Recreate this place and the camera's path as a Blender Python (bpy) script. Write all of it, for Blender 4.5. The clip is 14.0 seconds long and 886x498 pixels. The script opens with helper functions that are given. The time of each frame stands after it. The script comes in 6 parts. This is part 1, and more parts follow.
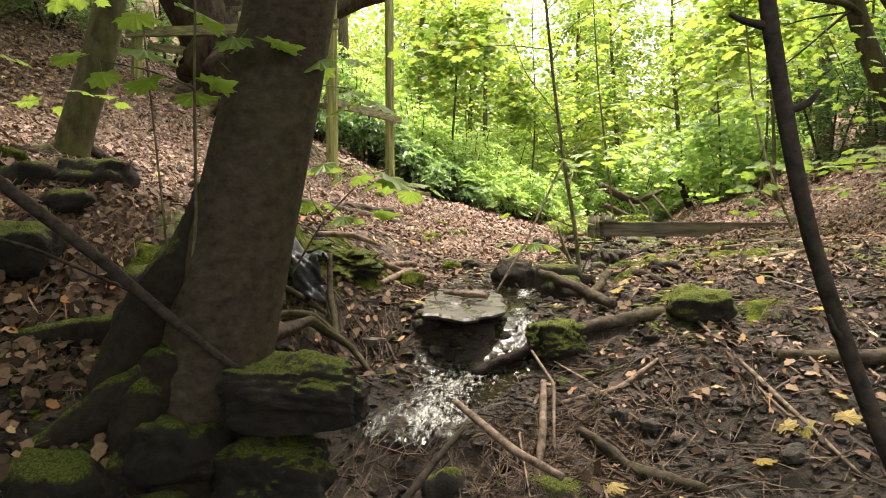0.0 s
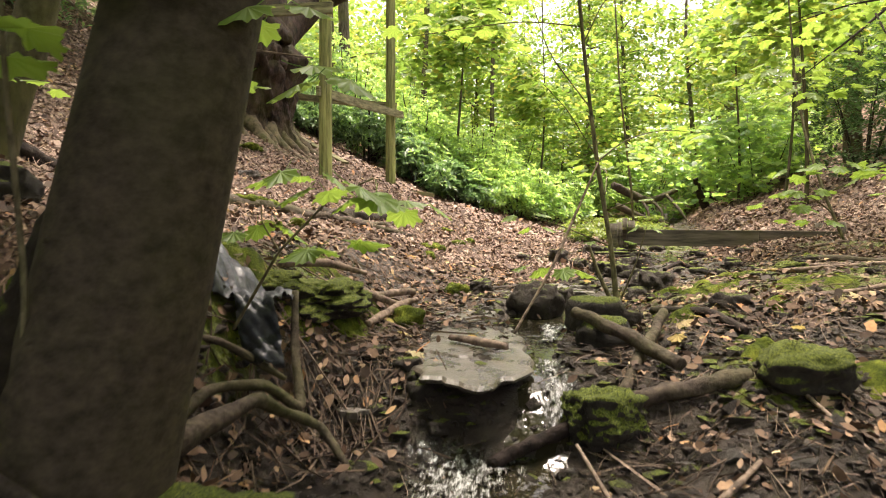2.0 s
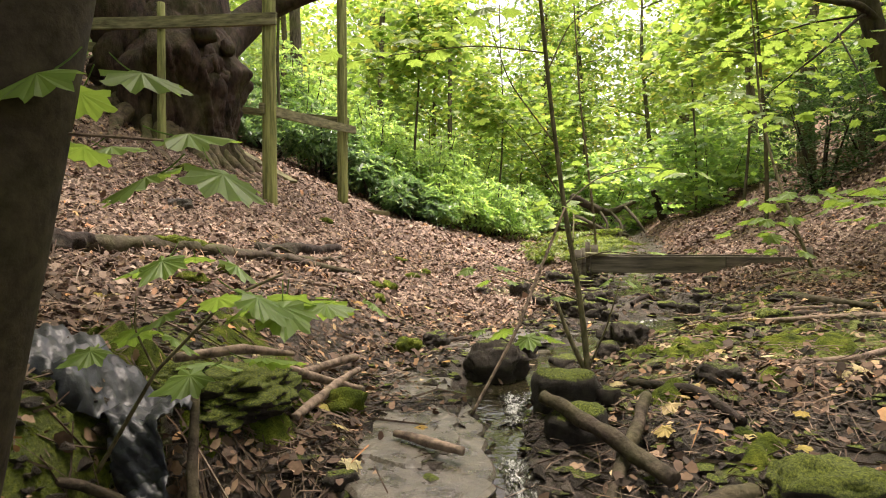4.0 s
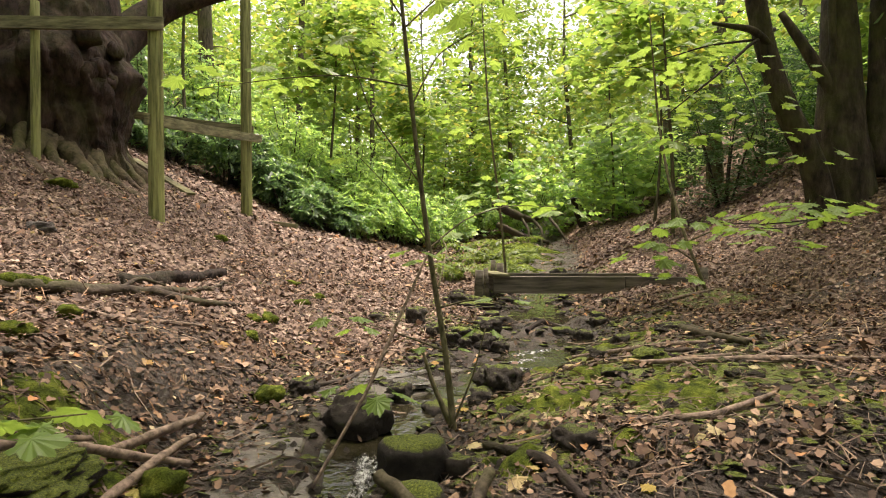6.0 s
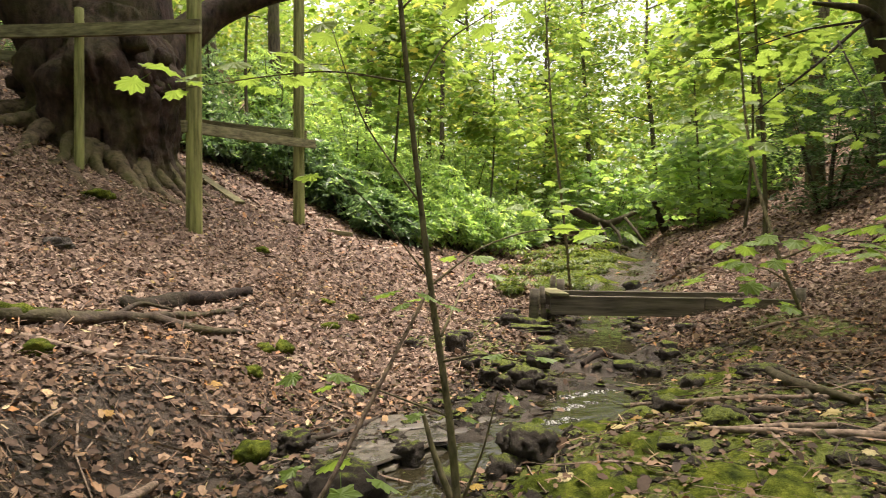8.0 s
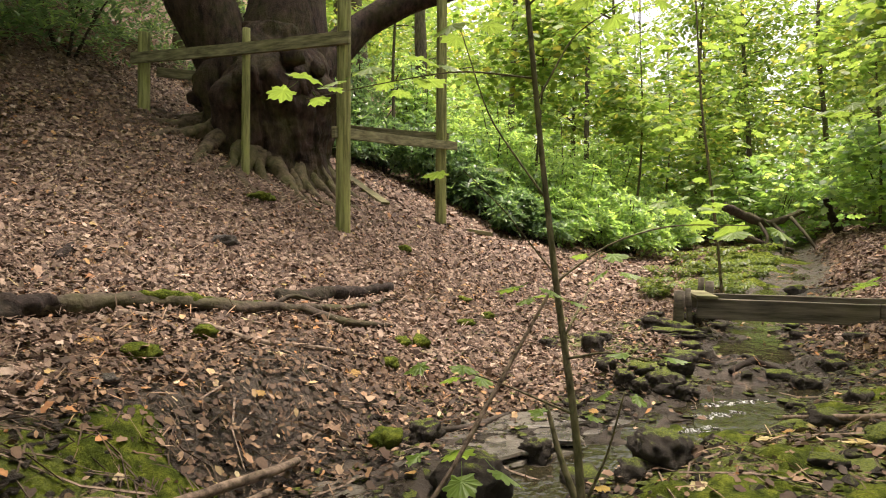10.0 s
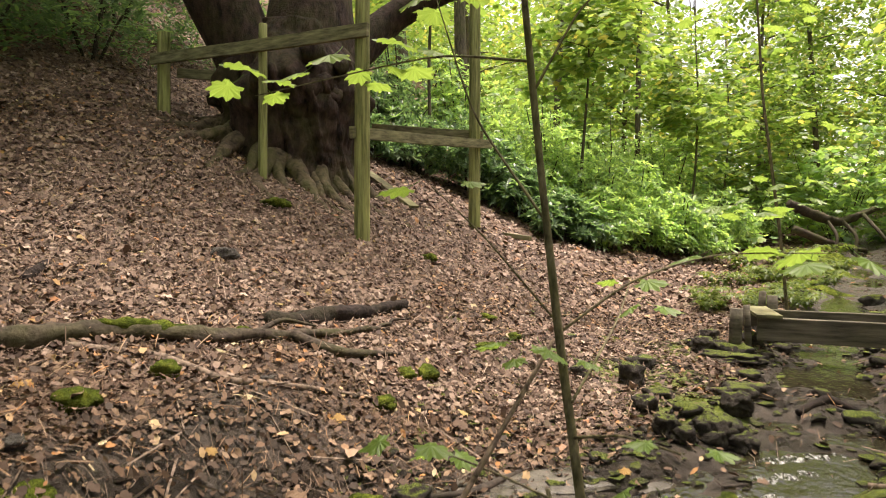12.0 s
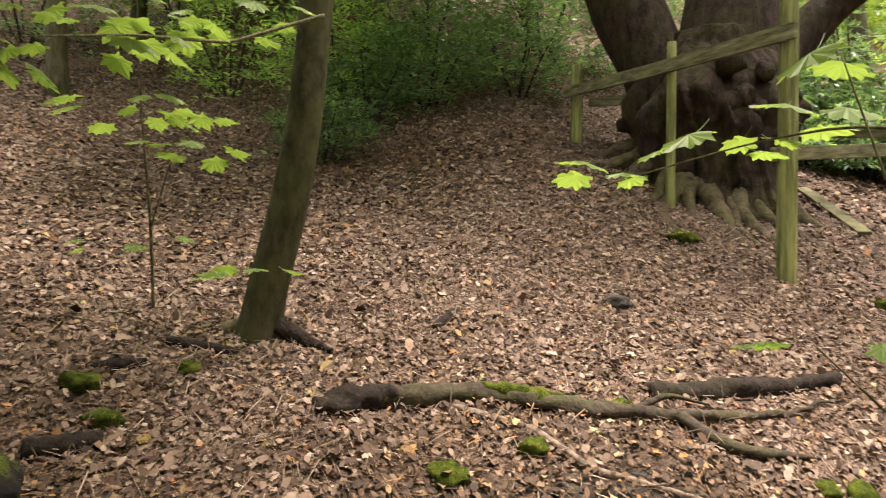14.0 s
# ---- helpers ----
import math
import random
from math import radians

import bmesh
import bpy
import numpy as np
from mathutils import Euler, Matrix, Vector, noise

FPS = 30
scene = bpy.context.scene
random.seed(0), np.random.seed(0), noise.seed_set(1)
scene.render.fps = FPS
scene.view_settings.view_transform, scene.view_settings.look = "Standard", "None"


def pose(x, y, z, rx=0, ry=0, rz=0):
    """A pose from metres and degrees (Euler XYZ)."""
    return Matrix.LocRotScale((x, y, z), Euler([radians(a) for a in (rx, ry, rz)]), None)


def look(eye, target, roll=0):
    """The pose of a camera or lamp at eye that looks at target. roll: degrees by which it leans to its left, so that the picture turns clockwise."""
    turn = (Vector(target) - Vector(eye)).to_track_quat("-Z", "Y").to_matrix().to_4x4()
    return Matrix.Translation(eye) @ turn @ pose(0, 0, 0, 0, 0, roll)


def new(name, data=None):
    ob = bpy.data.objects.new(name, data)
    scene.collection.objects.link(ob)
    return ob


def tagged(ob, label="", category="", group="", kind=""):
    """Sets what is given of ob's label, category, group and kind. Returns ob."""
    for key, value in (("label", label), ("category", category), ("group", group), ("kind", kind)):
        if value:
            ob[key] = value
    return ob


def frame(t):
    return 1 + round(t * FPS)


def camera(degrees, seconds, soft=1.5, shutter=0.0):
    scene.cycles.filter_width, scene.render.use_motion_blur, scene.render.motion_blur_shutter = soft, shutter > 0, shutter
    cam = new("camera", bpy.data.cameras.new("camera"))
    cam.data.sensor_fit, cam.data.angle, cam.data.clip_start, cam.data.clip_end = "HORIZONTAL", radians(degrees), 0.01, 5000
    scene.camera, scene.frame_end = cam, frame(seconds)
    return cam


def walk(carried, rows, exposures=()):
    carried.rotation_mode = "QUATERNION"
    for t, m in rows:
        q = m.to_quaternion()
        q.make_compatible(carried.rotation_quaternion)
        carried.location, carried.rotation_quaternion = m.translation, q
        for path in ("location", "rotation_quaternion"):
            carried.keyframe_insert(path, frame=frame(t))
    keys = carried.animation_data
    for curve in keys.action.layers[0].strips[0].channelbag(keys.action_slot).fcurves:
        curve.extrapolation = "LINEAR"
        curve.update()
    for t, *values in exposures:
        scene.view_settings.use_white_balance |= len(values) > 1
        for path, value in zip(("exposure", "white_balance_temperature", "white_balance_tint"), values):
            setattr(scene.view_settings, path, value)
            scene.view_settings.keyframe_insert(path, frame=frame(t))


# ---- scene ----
cam = camera(68.6, 14.0, soft=1.0, shutter=0.3)
# seconds, eye x y z, turn to the left, tilt up, lean
PATH = [
    (0, 0.633, 0.912, 0.586, 4.98, -0.21, -0.27),
    (0.5, 0.633, 0.941, 0.595, 5.78, -0.38, -0.04),
    (1, 0.619, 1.126, 0.568, 6.21, -0.42, -0.04),
    (1.5, 0.568, 1.505, 0.590, 6.07, -0.63, -0.04),
    (2, 0.546, 1.843, 0.748, 5.34, -0.55, 0.06),
    (2.5, 0.613, 2.136, 0.840, 4.71, -0.08, -0.26),
    (2.7, 0.627, 2.212, 0.863, 4.51, -0.05, -0.20),
    (4.8, 0.537, 2.398, 1.066, -0.67, -0.12, -0.51),
    (5, 0.581, 2.422, 1.060, -1.31, -0.08, -0.49),
    (5.5, 0.822, 2.508, 1.062, -2.84, -0.17, -0.62),
    (6, 0.960, 2.589, 1.262, -4.03, -0.17, -0.34),
    (6.5, 1.078, 2.765, 1.268, -4.48, -0.17, -0.25),
    (7, 1.199, 3.111, 1.368, -4.38, -0.33, -0.25),
    (7.5, 1.215, 3.267, 1.428, -2.25, -0.10, -0.03),
    (8, 1.321, 3.293, 1.411, 3.07, -0.07, -0.04),
    (8.5, 1.398, 3.299, 1.418, 7.16, -0.12, 0.02),
    (9, 1.419, 3.268, 1.417, 9.67, -0.12, 0.09),
    (9.2, 1.402, 3.260, 1.410, 10.98, -0.08, 0.15),
    (11.3, 1.434, 3.579, 1.338, 19.84, -0.20, 0.17),
    (11.5, 1.477, 3.699, 1.326, 19.94, -0.28, 0.10),
    (12, 1.485, 3.978, 1.523, 20.35, -0.30, 0.11),
    (12.5, 1.490, 4.114, 1.632, 24.25, -0.12, 0.18),
    (13, 1.497, 4.266, 1.752, 32.69, -0.22, 0.17),
    (13.5, 1.440, 4.333, 1.814, 47.62, -0.21, 0.41),
    (14, 1.463, 4.441, 1.899, 56.96, -0.43, 0.48),
]


def aim(x, y, z, turn, tilt, lean):
    a, b = radians(turn), radians(tilt)
    return look((x, y, z), (x - math.sin(a) * math.cos(b), y + math.cos(a) * math.cos(b), z + math.sin(b)), lean)


walk(cam, [(row[0], aim(*row[1:])) for row in PATH], [(0, 1.74, 6850, 17), (2.5, 1.6, 6850, 17), (5, 1.15, 6850, 17), (9, 1.05, 6850, 17), (12.5, 1.1, 6850, 17), (14, 1.38, 6850, 17)])

# ---- light: a bright overcast sky over a wood ----
SUN_UP, SUN_TURN = radians(79), radians(25)
world = bpy.data.worlds.new("world")
scene.world = world
world.use_nodes = True
wn, wl = world.node_tree.nodes, world.node_tree.links
sky = wn.new("ShaderNodeTexSky")
sky.sky_type, sky.sun_disc, sky.sun_elevation, sky.sun_rotation = "NISHITA", False, SUN_UP, SUN_TURN
sky.air_density, sky.dust_density, sky.ozone_density = 1.0, 9.0, 0.3
cloud = wn.new("ShaderNodeMix")
cloud.data_type = "RGBA"
cloud.inputs[0].default_value = 0.35
cloud.inputs[7].default_value = (8.5, 8.5, 8.5, 1)
wl.new(sky.outputs[0], cloud.inputs[6])
wl.new(cloud.outputs[2], wn["Background"].inputs[0])
wn["Background"].inputs[1].default_value = 0.15
sun_data = bpy.data.lights.new("sun", "SUN")
sun_data.energy, sun_data.angle, sun_data.color = 3.4, radians(16), (1.0, 0.95, 0.86)
sun = new("sun", sun_data)
sun.matrix_world = look((30 * math.sin(SUN_TURN), 30 * math.cos(SUN_TURN), 30 * math.tan(SUN_UP)), (0, 0, 0))


# ---- materials ----
def material(name, build):
    m = bpy.data.materials.new(name)
    m.use_nodes = True
    nt = m.node_tree
    nt.nodes.clear()
    out = nt.nodes.new("ShaderNodeOutputMaterial")
    build(nt, out)
    return m


def node(nt, kind, ins=None, **props):
    n = nt.nodes.new(kind)
    for k, v in props.items():
        setattr(n, k, v)
    for k, v in (ins or {}).items():
        if hasattr(v, "is_output"):
            nt.links.new(v, n.inputs[k])
        else:
            n.inputs[k].default_value = v
    return n


def grain(nt, scale, detail=5, rough=0.6, stretch=(1, 1, 1)):
    tc = node(nt, "ShaderNodeTexCoord")
    mp = node(nt, "ShaderNodeMapping", {"Vector": tc.outputs["Object"], "Scale": stretch})
    return node(nt, "ShaderNodeTexNoise", {"Vector": mp.outputs[0], "Scale": scale, "Detail": detail, "Roughness": rough}).outputs[0]


def ramp(nt, fac, stops):
    r = node(nt, "ShaderNodeValToRGB", {"Fac": fac})
    el = r.color_ramp.elements
    while len(el) < len(stops):
        el.new(0.5)
    for e, (p, c) in zip(el, stops):
        e.position, e.color = p, (*c, 1)
    return r.outputs[0]


def blend(nt, fac, a, b, mode="MIX"):
    n = node(nt, "ShaderNodeMix", data_type="RGBA", blend_type=mode)
    for i, v in ((0, fac), (6, a), (7, b)):
        if hasattr(v, "is_output"):
            nt.links.new(v, n.inputs[i])
        else:
            n.inputs[i].default_value = v if i == 0 else (*v, 1)
    return n.outputs[2]


def surface(nt, out, colour, rough=0.8, bump=None, depth=0.01, strength=0.6, spec=0.3):
    b = node(nt, "ShaderNodeBsdfPrincipled", {"Base Color": colour, "Roughness": rough, "Specular IOR Level": spec})
    if bump is not None:
        nt.links.new(node(nt, "ShaderNodeBump", {"Height": bump, "Distance": depth, "Strength": strength}).outputs[0], b.inputs["Normal"])
    nt.links.new(b.outputs[0], out.inputs[0])
    return b


def upward(nt, lo, hi):
    """1 where the surface faces the sky, as moss likes it."""
    g = node(nt, "ShaderNodeNewGeometry")
    z = node(nt, "ShaderNodeSeparateXYZ", {"Vector": g.outputs["Normal"]}).outputs[2]
    return node(nt, "ShaderNodeMapRange", {"Value": z, "From Min": lo, "From Max": hi}).outputs[0]


def m_mul(nt, a, b, op="MULTIPLY"):
    n = node(nt, "ShaderNodeMath", operation=op)
    for i, v in enumerate((a, b)):
        if hasattr(v, "is_output"):
            nt.links.new(v, n.inputs[i])
        else:
            n.inputs[i].default_value = v
    return n.outputs[0]


def soil(nt, out):
    big, mid, small = grain(nt, 0.9, 4), grain(nt, 6, 6), grain(nt, 55, 6, 0.75)
    dark = ramp(nt, mid, [(0.3, (0.018, 0.014, 0.011)), (0.5, (0.042, 0.032, 0.024)), (0.75, (0.10, 0.078, 0.060))])
    litter = ramp(nt, small, [(0.3, (0.05, 0.030, 0.020)), (0.5, (0.16, 0.098, 0.066)), (0.7, (0.30, 0.20, 0.145))])
    cover = node(nt, "ShaderNodeAttribute", attribute_name="leaf_cover").outputs["Fac"]
    mask = ramp(nt, m_mul(nt, cover, m_mul(nt, big, 0.5, "ADD")), [(0.3, (0, 0, 0)), (0.65, (1, 1, 1))])
    c = blend(nt, mask, dark, litter)
    green = node(nt, "ShaderNodeAttribute", attribute_name="moss_cover").outputs["Fac"]
    mossy_part = ramp(nt, m_mul(nt, green, m_mul(nt, grain(nt, 11, 6, 0.7), 0.15, "ADD")), [(0.3, (0, 0, 0)), (0.42, (1, 1, 1))])
    c = blend(nt, mossy_part, c, ramp(nt, small, [(0.3, (0.03, 0.042, 0.007)), (0.5, (0.10, 0.125, 0.016)), (0.72, (0.22, 0.25, 0.035))]))
    wet = blend(nt, mask, ramp(nt, mid, [(0.35, (0.16, 0.16, 0.16)), (0.62, (0.7, 0.7, 0.7))]), (0.85, 0.85, 0.85))
    surface(nt, out, c, wet, blend(nt, 0.5, mid, small), 0.05, 1.0)


def moss_mat(nt, out):
    a, b = grain(nt, 14, 5), grain(nt, 160, 4, 0.8)
    c = ramp(nt, a, [(0.32, (0.03, 0.045, 0.008)), (0.5, (0.10, 0.13, 0.016)), (0.7, (0.22, 0.25, 0.035))])
    c = blend(nt, 0.9, c, ramp(nt, b, [(0.35, (0.25, 0.25, 0.25)), (0.62, (1.1, 1.1, 1.1))]), "MULTIPLY")
    surface(nt, out, c, 0.95, blend(nt, 0.5, a, b), 0.03, 1.0, 0.1)


def mossy(base, lo=0.1, hi=0.8, cover=0.5):
    """A surface with moss growing on what looks up."""
    def build(nt, out):
        a, b, fine = grain(nt, 5, 5), grain(nt, 30, 6, 0.65), grain(nt, 110, 5, 0.85)
        stone = ramp(nt, b, [(0.3, tuple(0.45 * v for v in base)), (0.55, base), (0.75, tuple(min(1, 1.5 * v) for v in base))])
        green = ramp(nt, fine, [(0.36, (0.018, 0.028, 0.005)), (0.5, (0.085, 0.11, 0.013)), (0.66, (0.25, 0.285, 0.04))])
        grown = m_mul(nt, m_mul(nt, upward(nt, lo, hi), 0.5), m_mul(nt, m_mul(nt, a, 0.6), m_mul(nt, b, 0.4), "ADD"), "ADD")
        edge = 0.55 + 0.4 * cover
        mask = ramp(nt, grown, [(edge - 0.06, (0, 0, 0)), (min(0.99, edge + 0.06), (1, 1, 1))])
        surface(nt, out, blend(nt, mask, stone, green), 0.85, blend(nt, 0.6, b, fine), 0.03, 1.0)
    return build


def bark(base, stretch=(1, 1, 0.25), scale=14, moss=0.0, depth=0.012, low=0.28, high=1.8):
    def build(nt, out):
        a, b, big = grain(nt, scale, 6, 0.65, stretch), grain(nt, 60, 4), grain(nt, 2.5, 3)
        c = ramp(nt, a, [(0.32, tuple(low * v for v in base)), (0.5, base), (0.7, tuple(high * v for v in base))])
        c = blend(nt, m_mul(nt, ramp(nt, big, [(0.5 - 0.2 * moss, (0, 0, 0)), (0.75 - 0.2 * moss, (1, 1, 1))]), moss), c, (0.075, 0.085, 0.018))
        surface(nt, out, c, 0.85, blend(nt, 0.25, a, b), depth, 0.9, 0.2)
    return build


def leafy(stops, light, rough=0.45, gloss=0.4, single=False):
    """A leaf that daylight shines through."""
    def build(nt, out):
        pick = node(nt, "ShaderNodeObjectInfo").outputs["Random"] if single else node(nt, "ShaderNodeNewGeometry").outputs["Random Per Island"]
        c = ramp(nt, pick, stops)
        p = node(nt, "ShaderNodeBsdfPrincipled", {"Base Color": c, "Roughness": rough, "Specular IOR Level": gloss})
        lit = node(nt, "ShaderNodeMix", {}, data_type="RGBA", blend_type="MULTIPLY")
        lit.inputs[0].default_value = 1
        nt.links.new(c, lit.inputs[6])
        lit.inputs[7].default_value = (*light, 1)
        t = node(nt, "ShaderNodeBsdfTranslucent", {"Color": lit.outputs[2]})
        mix = node(nt, "ShaderNodeMixShader", {0: 0.5})
        nt.links.new(p.outputs[0], mix.inputs[1])
        nt.links.new(t.outputs[0], mix.inputs[2])
        nt.links.new(mix.outputs[0], out.inputs[0])
    return build


def litter_mat(nt, out):
    g = node(nt, "ShaderNodeNewGeometry")
    c = ramp(nt, g.outputs["Random Per Island"], [(0.0, (0.055, 0.032, 0.022)), (0.3, (0.115, 0.072, 0.050)), (0.6, (0.20, 0.132, 0.094)), (0.82, (0.29, 0.205, 0.152)), (0.955, (0.42, 0.32, 0.25)), (0.985, (0.34, 0.15, 0.06)), (1.0, (0.40, 0.31, 0.13))])
    n = grain(nt, 60, 4)
    c = blend(nt, 0.5, c, ramp(nt, n, [(0.3, (0.5, 0.45, 0.42)), (0.65, (1, 1, 1))]), "MULTIPLY")
    surface(nt, out, c, 0.7, n, 0.004, 0.6, 0.3)


def wet_litter_mat(nt, out):
    g = node(nt, "ShaderNodeNewGeometry")
    c = ramp(nt, g.outputs["Random Per Island"], [(0.0, (0.045, 0.032, 0.023)), (0.4, (0.085, 0.052, 0.034)), (0.75, (0.18, 0.112, 0.07)), (0.92, (0.32, 0.22, 0.145)), (0.97, (0.36, 0.17, 0.06)), (1.0, (0.5, 0.42, 0.26))])
    n = grain(nt, 60, 4)
    c = blend(nt, 0.5, c, ramp(nt, n, [(0.3, (0.5, 0.45, 0.42)), (0.65, (1, 1, 1))]), "MULTIPLY")
    surface(nt, out, c, 0.68, n, 0.004, 0.6, 0.2)


def water_mat(nt, out):
    n1 = grain(nt, 9, 3, 0.5, (1, 0.6, 1))
    n2 = grain(nt, 26, 2, 0.5)
    b = surface(nt, out, (0.022, 0.019, 0.010, 1), 0.02, blend(nt, 0.25, n1, n2), 0.02, 0.9, 0.8)
    b.inputs["IOR"].default_value = 1.33


def foam_glints_mat(nt, out):
    n = grain(nt, 48, 7, 0.75, (1, 0.4, 0.6))
    rim = node(nt, "ShaderNodeAttribute", attribute_name="rim").outputs["Fac"]
    n2 = m_mul(nt, n, m_mul(nt, rim, 0.2), "SUBTRACT")
    # pale tones serve as foam and as painted reflections of the sky
    c = ramp(nt, n2, [(0.44, (0.025, 0.022, 0.015)), (0.53, (0.16, 0.16, 0.15)), (0.66, (0.62, 0.63, 0.63))])
    b = surface(nt, out, c, ramp(nt, n2, [(0.45, (0.08, 0.08, 0.08)), (0.6, (0.5, 0.5, 0.5))]), n, 0.008, 1.0, 0.5)
    nt.links.new(ramp(nt, n2, [(0.4, (0, 0, 0)), (0.44, (1, 1, 1))]), b.inputs["Alpha"])


def slab_mat(nt, out):
    a, b = grain(nt, 7, 6, 0.65), grain(nt, 35, 6)
    c = ramp(nt, a, [(0.32, (0.028, 0.023, 0.016)), (0.5, (0.08, 0.067, 0.05)), (0.72, (0.17, 0.147, 0.115))])
    c = blend(nt, 0.6, c, ramp(nt, b, [(0.3, (0.5, 0.5, 0.5)), (0.7, (1, 1, 1))]), "MULTIPLY")
    surface(nt, out, c, ramp(nt, a, [(0.35, (0.15, 0.15, 0.15)), (0.7, (0.6, 0.6, 0.6))]), b, 0.01, 0.8, 0.5)


def plastic_mat(nt, out):
    n = grain(nt, 20, 4)
    surface(nt, out, ramp(nt, n, [(0.4, (0.014, 0.015, 0.018)), (0.7, (0.045, 0.049, 0.057))]), 0.4, n, 0.01, 0.6, 0.35)


M = {
    "soil": material("soil", soil),
    "moss": material("moss", moss_mat),
    "rock": material("mossy_rock", mossy((0.036, 0.030, 0.024), 0.2, 1.0, 0.66)),
    "stone": material("wet_stone", mossy((0.042, 0.033, 0.025), 0.5, 1.1, 0.7)),
    "mossy_root": material("mossy_root", mossy((0.040, 0.029, 0.020), 0.2, 1.0, 0.6)),
    "straw_leaf": material("straw_leaf", leafy([(0.0, (0.55, 0.42, 0.16)), (0.5, (0.62, 0.55, 0.32)), (0.8, (0.5, 0.26, 0.06)), (1.0, (0.45, 0.40, 0.12))], (0.6, 0.55, 0.4), 0.6, 0.2, True)),
    "capped": material("moss_capped_stone", mossy((0.042, 0.035, 0.027), 0.0, 0.5, 0.2)),
    "pebble": material("pebble", mossy((0.095, 0.083, 0.072), 0.8, 1.4, 0.7)),
    "slab": material("slab_stone", slab_mat),
    "beech": material("smooth_bark", bark((0.052, 0.04, 0.027), (1, 1, 1.4), 22, 0.2, 0.005, 0.5, 1.5)),
    "bark": material("rough_bark", bark((0.036, 0.022, 0.016), (1, 1, 0.45), 11, 0.3, 0.07, 0.16, 2.1)),
    "trunk": material("wood_trunk", bark((0.085, 0.07, 0.046), (1, 1, 0.25), 18, 0.55, 0.015)),
    "dark_trunk": material("dark_trunk", bark((0.036, 0.026, 0.018), (1, 1, 0.35), 10, 0.4, 0.04, 0.2, 2.4)),
    "green_trunk": material("green_trunk", bark((0.056, 0.048, 0.027), (1, 1, 0.5), 12, 0.5, 0.012)),
    "dark_stick": material("dark_stick", bark((0.045, 0.035, 0.028), (1, 1, 1), 30, 0.1, 0.004)),
    "young_bark": material("young_bark", bark((0.13, 0.11, 0.065), (1, 1, 0.4), 40, 0.4, 0.002)),
    "stick": material("dead_stick", bark((0.17, 0.125, 0.095), (1, 1, 1), 30, 0.05, 0.004)),
    "dry_root": material("dry_root", bark((0.085, 0.06, 0.043), (1, 1, 1), 30, 0.05, 0.004)),
    "log": material("fallen_log", bark((0.052, 0.039, 0.029), (1, 1, 1), 26, 0.4, 0.014)),
    "old_root": material("old_root", bark((0.085, 0.062, 0.042), (1, 1, 1), 16, 0.5, 0.03)),
    "rotten": material("rotten_log", bark((0.022, 0.015, 0.012), (1, 1, 1), 24, 0.15, 0.02)),
    "post": material("treated_post", bark((0.2, 0.205, 0.078), (1, 1, 0.08), 20, 0.2, 0.003)),
    "rail": material("weathered_board", bark((0.155, 0.145, 0.08), (0.15, 0.15, 1), 20, 0.2, 0.003)),
    "beam": material("dark_timber", bark((0.10, 0.085, 0.065), (0.1, 1, 1), 18, 0.2, 0.004)),
    "litter": material("leaf_litter", litter_mat),
    "wet_litter": material("wet_leaf_litter", wet_litter_mat),
    "water": material("stream_water", water_mat),
    "foam_glints": material("foam_and_glints", foam_glints_mat),
    "plastic": material("black_plastic", plastic_mat),
    "sycamore": material("sycamore_leaf", leafy([(0.0, (0.085, 0.16, 0.034)), (0.5, (0.14, 0.225, 0.054)), (0.9, (0.21, 0.285, 0.07)), (1.0, (0.34, 0.32, 0.09))], (2.15, 2.0, 1.25))),
    # laurel is also the sunlit copy of the rhododendron leaf colour
    "laurel": material("laurel_and_sunlit_leaf", leafy([(0.0, (0.10, 0.18, 0.075)), (0.6, (0.19, 0.29, 0.115)), (1.0, (0.32, 0.42, 0.15))], (2.5, 2.45, 1.3), 0.34, 0.8)),
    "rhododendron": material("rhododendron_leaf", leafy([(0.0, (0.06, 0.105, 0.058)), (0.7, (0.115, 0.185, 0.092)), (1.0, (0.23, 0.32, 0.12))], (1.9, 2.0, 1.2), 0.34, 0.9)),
    "holly": material("holly_leaf", leafy([(0.0, (0.03, 0.058, 0.027)), (1.0, (0.085, 0.14, 0.055))], (1.3, 1.5, 0.9), 0.3, 0.5)),
    "fern": material("fern_leaf", leafy([(0.0, (0.07, 0.11, 0.028)), (1.0, (0.15, 0.20, 0.05))], (1.7, 1.6, 0.8))),
}

# ---- shapes ----
def table(v, xs, ys):
    """A softened run through a few stations."""
    v = np.asarray(v, float)
    return (np.interp(v - 0.12, xs, ys) + 2 * np.interp(v, xs, ys) + np.interp(v + 0.12, xs, ys)) / 4


def smooth(v):
    v = np.clip(v, 0, 1)
    return v * v * (3 - 2 * v)


def soft(v, k):
    """A ramp with a rounded foot."""
    return 0.5 * (v + np.sqrt(v * v + k * k))


def lumps(x, y, cell, seed):
    """Smooth uneven ground in -1..1, about cell metres from lump to lump."""
    u, v = x / cell + seed * 17.3, y / cell - seed * 9.1
    i, j = np.floor(u), np.floor(v)
    a, b = smooth(u - i), smooth(v - j)

    def knob(p, q):
        h = np.sin(p * 127.1 + q * 311.7 + seed * 74.7) * 43758.5453
        return 2 * (h - np.floor(h)) - 1

    return (knob(i, j) * (1 - a) + knob(i + 1, j) * a) * (1 - b) + (knob(i, j + 1) * (1 - a) + knob(i + 1, j + 1) * a) * b


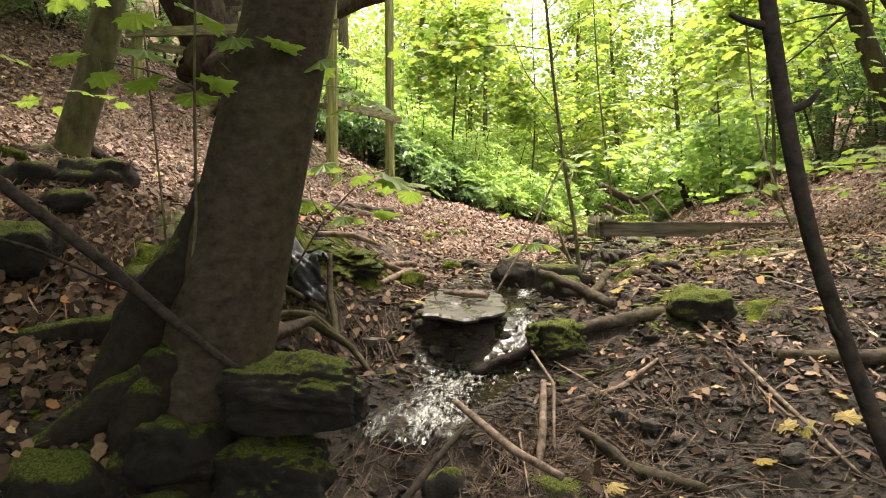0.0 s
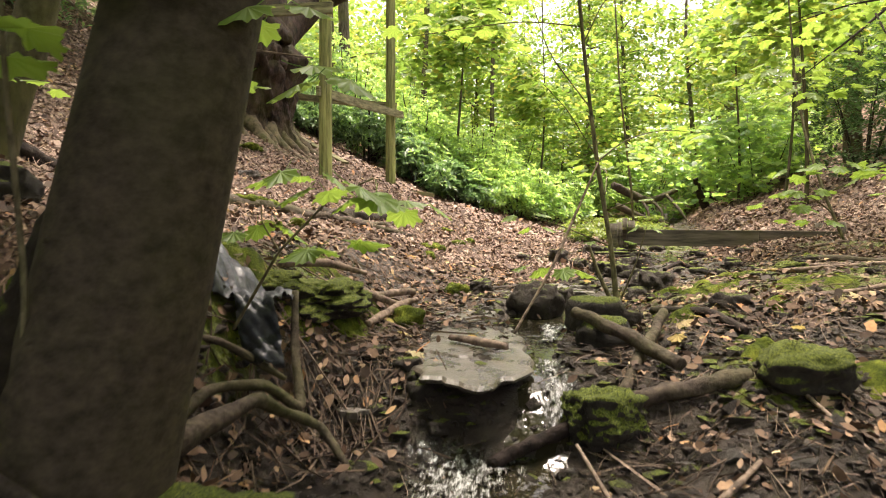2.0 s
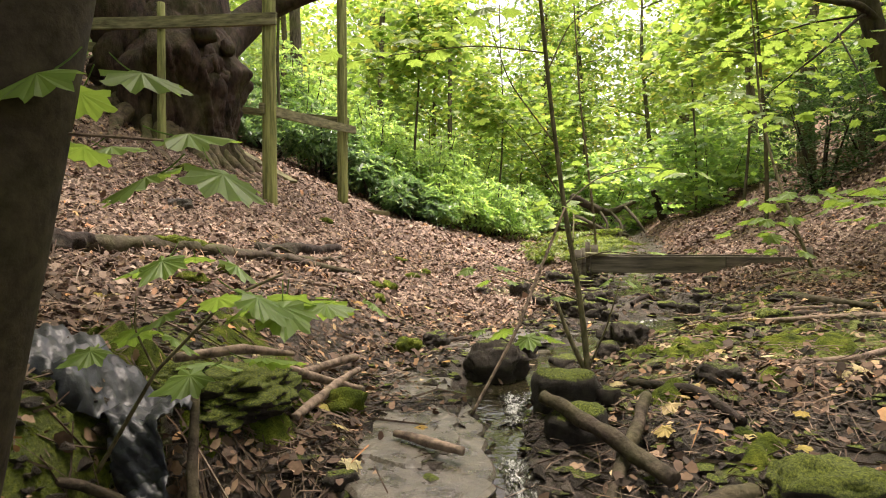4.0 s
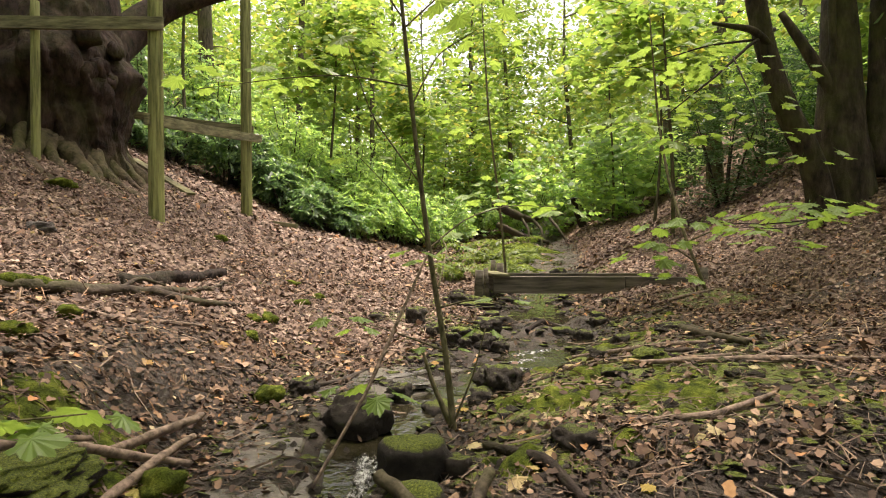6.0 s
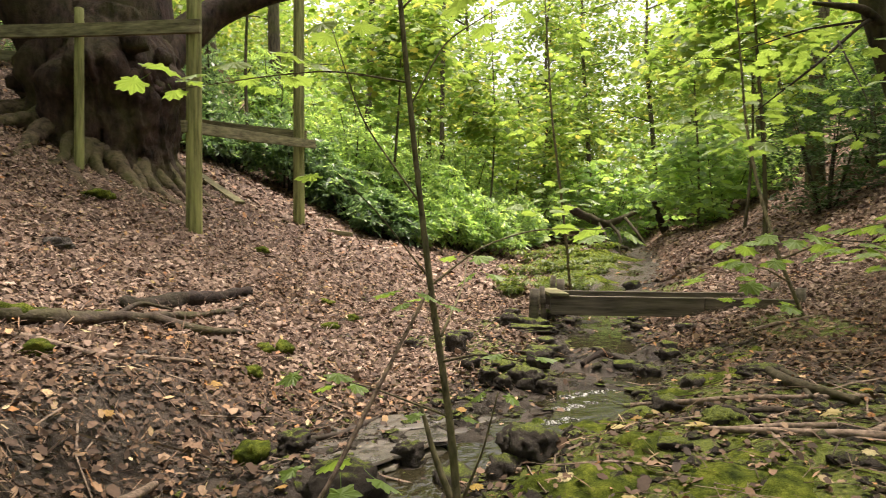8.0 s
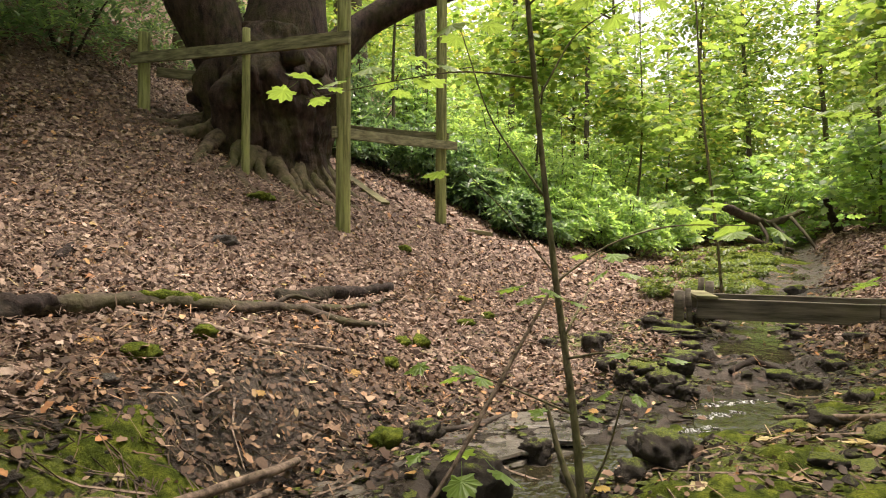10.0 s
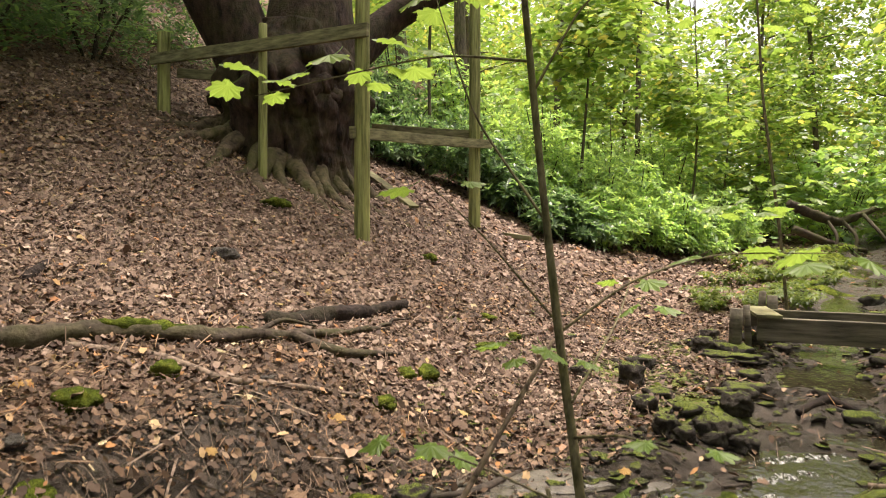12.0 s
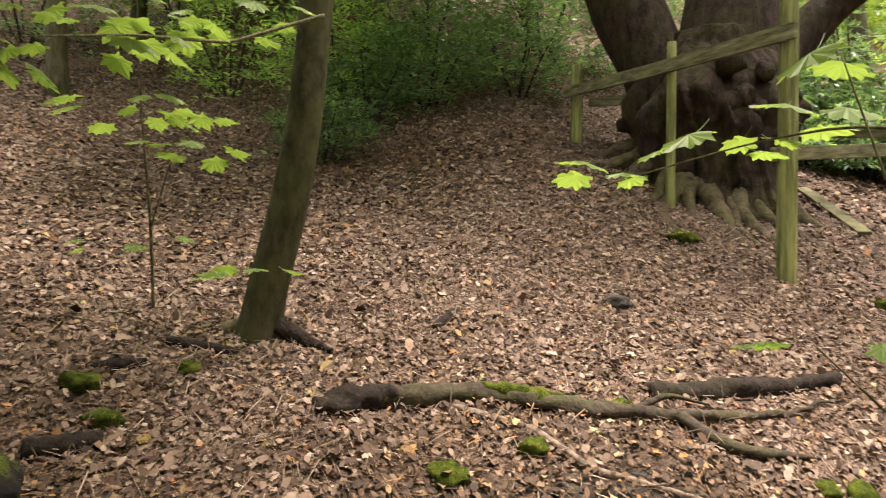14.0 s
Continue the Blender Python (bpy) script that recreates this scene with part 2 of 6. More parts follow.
def stream_x(y):
    return table(y, [-4, 3, 3.6, 4.05, 4.4, 5, 6, 6.5, 7, 7.4, 7.8, 8.3, 9, 10, 12, 19, 30, 80], [0.1, 0.12, 0.2, 0.42, 0.62, 0.68, 0.8, 1.02, 1.5, 1.8, 2.0, 2.25, 2.42, 2.5, 3.0, 5.0, 7, 14])


def stream_z(y):
    return table(y, [-5, 2.5, 3.35, 3.65, 4.25, 4.5, 6, 7.5, 8.7, 10, 14, 19, 25, 60], [-0.75, -0.6, -0.36, -0.13, -0.07, 0.2, 0.3, 0.4, 0.45, 0.55, 0.75, 0.95, 1.4, 4.0])


def stream_w(y):
    return table(y, [-4, 3, 3.7, 4.3, 4.6, 5.4, 5.75, 6.3, 6.7, 7.0, 7.4, 7.8, 8.3, 8.8, 9.5, 10.5, 12, 60], [0.25, 0.28, 0.34, 0.32, 0.13, 0.14, 0.3, 0.34, 0.34, 0.42, 0.52, 0.56, 0.54, 0.42, 0.36, 0.38, 0.44, 0.6])


def height(x, y, fine=True):
    """The lie of the land: a stream bed between a steep left bank and a low right one."""
    x, y = np.asarray(x, float), np.asarray(y, float)
    cx, zs, w = stream_x(y), stream_z(y), stream_w(y)
    lb = table(y, [-5, 2, 3, 3.6, 4.1, 5.3, 6, 8.4, 10.5, 12.6, 20, 60], [-0.5, -0.38, -0.15, 0.16, 0.58, 0.65, 0.67, 0.83, 0.95, 1.24, 1.9, 4.6])
    ls = table(y, [-5, 3.6, 5.5, 7, 8.2, 9.7, 10.5, 14], [0.27, 0.27, 0.26, 0.28, 0.315, 0.425, 0.475, 0.5])
    rb = table(y, [-5, 2, 3, 3.5, 4.2, 5.2, 6, 7, 9, 10, 11.3, 14, 20, 60], [-0.5, -0.4, -0.25, -0.12, 0.12, 0.42, 0.48, 0.54, 0.63, 0.7, 0.86, 1.08, 1.5, 4.6])
    left = zs + (lb - zs) * smooth(np.clip((cx - w - x) / (cx - w + 0.65), 0, 1) ** 2) + ls * np.minimum(soft(-0.6 - x, 0.25), 30) + 0.3 * np.clip(soft(-8 - x, 2), 0.12, 22)
    xr = cx + w + 1.0
    right = zs + (rb - zs) * smooth((x - cx - w) / 1.0) + 0.06 * np.clip(x - xr, 0, 20) + 0.5 * np.minimum(soft(x - xr - table(y, [7.5, 10.5, 13, 20], [2.4, 1.6, 0.7, 0.5]), 0.8), 25)
    z = np.where(x < cx, left, right)
    z = z - 0.068 * smooth(2.2 * (1 - np.abs(x - cx) / np.maximum(w + 0.04, 0.05)))
    if fine:
        out = smooth((np.abs(x - cx) - w) / 0.3)
        mud = smooth((5.6 - y) / 1.2) * smooth((x + 1.0) / 0.6) * smooth((3.5 - x) / 1.0)
        bar = (smooth((y - 6.2) / 0.6) + 0.3 * smooth((4.1 - y) / 0.2)) * (1 - out)
        z = z + (0.25 + 0.75 * out) * (0.022 * np.sin(2.1 * x + 1.3 * y) * np.sin(1.7 * y - 0.9 * x + 1) + 0.03 * lumps(x, y, 0.6, 1) + 0.013 * lumps(x, y, 0.21, 2)
                                      + mud * (0.035 * lumps(x, y, 0.26, 3) + 0.022 * lumps(x, y, 0.11, 4)))
        bar = bar * (1 - 0.7 * smooth((y - 6.7) / 0.3) * smooth((8.5 - y) / 0.3) - 0.7 * smooth((y - 9.2) / 0.3))
        z = z + bar * (0.09 * lumps(x, y, 0.36, 5) + 0.05 * lumps(x, y, 0.14, 6))
    return z


MOSS = ((1.9, 6.75, 0.45), (2.3, 6.95, 0.5), (1.75, 6.0, 0.4), (2.15, 6.3, 0.5), (2.6, 7.4, 0.45), (2.9, 7.9, 0.35), (2.75, 6.3, 0.5), (3.3, 6.9, 0.4), (2.4, 5.75, 0.45), (2.9, 5.7, 0.35), (3.25, 8.6, 0.35), (2.35, 7.6, 0.3), (1.5, 8.4, 0.4), (1.2, 9.2, 0.5), (1.7, 10.2, 0.5), (-0.4, 5.0, 0.4), 
        (-0.75, 4.2, 0.4), (4.2, 9.2, 0.5), (3.6, 12.5, 0.8), (1.6, 4.45, 0.25), (3.1, 5.1, 0.3), (1.45, 5.3, 0.3))


def moss_at(x, y):
    """How thickly moss grows."""
    g = np.zeros_like(np.asarray(x, float))
    for mx, my, mr in MOSS:
        g = np.maximum(g, np.clip(1.25 - np.hypot(x - mx, y - my) / mr * 0.75, 0, 1))
    return g


def drift(x, y):
    """How thickly leaves lie: deep on the slope, thin on mud, none in the water."""
    d = np.abs(x - stream_x(y)) - stream_w(y)
    out = np.clip(d / 0.5, 0.03, 1)
    patch = 0.5 + 0.5 * np.sin(1.9 * x + 0.7 * y) * np.sin(1.3 * y - 1.1 * x + 2)
    mud = np.where((x > stream_x(y)) & (y < 5.0), 0.28, 1) * np.where((x > stream_x(y)) & (y < 9), 0.32 + 0.3 * patch, 1)
    mud = mud * (1 - 0.68 * smooth((x + 1.15) / 0.6) * smooth((7.9 - y) / 1.2) * (x < stream_x(y))) * np.where(y < 3.6, np.where(x < 0.2, np.where(y < 3.1, 0.14, 0.4), 0.3), 1)
    mud = mud * (1 - 0.8 * smooth((moss_at(x, y) - 0.35) / 0.4))
    return out * mud * (0.65 + 0.35 * patch)


def mesh_of(name, verts, faces, mat, smooth_faces=True):
    me = bpy.data.meshes.new(name)
    me.from_pydata([tuple(v) for v in verts], [], [tuple(int(i) for i in f) for f in faces])
    me.update()
    if smooth_faces:
        me.shade_smooth()
    me.materials.append(mat)
    return me


def part(name, me, parent=None, label="", at=None):
    ob = new(name, me)
    if parent is not None:
        ob.parent = parent
    if at is not None:
        ob.matrix_local = at
    if label:
        ob["label"] = label
    return ob


def thing(name, label, category, at=None, group="", kind=""):
    ob = new(name)
    if at is not None:
        ob.matrix_world = at
    return tagged(ob, label, category, group, kind)


def ground(x, y):
    return float(height(x, y))


def wob(v, seed, scale):
    """A gentle waver in -1..1 along v."""
    return np.sin(v * scale + seed * 1.7) * 0.6 + np.sin(v * scale * 2.3 + seed * 3.1) * 0.4


def curve(points, n):
    """A smooth run of n places through a few points."""
    p = np.array(points, float)
    d = np.r_[0, np.cumsum(np.linalg.norm(np.diff(p, axis=0), axis=1))]
    s = np.linspace(0, d[-1], n)
    q = np.stack([np.interp(s, d, p[:, k]) for k in range(3)], 1)
    for _ in range(2):
        q[1:-1] = (q[:-2] + 2 * q[1:-1] + q[2:]) / 4
    return q, s / d[-1]


def tube(points, radii, sides=8, n=None, knots=0.08, seed=0, flare=None):
    """Verts and faces of a round, slightly uneven limb along points; radii at even steps along it."""
    n = n or max(4, 4 * len(points))
    q, s = curve(points, n)
    r = np.interp(s, np.linspace(0, 1, len(radii)), radii)
    d = np.gradient(q, axis=0)
    d /= np.linalg.norm(d, axis=1)[:, None] + 1e-9
    ref = np.array([0, 0, 1.0]) if abs(d[:, 2]).mean() < 0.8 else np.array([1.0, 0, 0])
    u = np.cross(d, ref)
    u /= np.linalg.norm(u, axis=1)[:, None] + 1e-9
    v = np.cross(u, d)
    a = np.linspace(0, 2 * math.pi, sides, endpoint=False)
    k = 1 + knots * (np.sin(a[None] * 2 + seed + 5 * s[:, None]) * 0.5 + np.sin(a[None] * 3 + 2 * seed + 17 * s[:, None]) * 0.3 + np.sin(31 * s[:, None] + seed) * 0.4)
    if flare is not None:
        k = k * flare(a[None], s[:, None])
    ring = q[:, None] + (r[:, None] * k)[..., None] * (np.cos(a)[None, :, None] * u[:, None] + np.sin(a)[None, :, None] * v[:, None])
    verts = np.concatenate([ring.reshape(-1, 3), q[:1], q[-1:]])
    faces = []
    for i in range(n - 1):
        for j in range(sides):
            k2 = (j + 1) % sides
            faces.append((i * sides + j, i * sides + k2, (i + 1) * sides + k2, (i + 1) * sides + j))
    for j in range(sides):
        k2 = (j + 1) % sides
        faces.append((n * sides, k2, j))
        faces.append((n * sides + 1, (n - 1) * sides + j, (n - 1) * sides + k2))
    return verts, faces


def joined(bits):
    vs, fs, o = [], [], 0
    for v, f in bits:
        vs.append(np.asarray(v))
        fs += [tuple(i + o for i in face) for face in f]
        o += len(v)
    return np.concatenate(vs), fs


def limb(name, points, radii, mat, parent=None, label="", rough=0.0, **kw):
    v, f = tube(points, radii, **kw)
    if rough:
        for p in v:
            q = Vector(p)
            p += np.array(rough * (noise.noise_vector(q * 7) + 0.5 * noise.noise_vector(q * 19)))
    return part(name, mesh_of(name, v, f, mat), parent, label)


def rock_mesh(name, size, seed, mat, sub=3, rough=0.28, boxy=0.3):
    """A worn stone about size across, flat-bottomed and uneven."""
    bm = bmesh.new()
    bmesh.ops.create_icosphere(bm, subdivisions=sub, radius=1)
    off = Vector((seed * 7.3, seed * 3.1, seed * 1.7))
    for v in bm.verts:
        c = v.co.copy()
        if boxy:
            m = max(abs(c.x), abs(c.y), abs(c.z))
            c = c.lerp(c / m * 0.8, boxy)
        c *= 1 + rough * noise.noise(c * 1.3 + off) + 0.5 * rough * noise.noise(c * 2.9 + off) + 0.35 * rough * noise.noise(c * 8 + off) + (0.2 * rough * noise.noise(c * 19 + off) if sub > 3 else 0)
        v.co = Vector((c.x * size[0] / 2, c.y * size[1] / 2, max(c.z, -0.75) * size[2] / 2))
    me = bpy.data.meshes.new(name)
    bm.to_mesh(me)
    bm.free()
    me.shade_smooth()
    me.materials.append(mat)
    return me


def box_mesh(name, size, mat, bevel=0.008, bow=0.0, cuts=4, seed=0):
    """A sawn timber with worn edges, along x, its middle at the origin."""
    bm = bmesh.new()
    bmesh.ops.create_cube(bm, size=1)
    for v in bm.verts:
        v.co = Vector((v.co.x * size[0], v.co.y * size[1], v.co.z * size[2]))
    long = [e for e in bm.edges if abs((e.verts[0].co - e.verts[1].co).x) > 0.5 * size[0]]
    bmesh.ops.bevel(bm, geom=list(bm.edges), offset=bevel, segments=2, affect="EDGES", profile=0.6)
    long = [e for e in bm.edges if abs((e.verts[0].co - e.verts[1].co).x) > 0.5 * size[0]]
    bmesh.ops.subdivide_edges(bm, edges=long, cuts=cuts, use_grid_fill=True)
    for v in bm.verts:
        v.co.z += bow * (1 - (2 * v.co.x / size[0]) ** 2)
        v.co += 0.004 * noise.noise_vector(v.co * 3 + Vector((seed, 0, 0)))
    me = bpy.data.meshes.new(name)
    bm.to_mesh(me)
    bm.free()
    me.materials.append(mat)
    return me


# ---- the ground: one sheet to the horizon ----
def stations(fine_lo, fine_hi, step, lo, hi):
    mid = np.arange(fine_lo, fine_hi + step / 2, step)
    out = [mid]
    for start, stop, sign in ((fine_lo, lo, -1), (fine_hi, hi, 1)):
        p, d, run = start, step, []
        while (p - stop) * sign < 0:
            d *= 1.12
            p += sign * d
            run.append(p)
        out.append(np.array(run))
    return np.sort(np.concatenate(out))


gx, gy = stations(-3.6, 5.4, 0.045, -400, 400), stations(1.4, 12.0, 0.045, -400, 500)
X, Y = np.meshgrid(gx, gy)
Z = height(X, Y)
nx, ny = len(gx), len(gy)
I = np.arange(nx * ny).reshape(ny, nx)
quads = np.stack([I[:-1, :-1], I[:-1, 1:], I[1:, 1:], I[1:, :-1]], -1).reshape(-1, 4)
me = bpy.data.meshes.new("ground")
me.from_pydata(np.stack([X, Y, Z], -1).reshape(-1, 3), [], quads)
me.shade_smooth()
me.materials.append(M["soil"])
me.attributes.new("leaf_cover", "FLOAT", "POINT").data.foreach_set("value", drift(X, Y).reshape(-1).astype(np.float32))
green = moss_at(X, Y)
me.attributes.new("moss_cover", "FLOAT", "POINT").data.foreach_set("value", green.reshape(-1).astype(np.float32))
tagged(new("ground", me), "dark woodland soil with brown leaf litter beside a stream", "ground", kind="structure")

# ---- the stream ----
ys = np.r_[np.arange(3.56, 14.0, 0.05), np.arange(14.0, 32.0, 0.4)]
us = np.linspace(-1, 1, 15)
wx = stream_x(ys)[:, None] + us[None] * ((stream_w(ys) + 0.1) * (0.25 + 0.75 * smooth((ys - 3.5) / 0.6)))[:, None]
wz = np.repeat((stream_z(ys) - 0.025)[:, None], 15, 1)
wv = np.stack([wx, np.repeat(ys[:, None], 15, 1), wz], -1).reshape(-1, 3)
J = np.arange(len(wv)).reshape(len(ys), 15)
wq = np.stack([J[:-1, :-1], J[:-1, 1:], J[1:, 1:], J[1:, :-1]], -1).reshape(-1, 4)
tagged(new("water", mesh_of("water", wv, wq, M["water"])), "shallow clear brown stream water running over stones", "water", kind="structure")

# ---- fence beside the old tree ----
def post(x, y, top, r, base, lean=0.0):
    z = ground(x, y)
    t = thing("fence_post", "round green-stained wooden fence post in leaf litter", "fence post", pose(x, y, z), "fence posts")
    limb("shaft", [(0, 0, -0.3), (lean / 2, 0, (top - z) / 2), (lean, 0, top - z)], [r * 1.04, r, r * 0.97], M["post"], t, sides=14, n=12, knots=0.03, seed=x)
    return t


POSTS = {"a": (-1.83, 10.36, 4.75, 0.085), "b": (-1.46, 13.27, 5.9, 0.085), "c": (-3.3, 10.6, 4.2, 0.052), "d": (-5.24, 11.04, 4.45, 0.085)}
for x, y, top, r in POSTS.values():
    post(x, y, top, r, 0)


def rail(a, b, size, label):
    a, b = Vector(a), Vector(b)
    d = b - a
    m = Matrix.Translation((a + b) / 2) @ d.to_track_quat("X", "Z").to_matrix().to_4x4()
    t = thing("fence_rail", label, "fence rail", m, "fence rails")
    part("board", box_mesh("board", (d.length, *size), M["rail"], 0.006, -0.01, 6, a.x), t)
    for end in (-0.48, 0.48):
        part("nail", mesh_of("nail", *tube([(0, 0, 0), (0, -size[0] * 0.56, 0)], [0.006, 0.006], 6, 3, 0), M["beam"]), t, "", pose(end * d.length, 0, 0.02))
    return t


rail((-5.35, 10.92, 4.06), (-1.7, 10.24, 3.84), (0.05, 0.15), "long weathered wooden fence rail nailed across three posts")
rail((-1.9, 10.23, 2.75), (-1.3, 13.6, 3.08), (0.05, 0.13), "green-stained wooden rail between two tall posts")
rail((-3.4, 13.75, 3.5), (-1.38, 13.42, 3.2), (0.05, 0.12), "weathered rail running behind the posts to the old tree")
rail((-5.15, 11.2, 3.93), (-4.1, 11.5, 3.85), (0.05, 0.13), "short weathered rail from the end post to the old tree")

# ---- footbridge of two timbers, its deck gone ----
fb = thing("footbridge", "low footbridge of two dark weathered timbers across the stream", "bridge", pose(3.2, 10.3, 0.8))
part("beam", box_mesh("beam", (1.55, 0.09, 0.2), M["beam"], 0.008, 0, 8, 1), fb, "", pose(-0.35, -0.2, 0.01, 0, 0.6, -2))
part("beam", box_mesh("beam", (0.95, 0.09, 0.19), M["beam"], 0.008, 0, 8, 3), fb, "", pose(0.905, -0.235, 0.0, 0, 1, -2))
part("beam", box_mesh("beam", (2.7, 0.09, 0.16), M["beam"], 0.008, 0, 8, 2), fb, "", pose(0.15, 0.42, 0.04, 0, 0.5, -2))
part("deck_board", box_mesh("deck_board", (0.2, 0.75, 0.03), M["rail"], 0.004, 0, 2, 2), fb, "pale greenish deck board", pose(-1.06, 0.12, 0.135, 1, 1, 4))


def stump_post(x, y, z, hgt, r, tilt):
    """A short round post driven in beside the beam."""
    part("post", mesh_of("post", *tube([(0, 0, -0.35), (0, 0, hgt)], [r, r * 0.95], 10, 5, 0.05, x * 9), M["beam"]), fb, "", pose(x, y, z, tilt, tilt))


stump_post(-1.3, -0.24, -0.05, 0.24, 0.055, 2)
stump_post(-1.19, -0.12, -0.05, 0.26, 0.03, -3)
stump_post(-1.02, 0.62, -0.05, 0.34, 0.035, 3)
stump_post(-0.92, 0.6, -0.05, 0.3, 0.05, 0)
stump_post(1.42, -0.22, -0.1, 0.3, 0.05, -3)
stump_post(1.5, 0.6, -0.1, 0.32, 0.05, 2)
# ---- trees that the path passes ----
def buttress(n, amount, reach, seed):
    """A trunk's foot spreading into roots."""
    return lambda a, s: 1 + amount * np.exp(-s / reach) * (0.4 + 0.8 * np.maximum(0, np.sin(n * a + seed)) ** 1.5)


def root(parent, points, radii, mat="mossy_root", seed=0):
    limb("root", points, radii, M[mat], parent, rough=0.28 * max(radii[1:]), sides=18, n=46, knots=0.12, seed=seed)


near = thing("beech_tree", "leaning smooth-barked tree with mossy roots on the stream bank", "tree", pose(0, 0, 0))
limb("trunk", [(-0.55, 3.16, -0.45), (-0.447, 3.197, 0), (-0.34, 3.23, 0.5), (-0.237, 3.26, 1), (-0.139, 3.29, 1.5), (0.05, 3.36, 2.6), (0.3, 3.45, 4), (0.8, 3.7, 8)], [0.218, 0.189, 0.16, 0.136, 0.128, 0.12, 0.115, 0.11, 0.1], M["beech"], near, sides=40, n=90, knots=0.022, seed=2, flare=buttress(4, 0.45, 0.035, 2.2))
for k, (a, z) in enumerate(((-1.9, 0.55), (-1.2, 0.86), (-2.4, 0.98), (-0.9, 0.42), (-1.6, 1.3), (-1.0, 1.2), (-2.1, 0.75))):
    c = Vector((np.interp(z, [0, 1.5], [-0.447, -0.139]), np.interp(z, [0, 1.5], [3.197, 3.29]), z))
    p = c + (0.19 - 0.028 * z) * Vector((math.cos(a), math.sin(a), 0))
    ob = part("knot", rock_mesh("knot", (0.036, 0.036, 0.02), k, M["beech"], 2), near, "", pose(p.x, p.y, p.z, 0, 0, math.degrees(a)))
root(near, [(-0.38, 3.2, 0.85), (-0.46, 3.18, 0.62), (-0.57, 3.15, 0.42), (-0.67, 3.12, 0.2), (-0.74, 3.06, -0.05), (-0.78, 3.0, -0.35)], [0.05, 0.085, 0.105, 0.11, 0.1, 0.08], seed=11)
root(near, [(-0.52, 3.1, 0.2), (-0.58, 3.0, 0.0), (-0.6, 2.92, -0.3)], [0.1, 0.1, 0.09], seed=12)
root(near, [(-0.45, 3.2, 0.4), (-0.68, 3.3, 0.3), (-1.0, 3.35, 0.24), (-1.45, 3.2, 0.2), (-1.9, 3.05, 0.1)], [0.1, 0.075, 0.055, 0.045, 0.03], seed=1)
root(near, [(-0.5, 3.12, 0.2), (-0.68, 2.98, 0.05), (-0.9, 2.85, -0.1), (-1.3, 2.7, -0.25)], [0.09, 0.06, 0.045, 0.028], seed=2)
root(near, [(-0.5, 3.25, 0.5), (-0.72, 3.5, 0.42), (-1.05, 3.75, 0.42), (-1.4, 4.0, 0.5)], [0.12, 0.1, 0.07, 0.03], seed=3)
root(near, [(-0.55, 3.12, 0.05), (-0.6, 2.95, -0.12), (-0.58, 2.8, -0.4)], [0.12, 0.09, 0.06], seed=4)
root(near, [(-0.36, 3.4, 0.2), (-0.24, 3.85, 0.25), (-0.12, 4.15, 0.08), (0.0, 4.1, -0.05)], [0.05, 0.028, 0.02, 0.012], "log", seed=5)
root(near, [(-0.5, 3.4, 0.1), (-0.4, 3.85, 0.28), (-0.28, 4.05, 0.25), (-0.2, 4.2, 0.12), (-0.28, 4.35, 0.35), (-0.3, 4.42, 0.55)], [0.03, 0.021, 0.019, 0.021, 0.018, 0.015], "log", seed=6)
root(near, [(-0.7, 4.0, 0.45), (-0.45, 4.05, 0.4), (-0.3, 4.1, 0.3), (-0.25, 4.15, 0.25)], [0.016, 0.013, 0.015, 0.01], "log", seed=7)

slim = thing("young_tree", "slender leaning tree with greenish bark in the leaf litter", "tree", pose(-2.7, 5.74, ground(-2.7, 5.74)))
limb("trunk", [(-0.05, -0.02, -0.2), (0.02, 0.03, 0.3), (0.12, 0.14, 0.8), (0.2, 0.22, 1.4), (0.24, 0.28, 2.2), (0.34, 0.4, 5), (0.6, 0.5, 9)], [0.14, 0.115, 0.105, 0.095, 0.085, 0.07, 0.05], M["green_trunk"], slim, sides=18, n=60, knots=0.07, seed=4, flare=buttress(4, 0.5, 0.02, 0))
root(slim, [(0, 0.02, 0.12), (0.15, 0.2, 0.02), (0.35, 0.35, -0.06)], [0.07, 0.05, 0.02], "rotten", 2)
root(slim, [(0, 0, 0.12), (-0.2, -0.2, 0.03), (-0.45, -0.4, -0.08)], [0.07, 0.05, 0.02], "trunk", 3)

# the old tree: a burled bole, two stems, a heavy branch and spreading roots
old = thing("old_tree", "huge burled old tree with spreading roots and forked trunk", "tree", pose(-3.75, 11.9, 2.3))
v, f = tube([(0, 0, -0.6), (0, 0, 0.6), (0.02, 0.05, 1.5), (0.05, 0.1, 2.3)], [1.12, 0.92, 0.8, 0.8, 0.84, 0.76, 0.55], 220, 110, 0.03, 1, buttress(6, 0.3, 0.12, 1))
rng = np.random.default_rng(4)
out = v[:, :2] / (np.linalg.norm(v[:, :2], axis=1)[:, None] + 1e-6)
ang = np.arctan2(v[:, 1], v[:, 0])
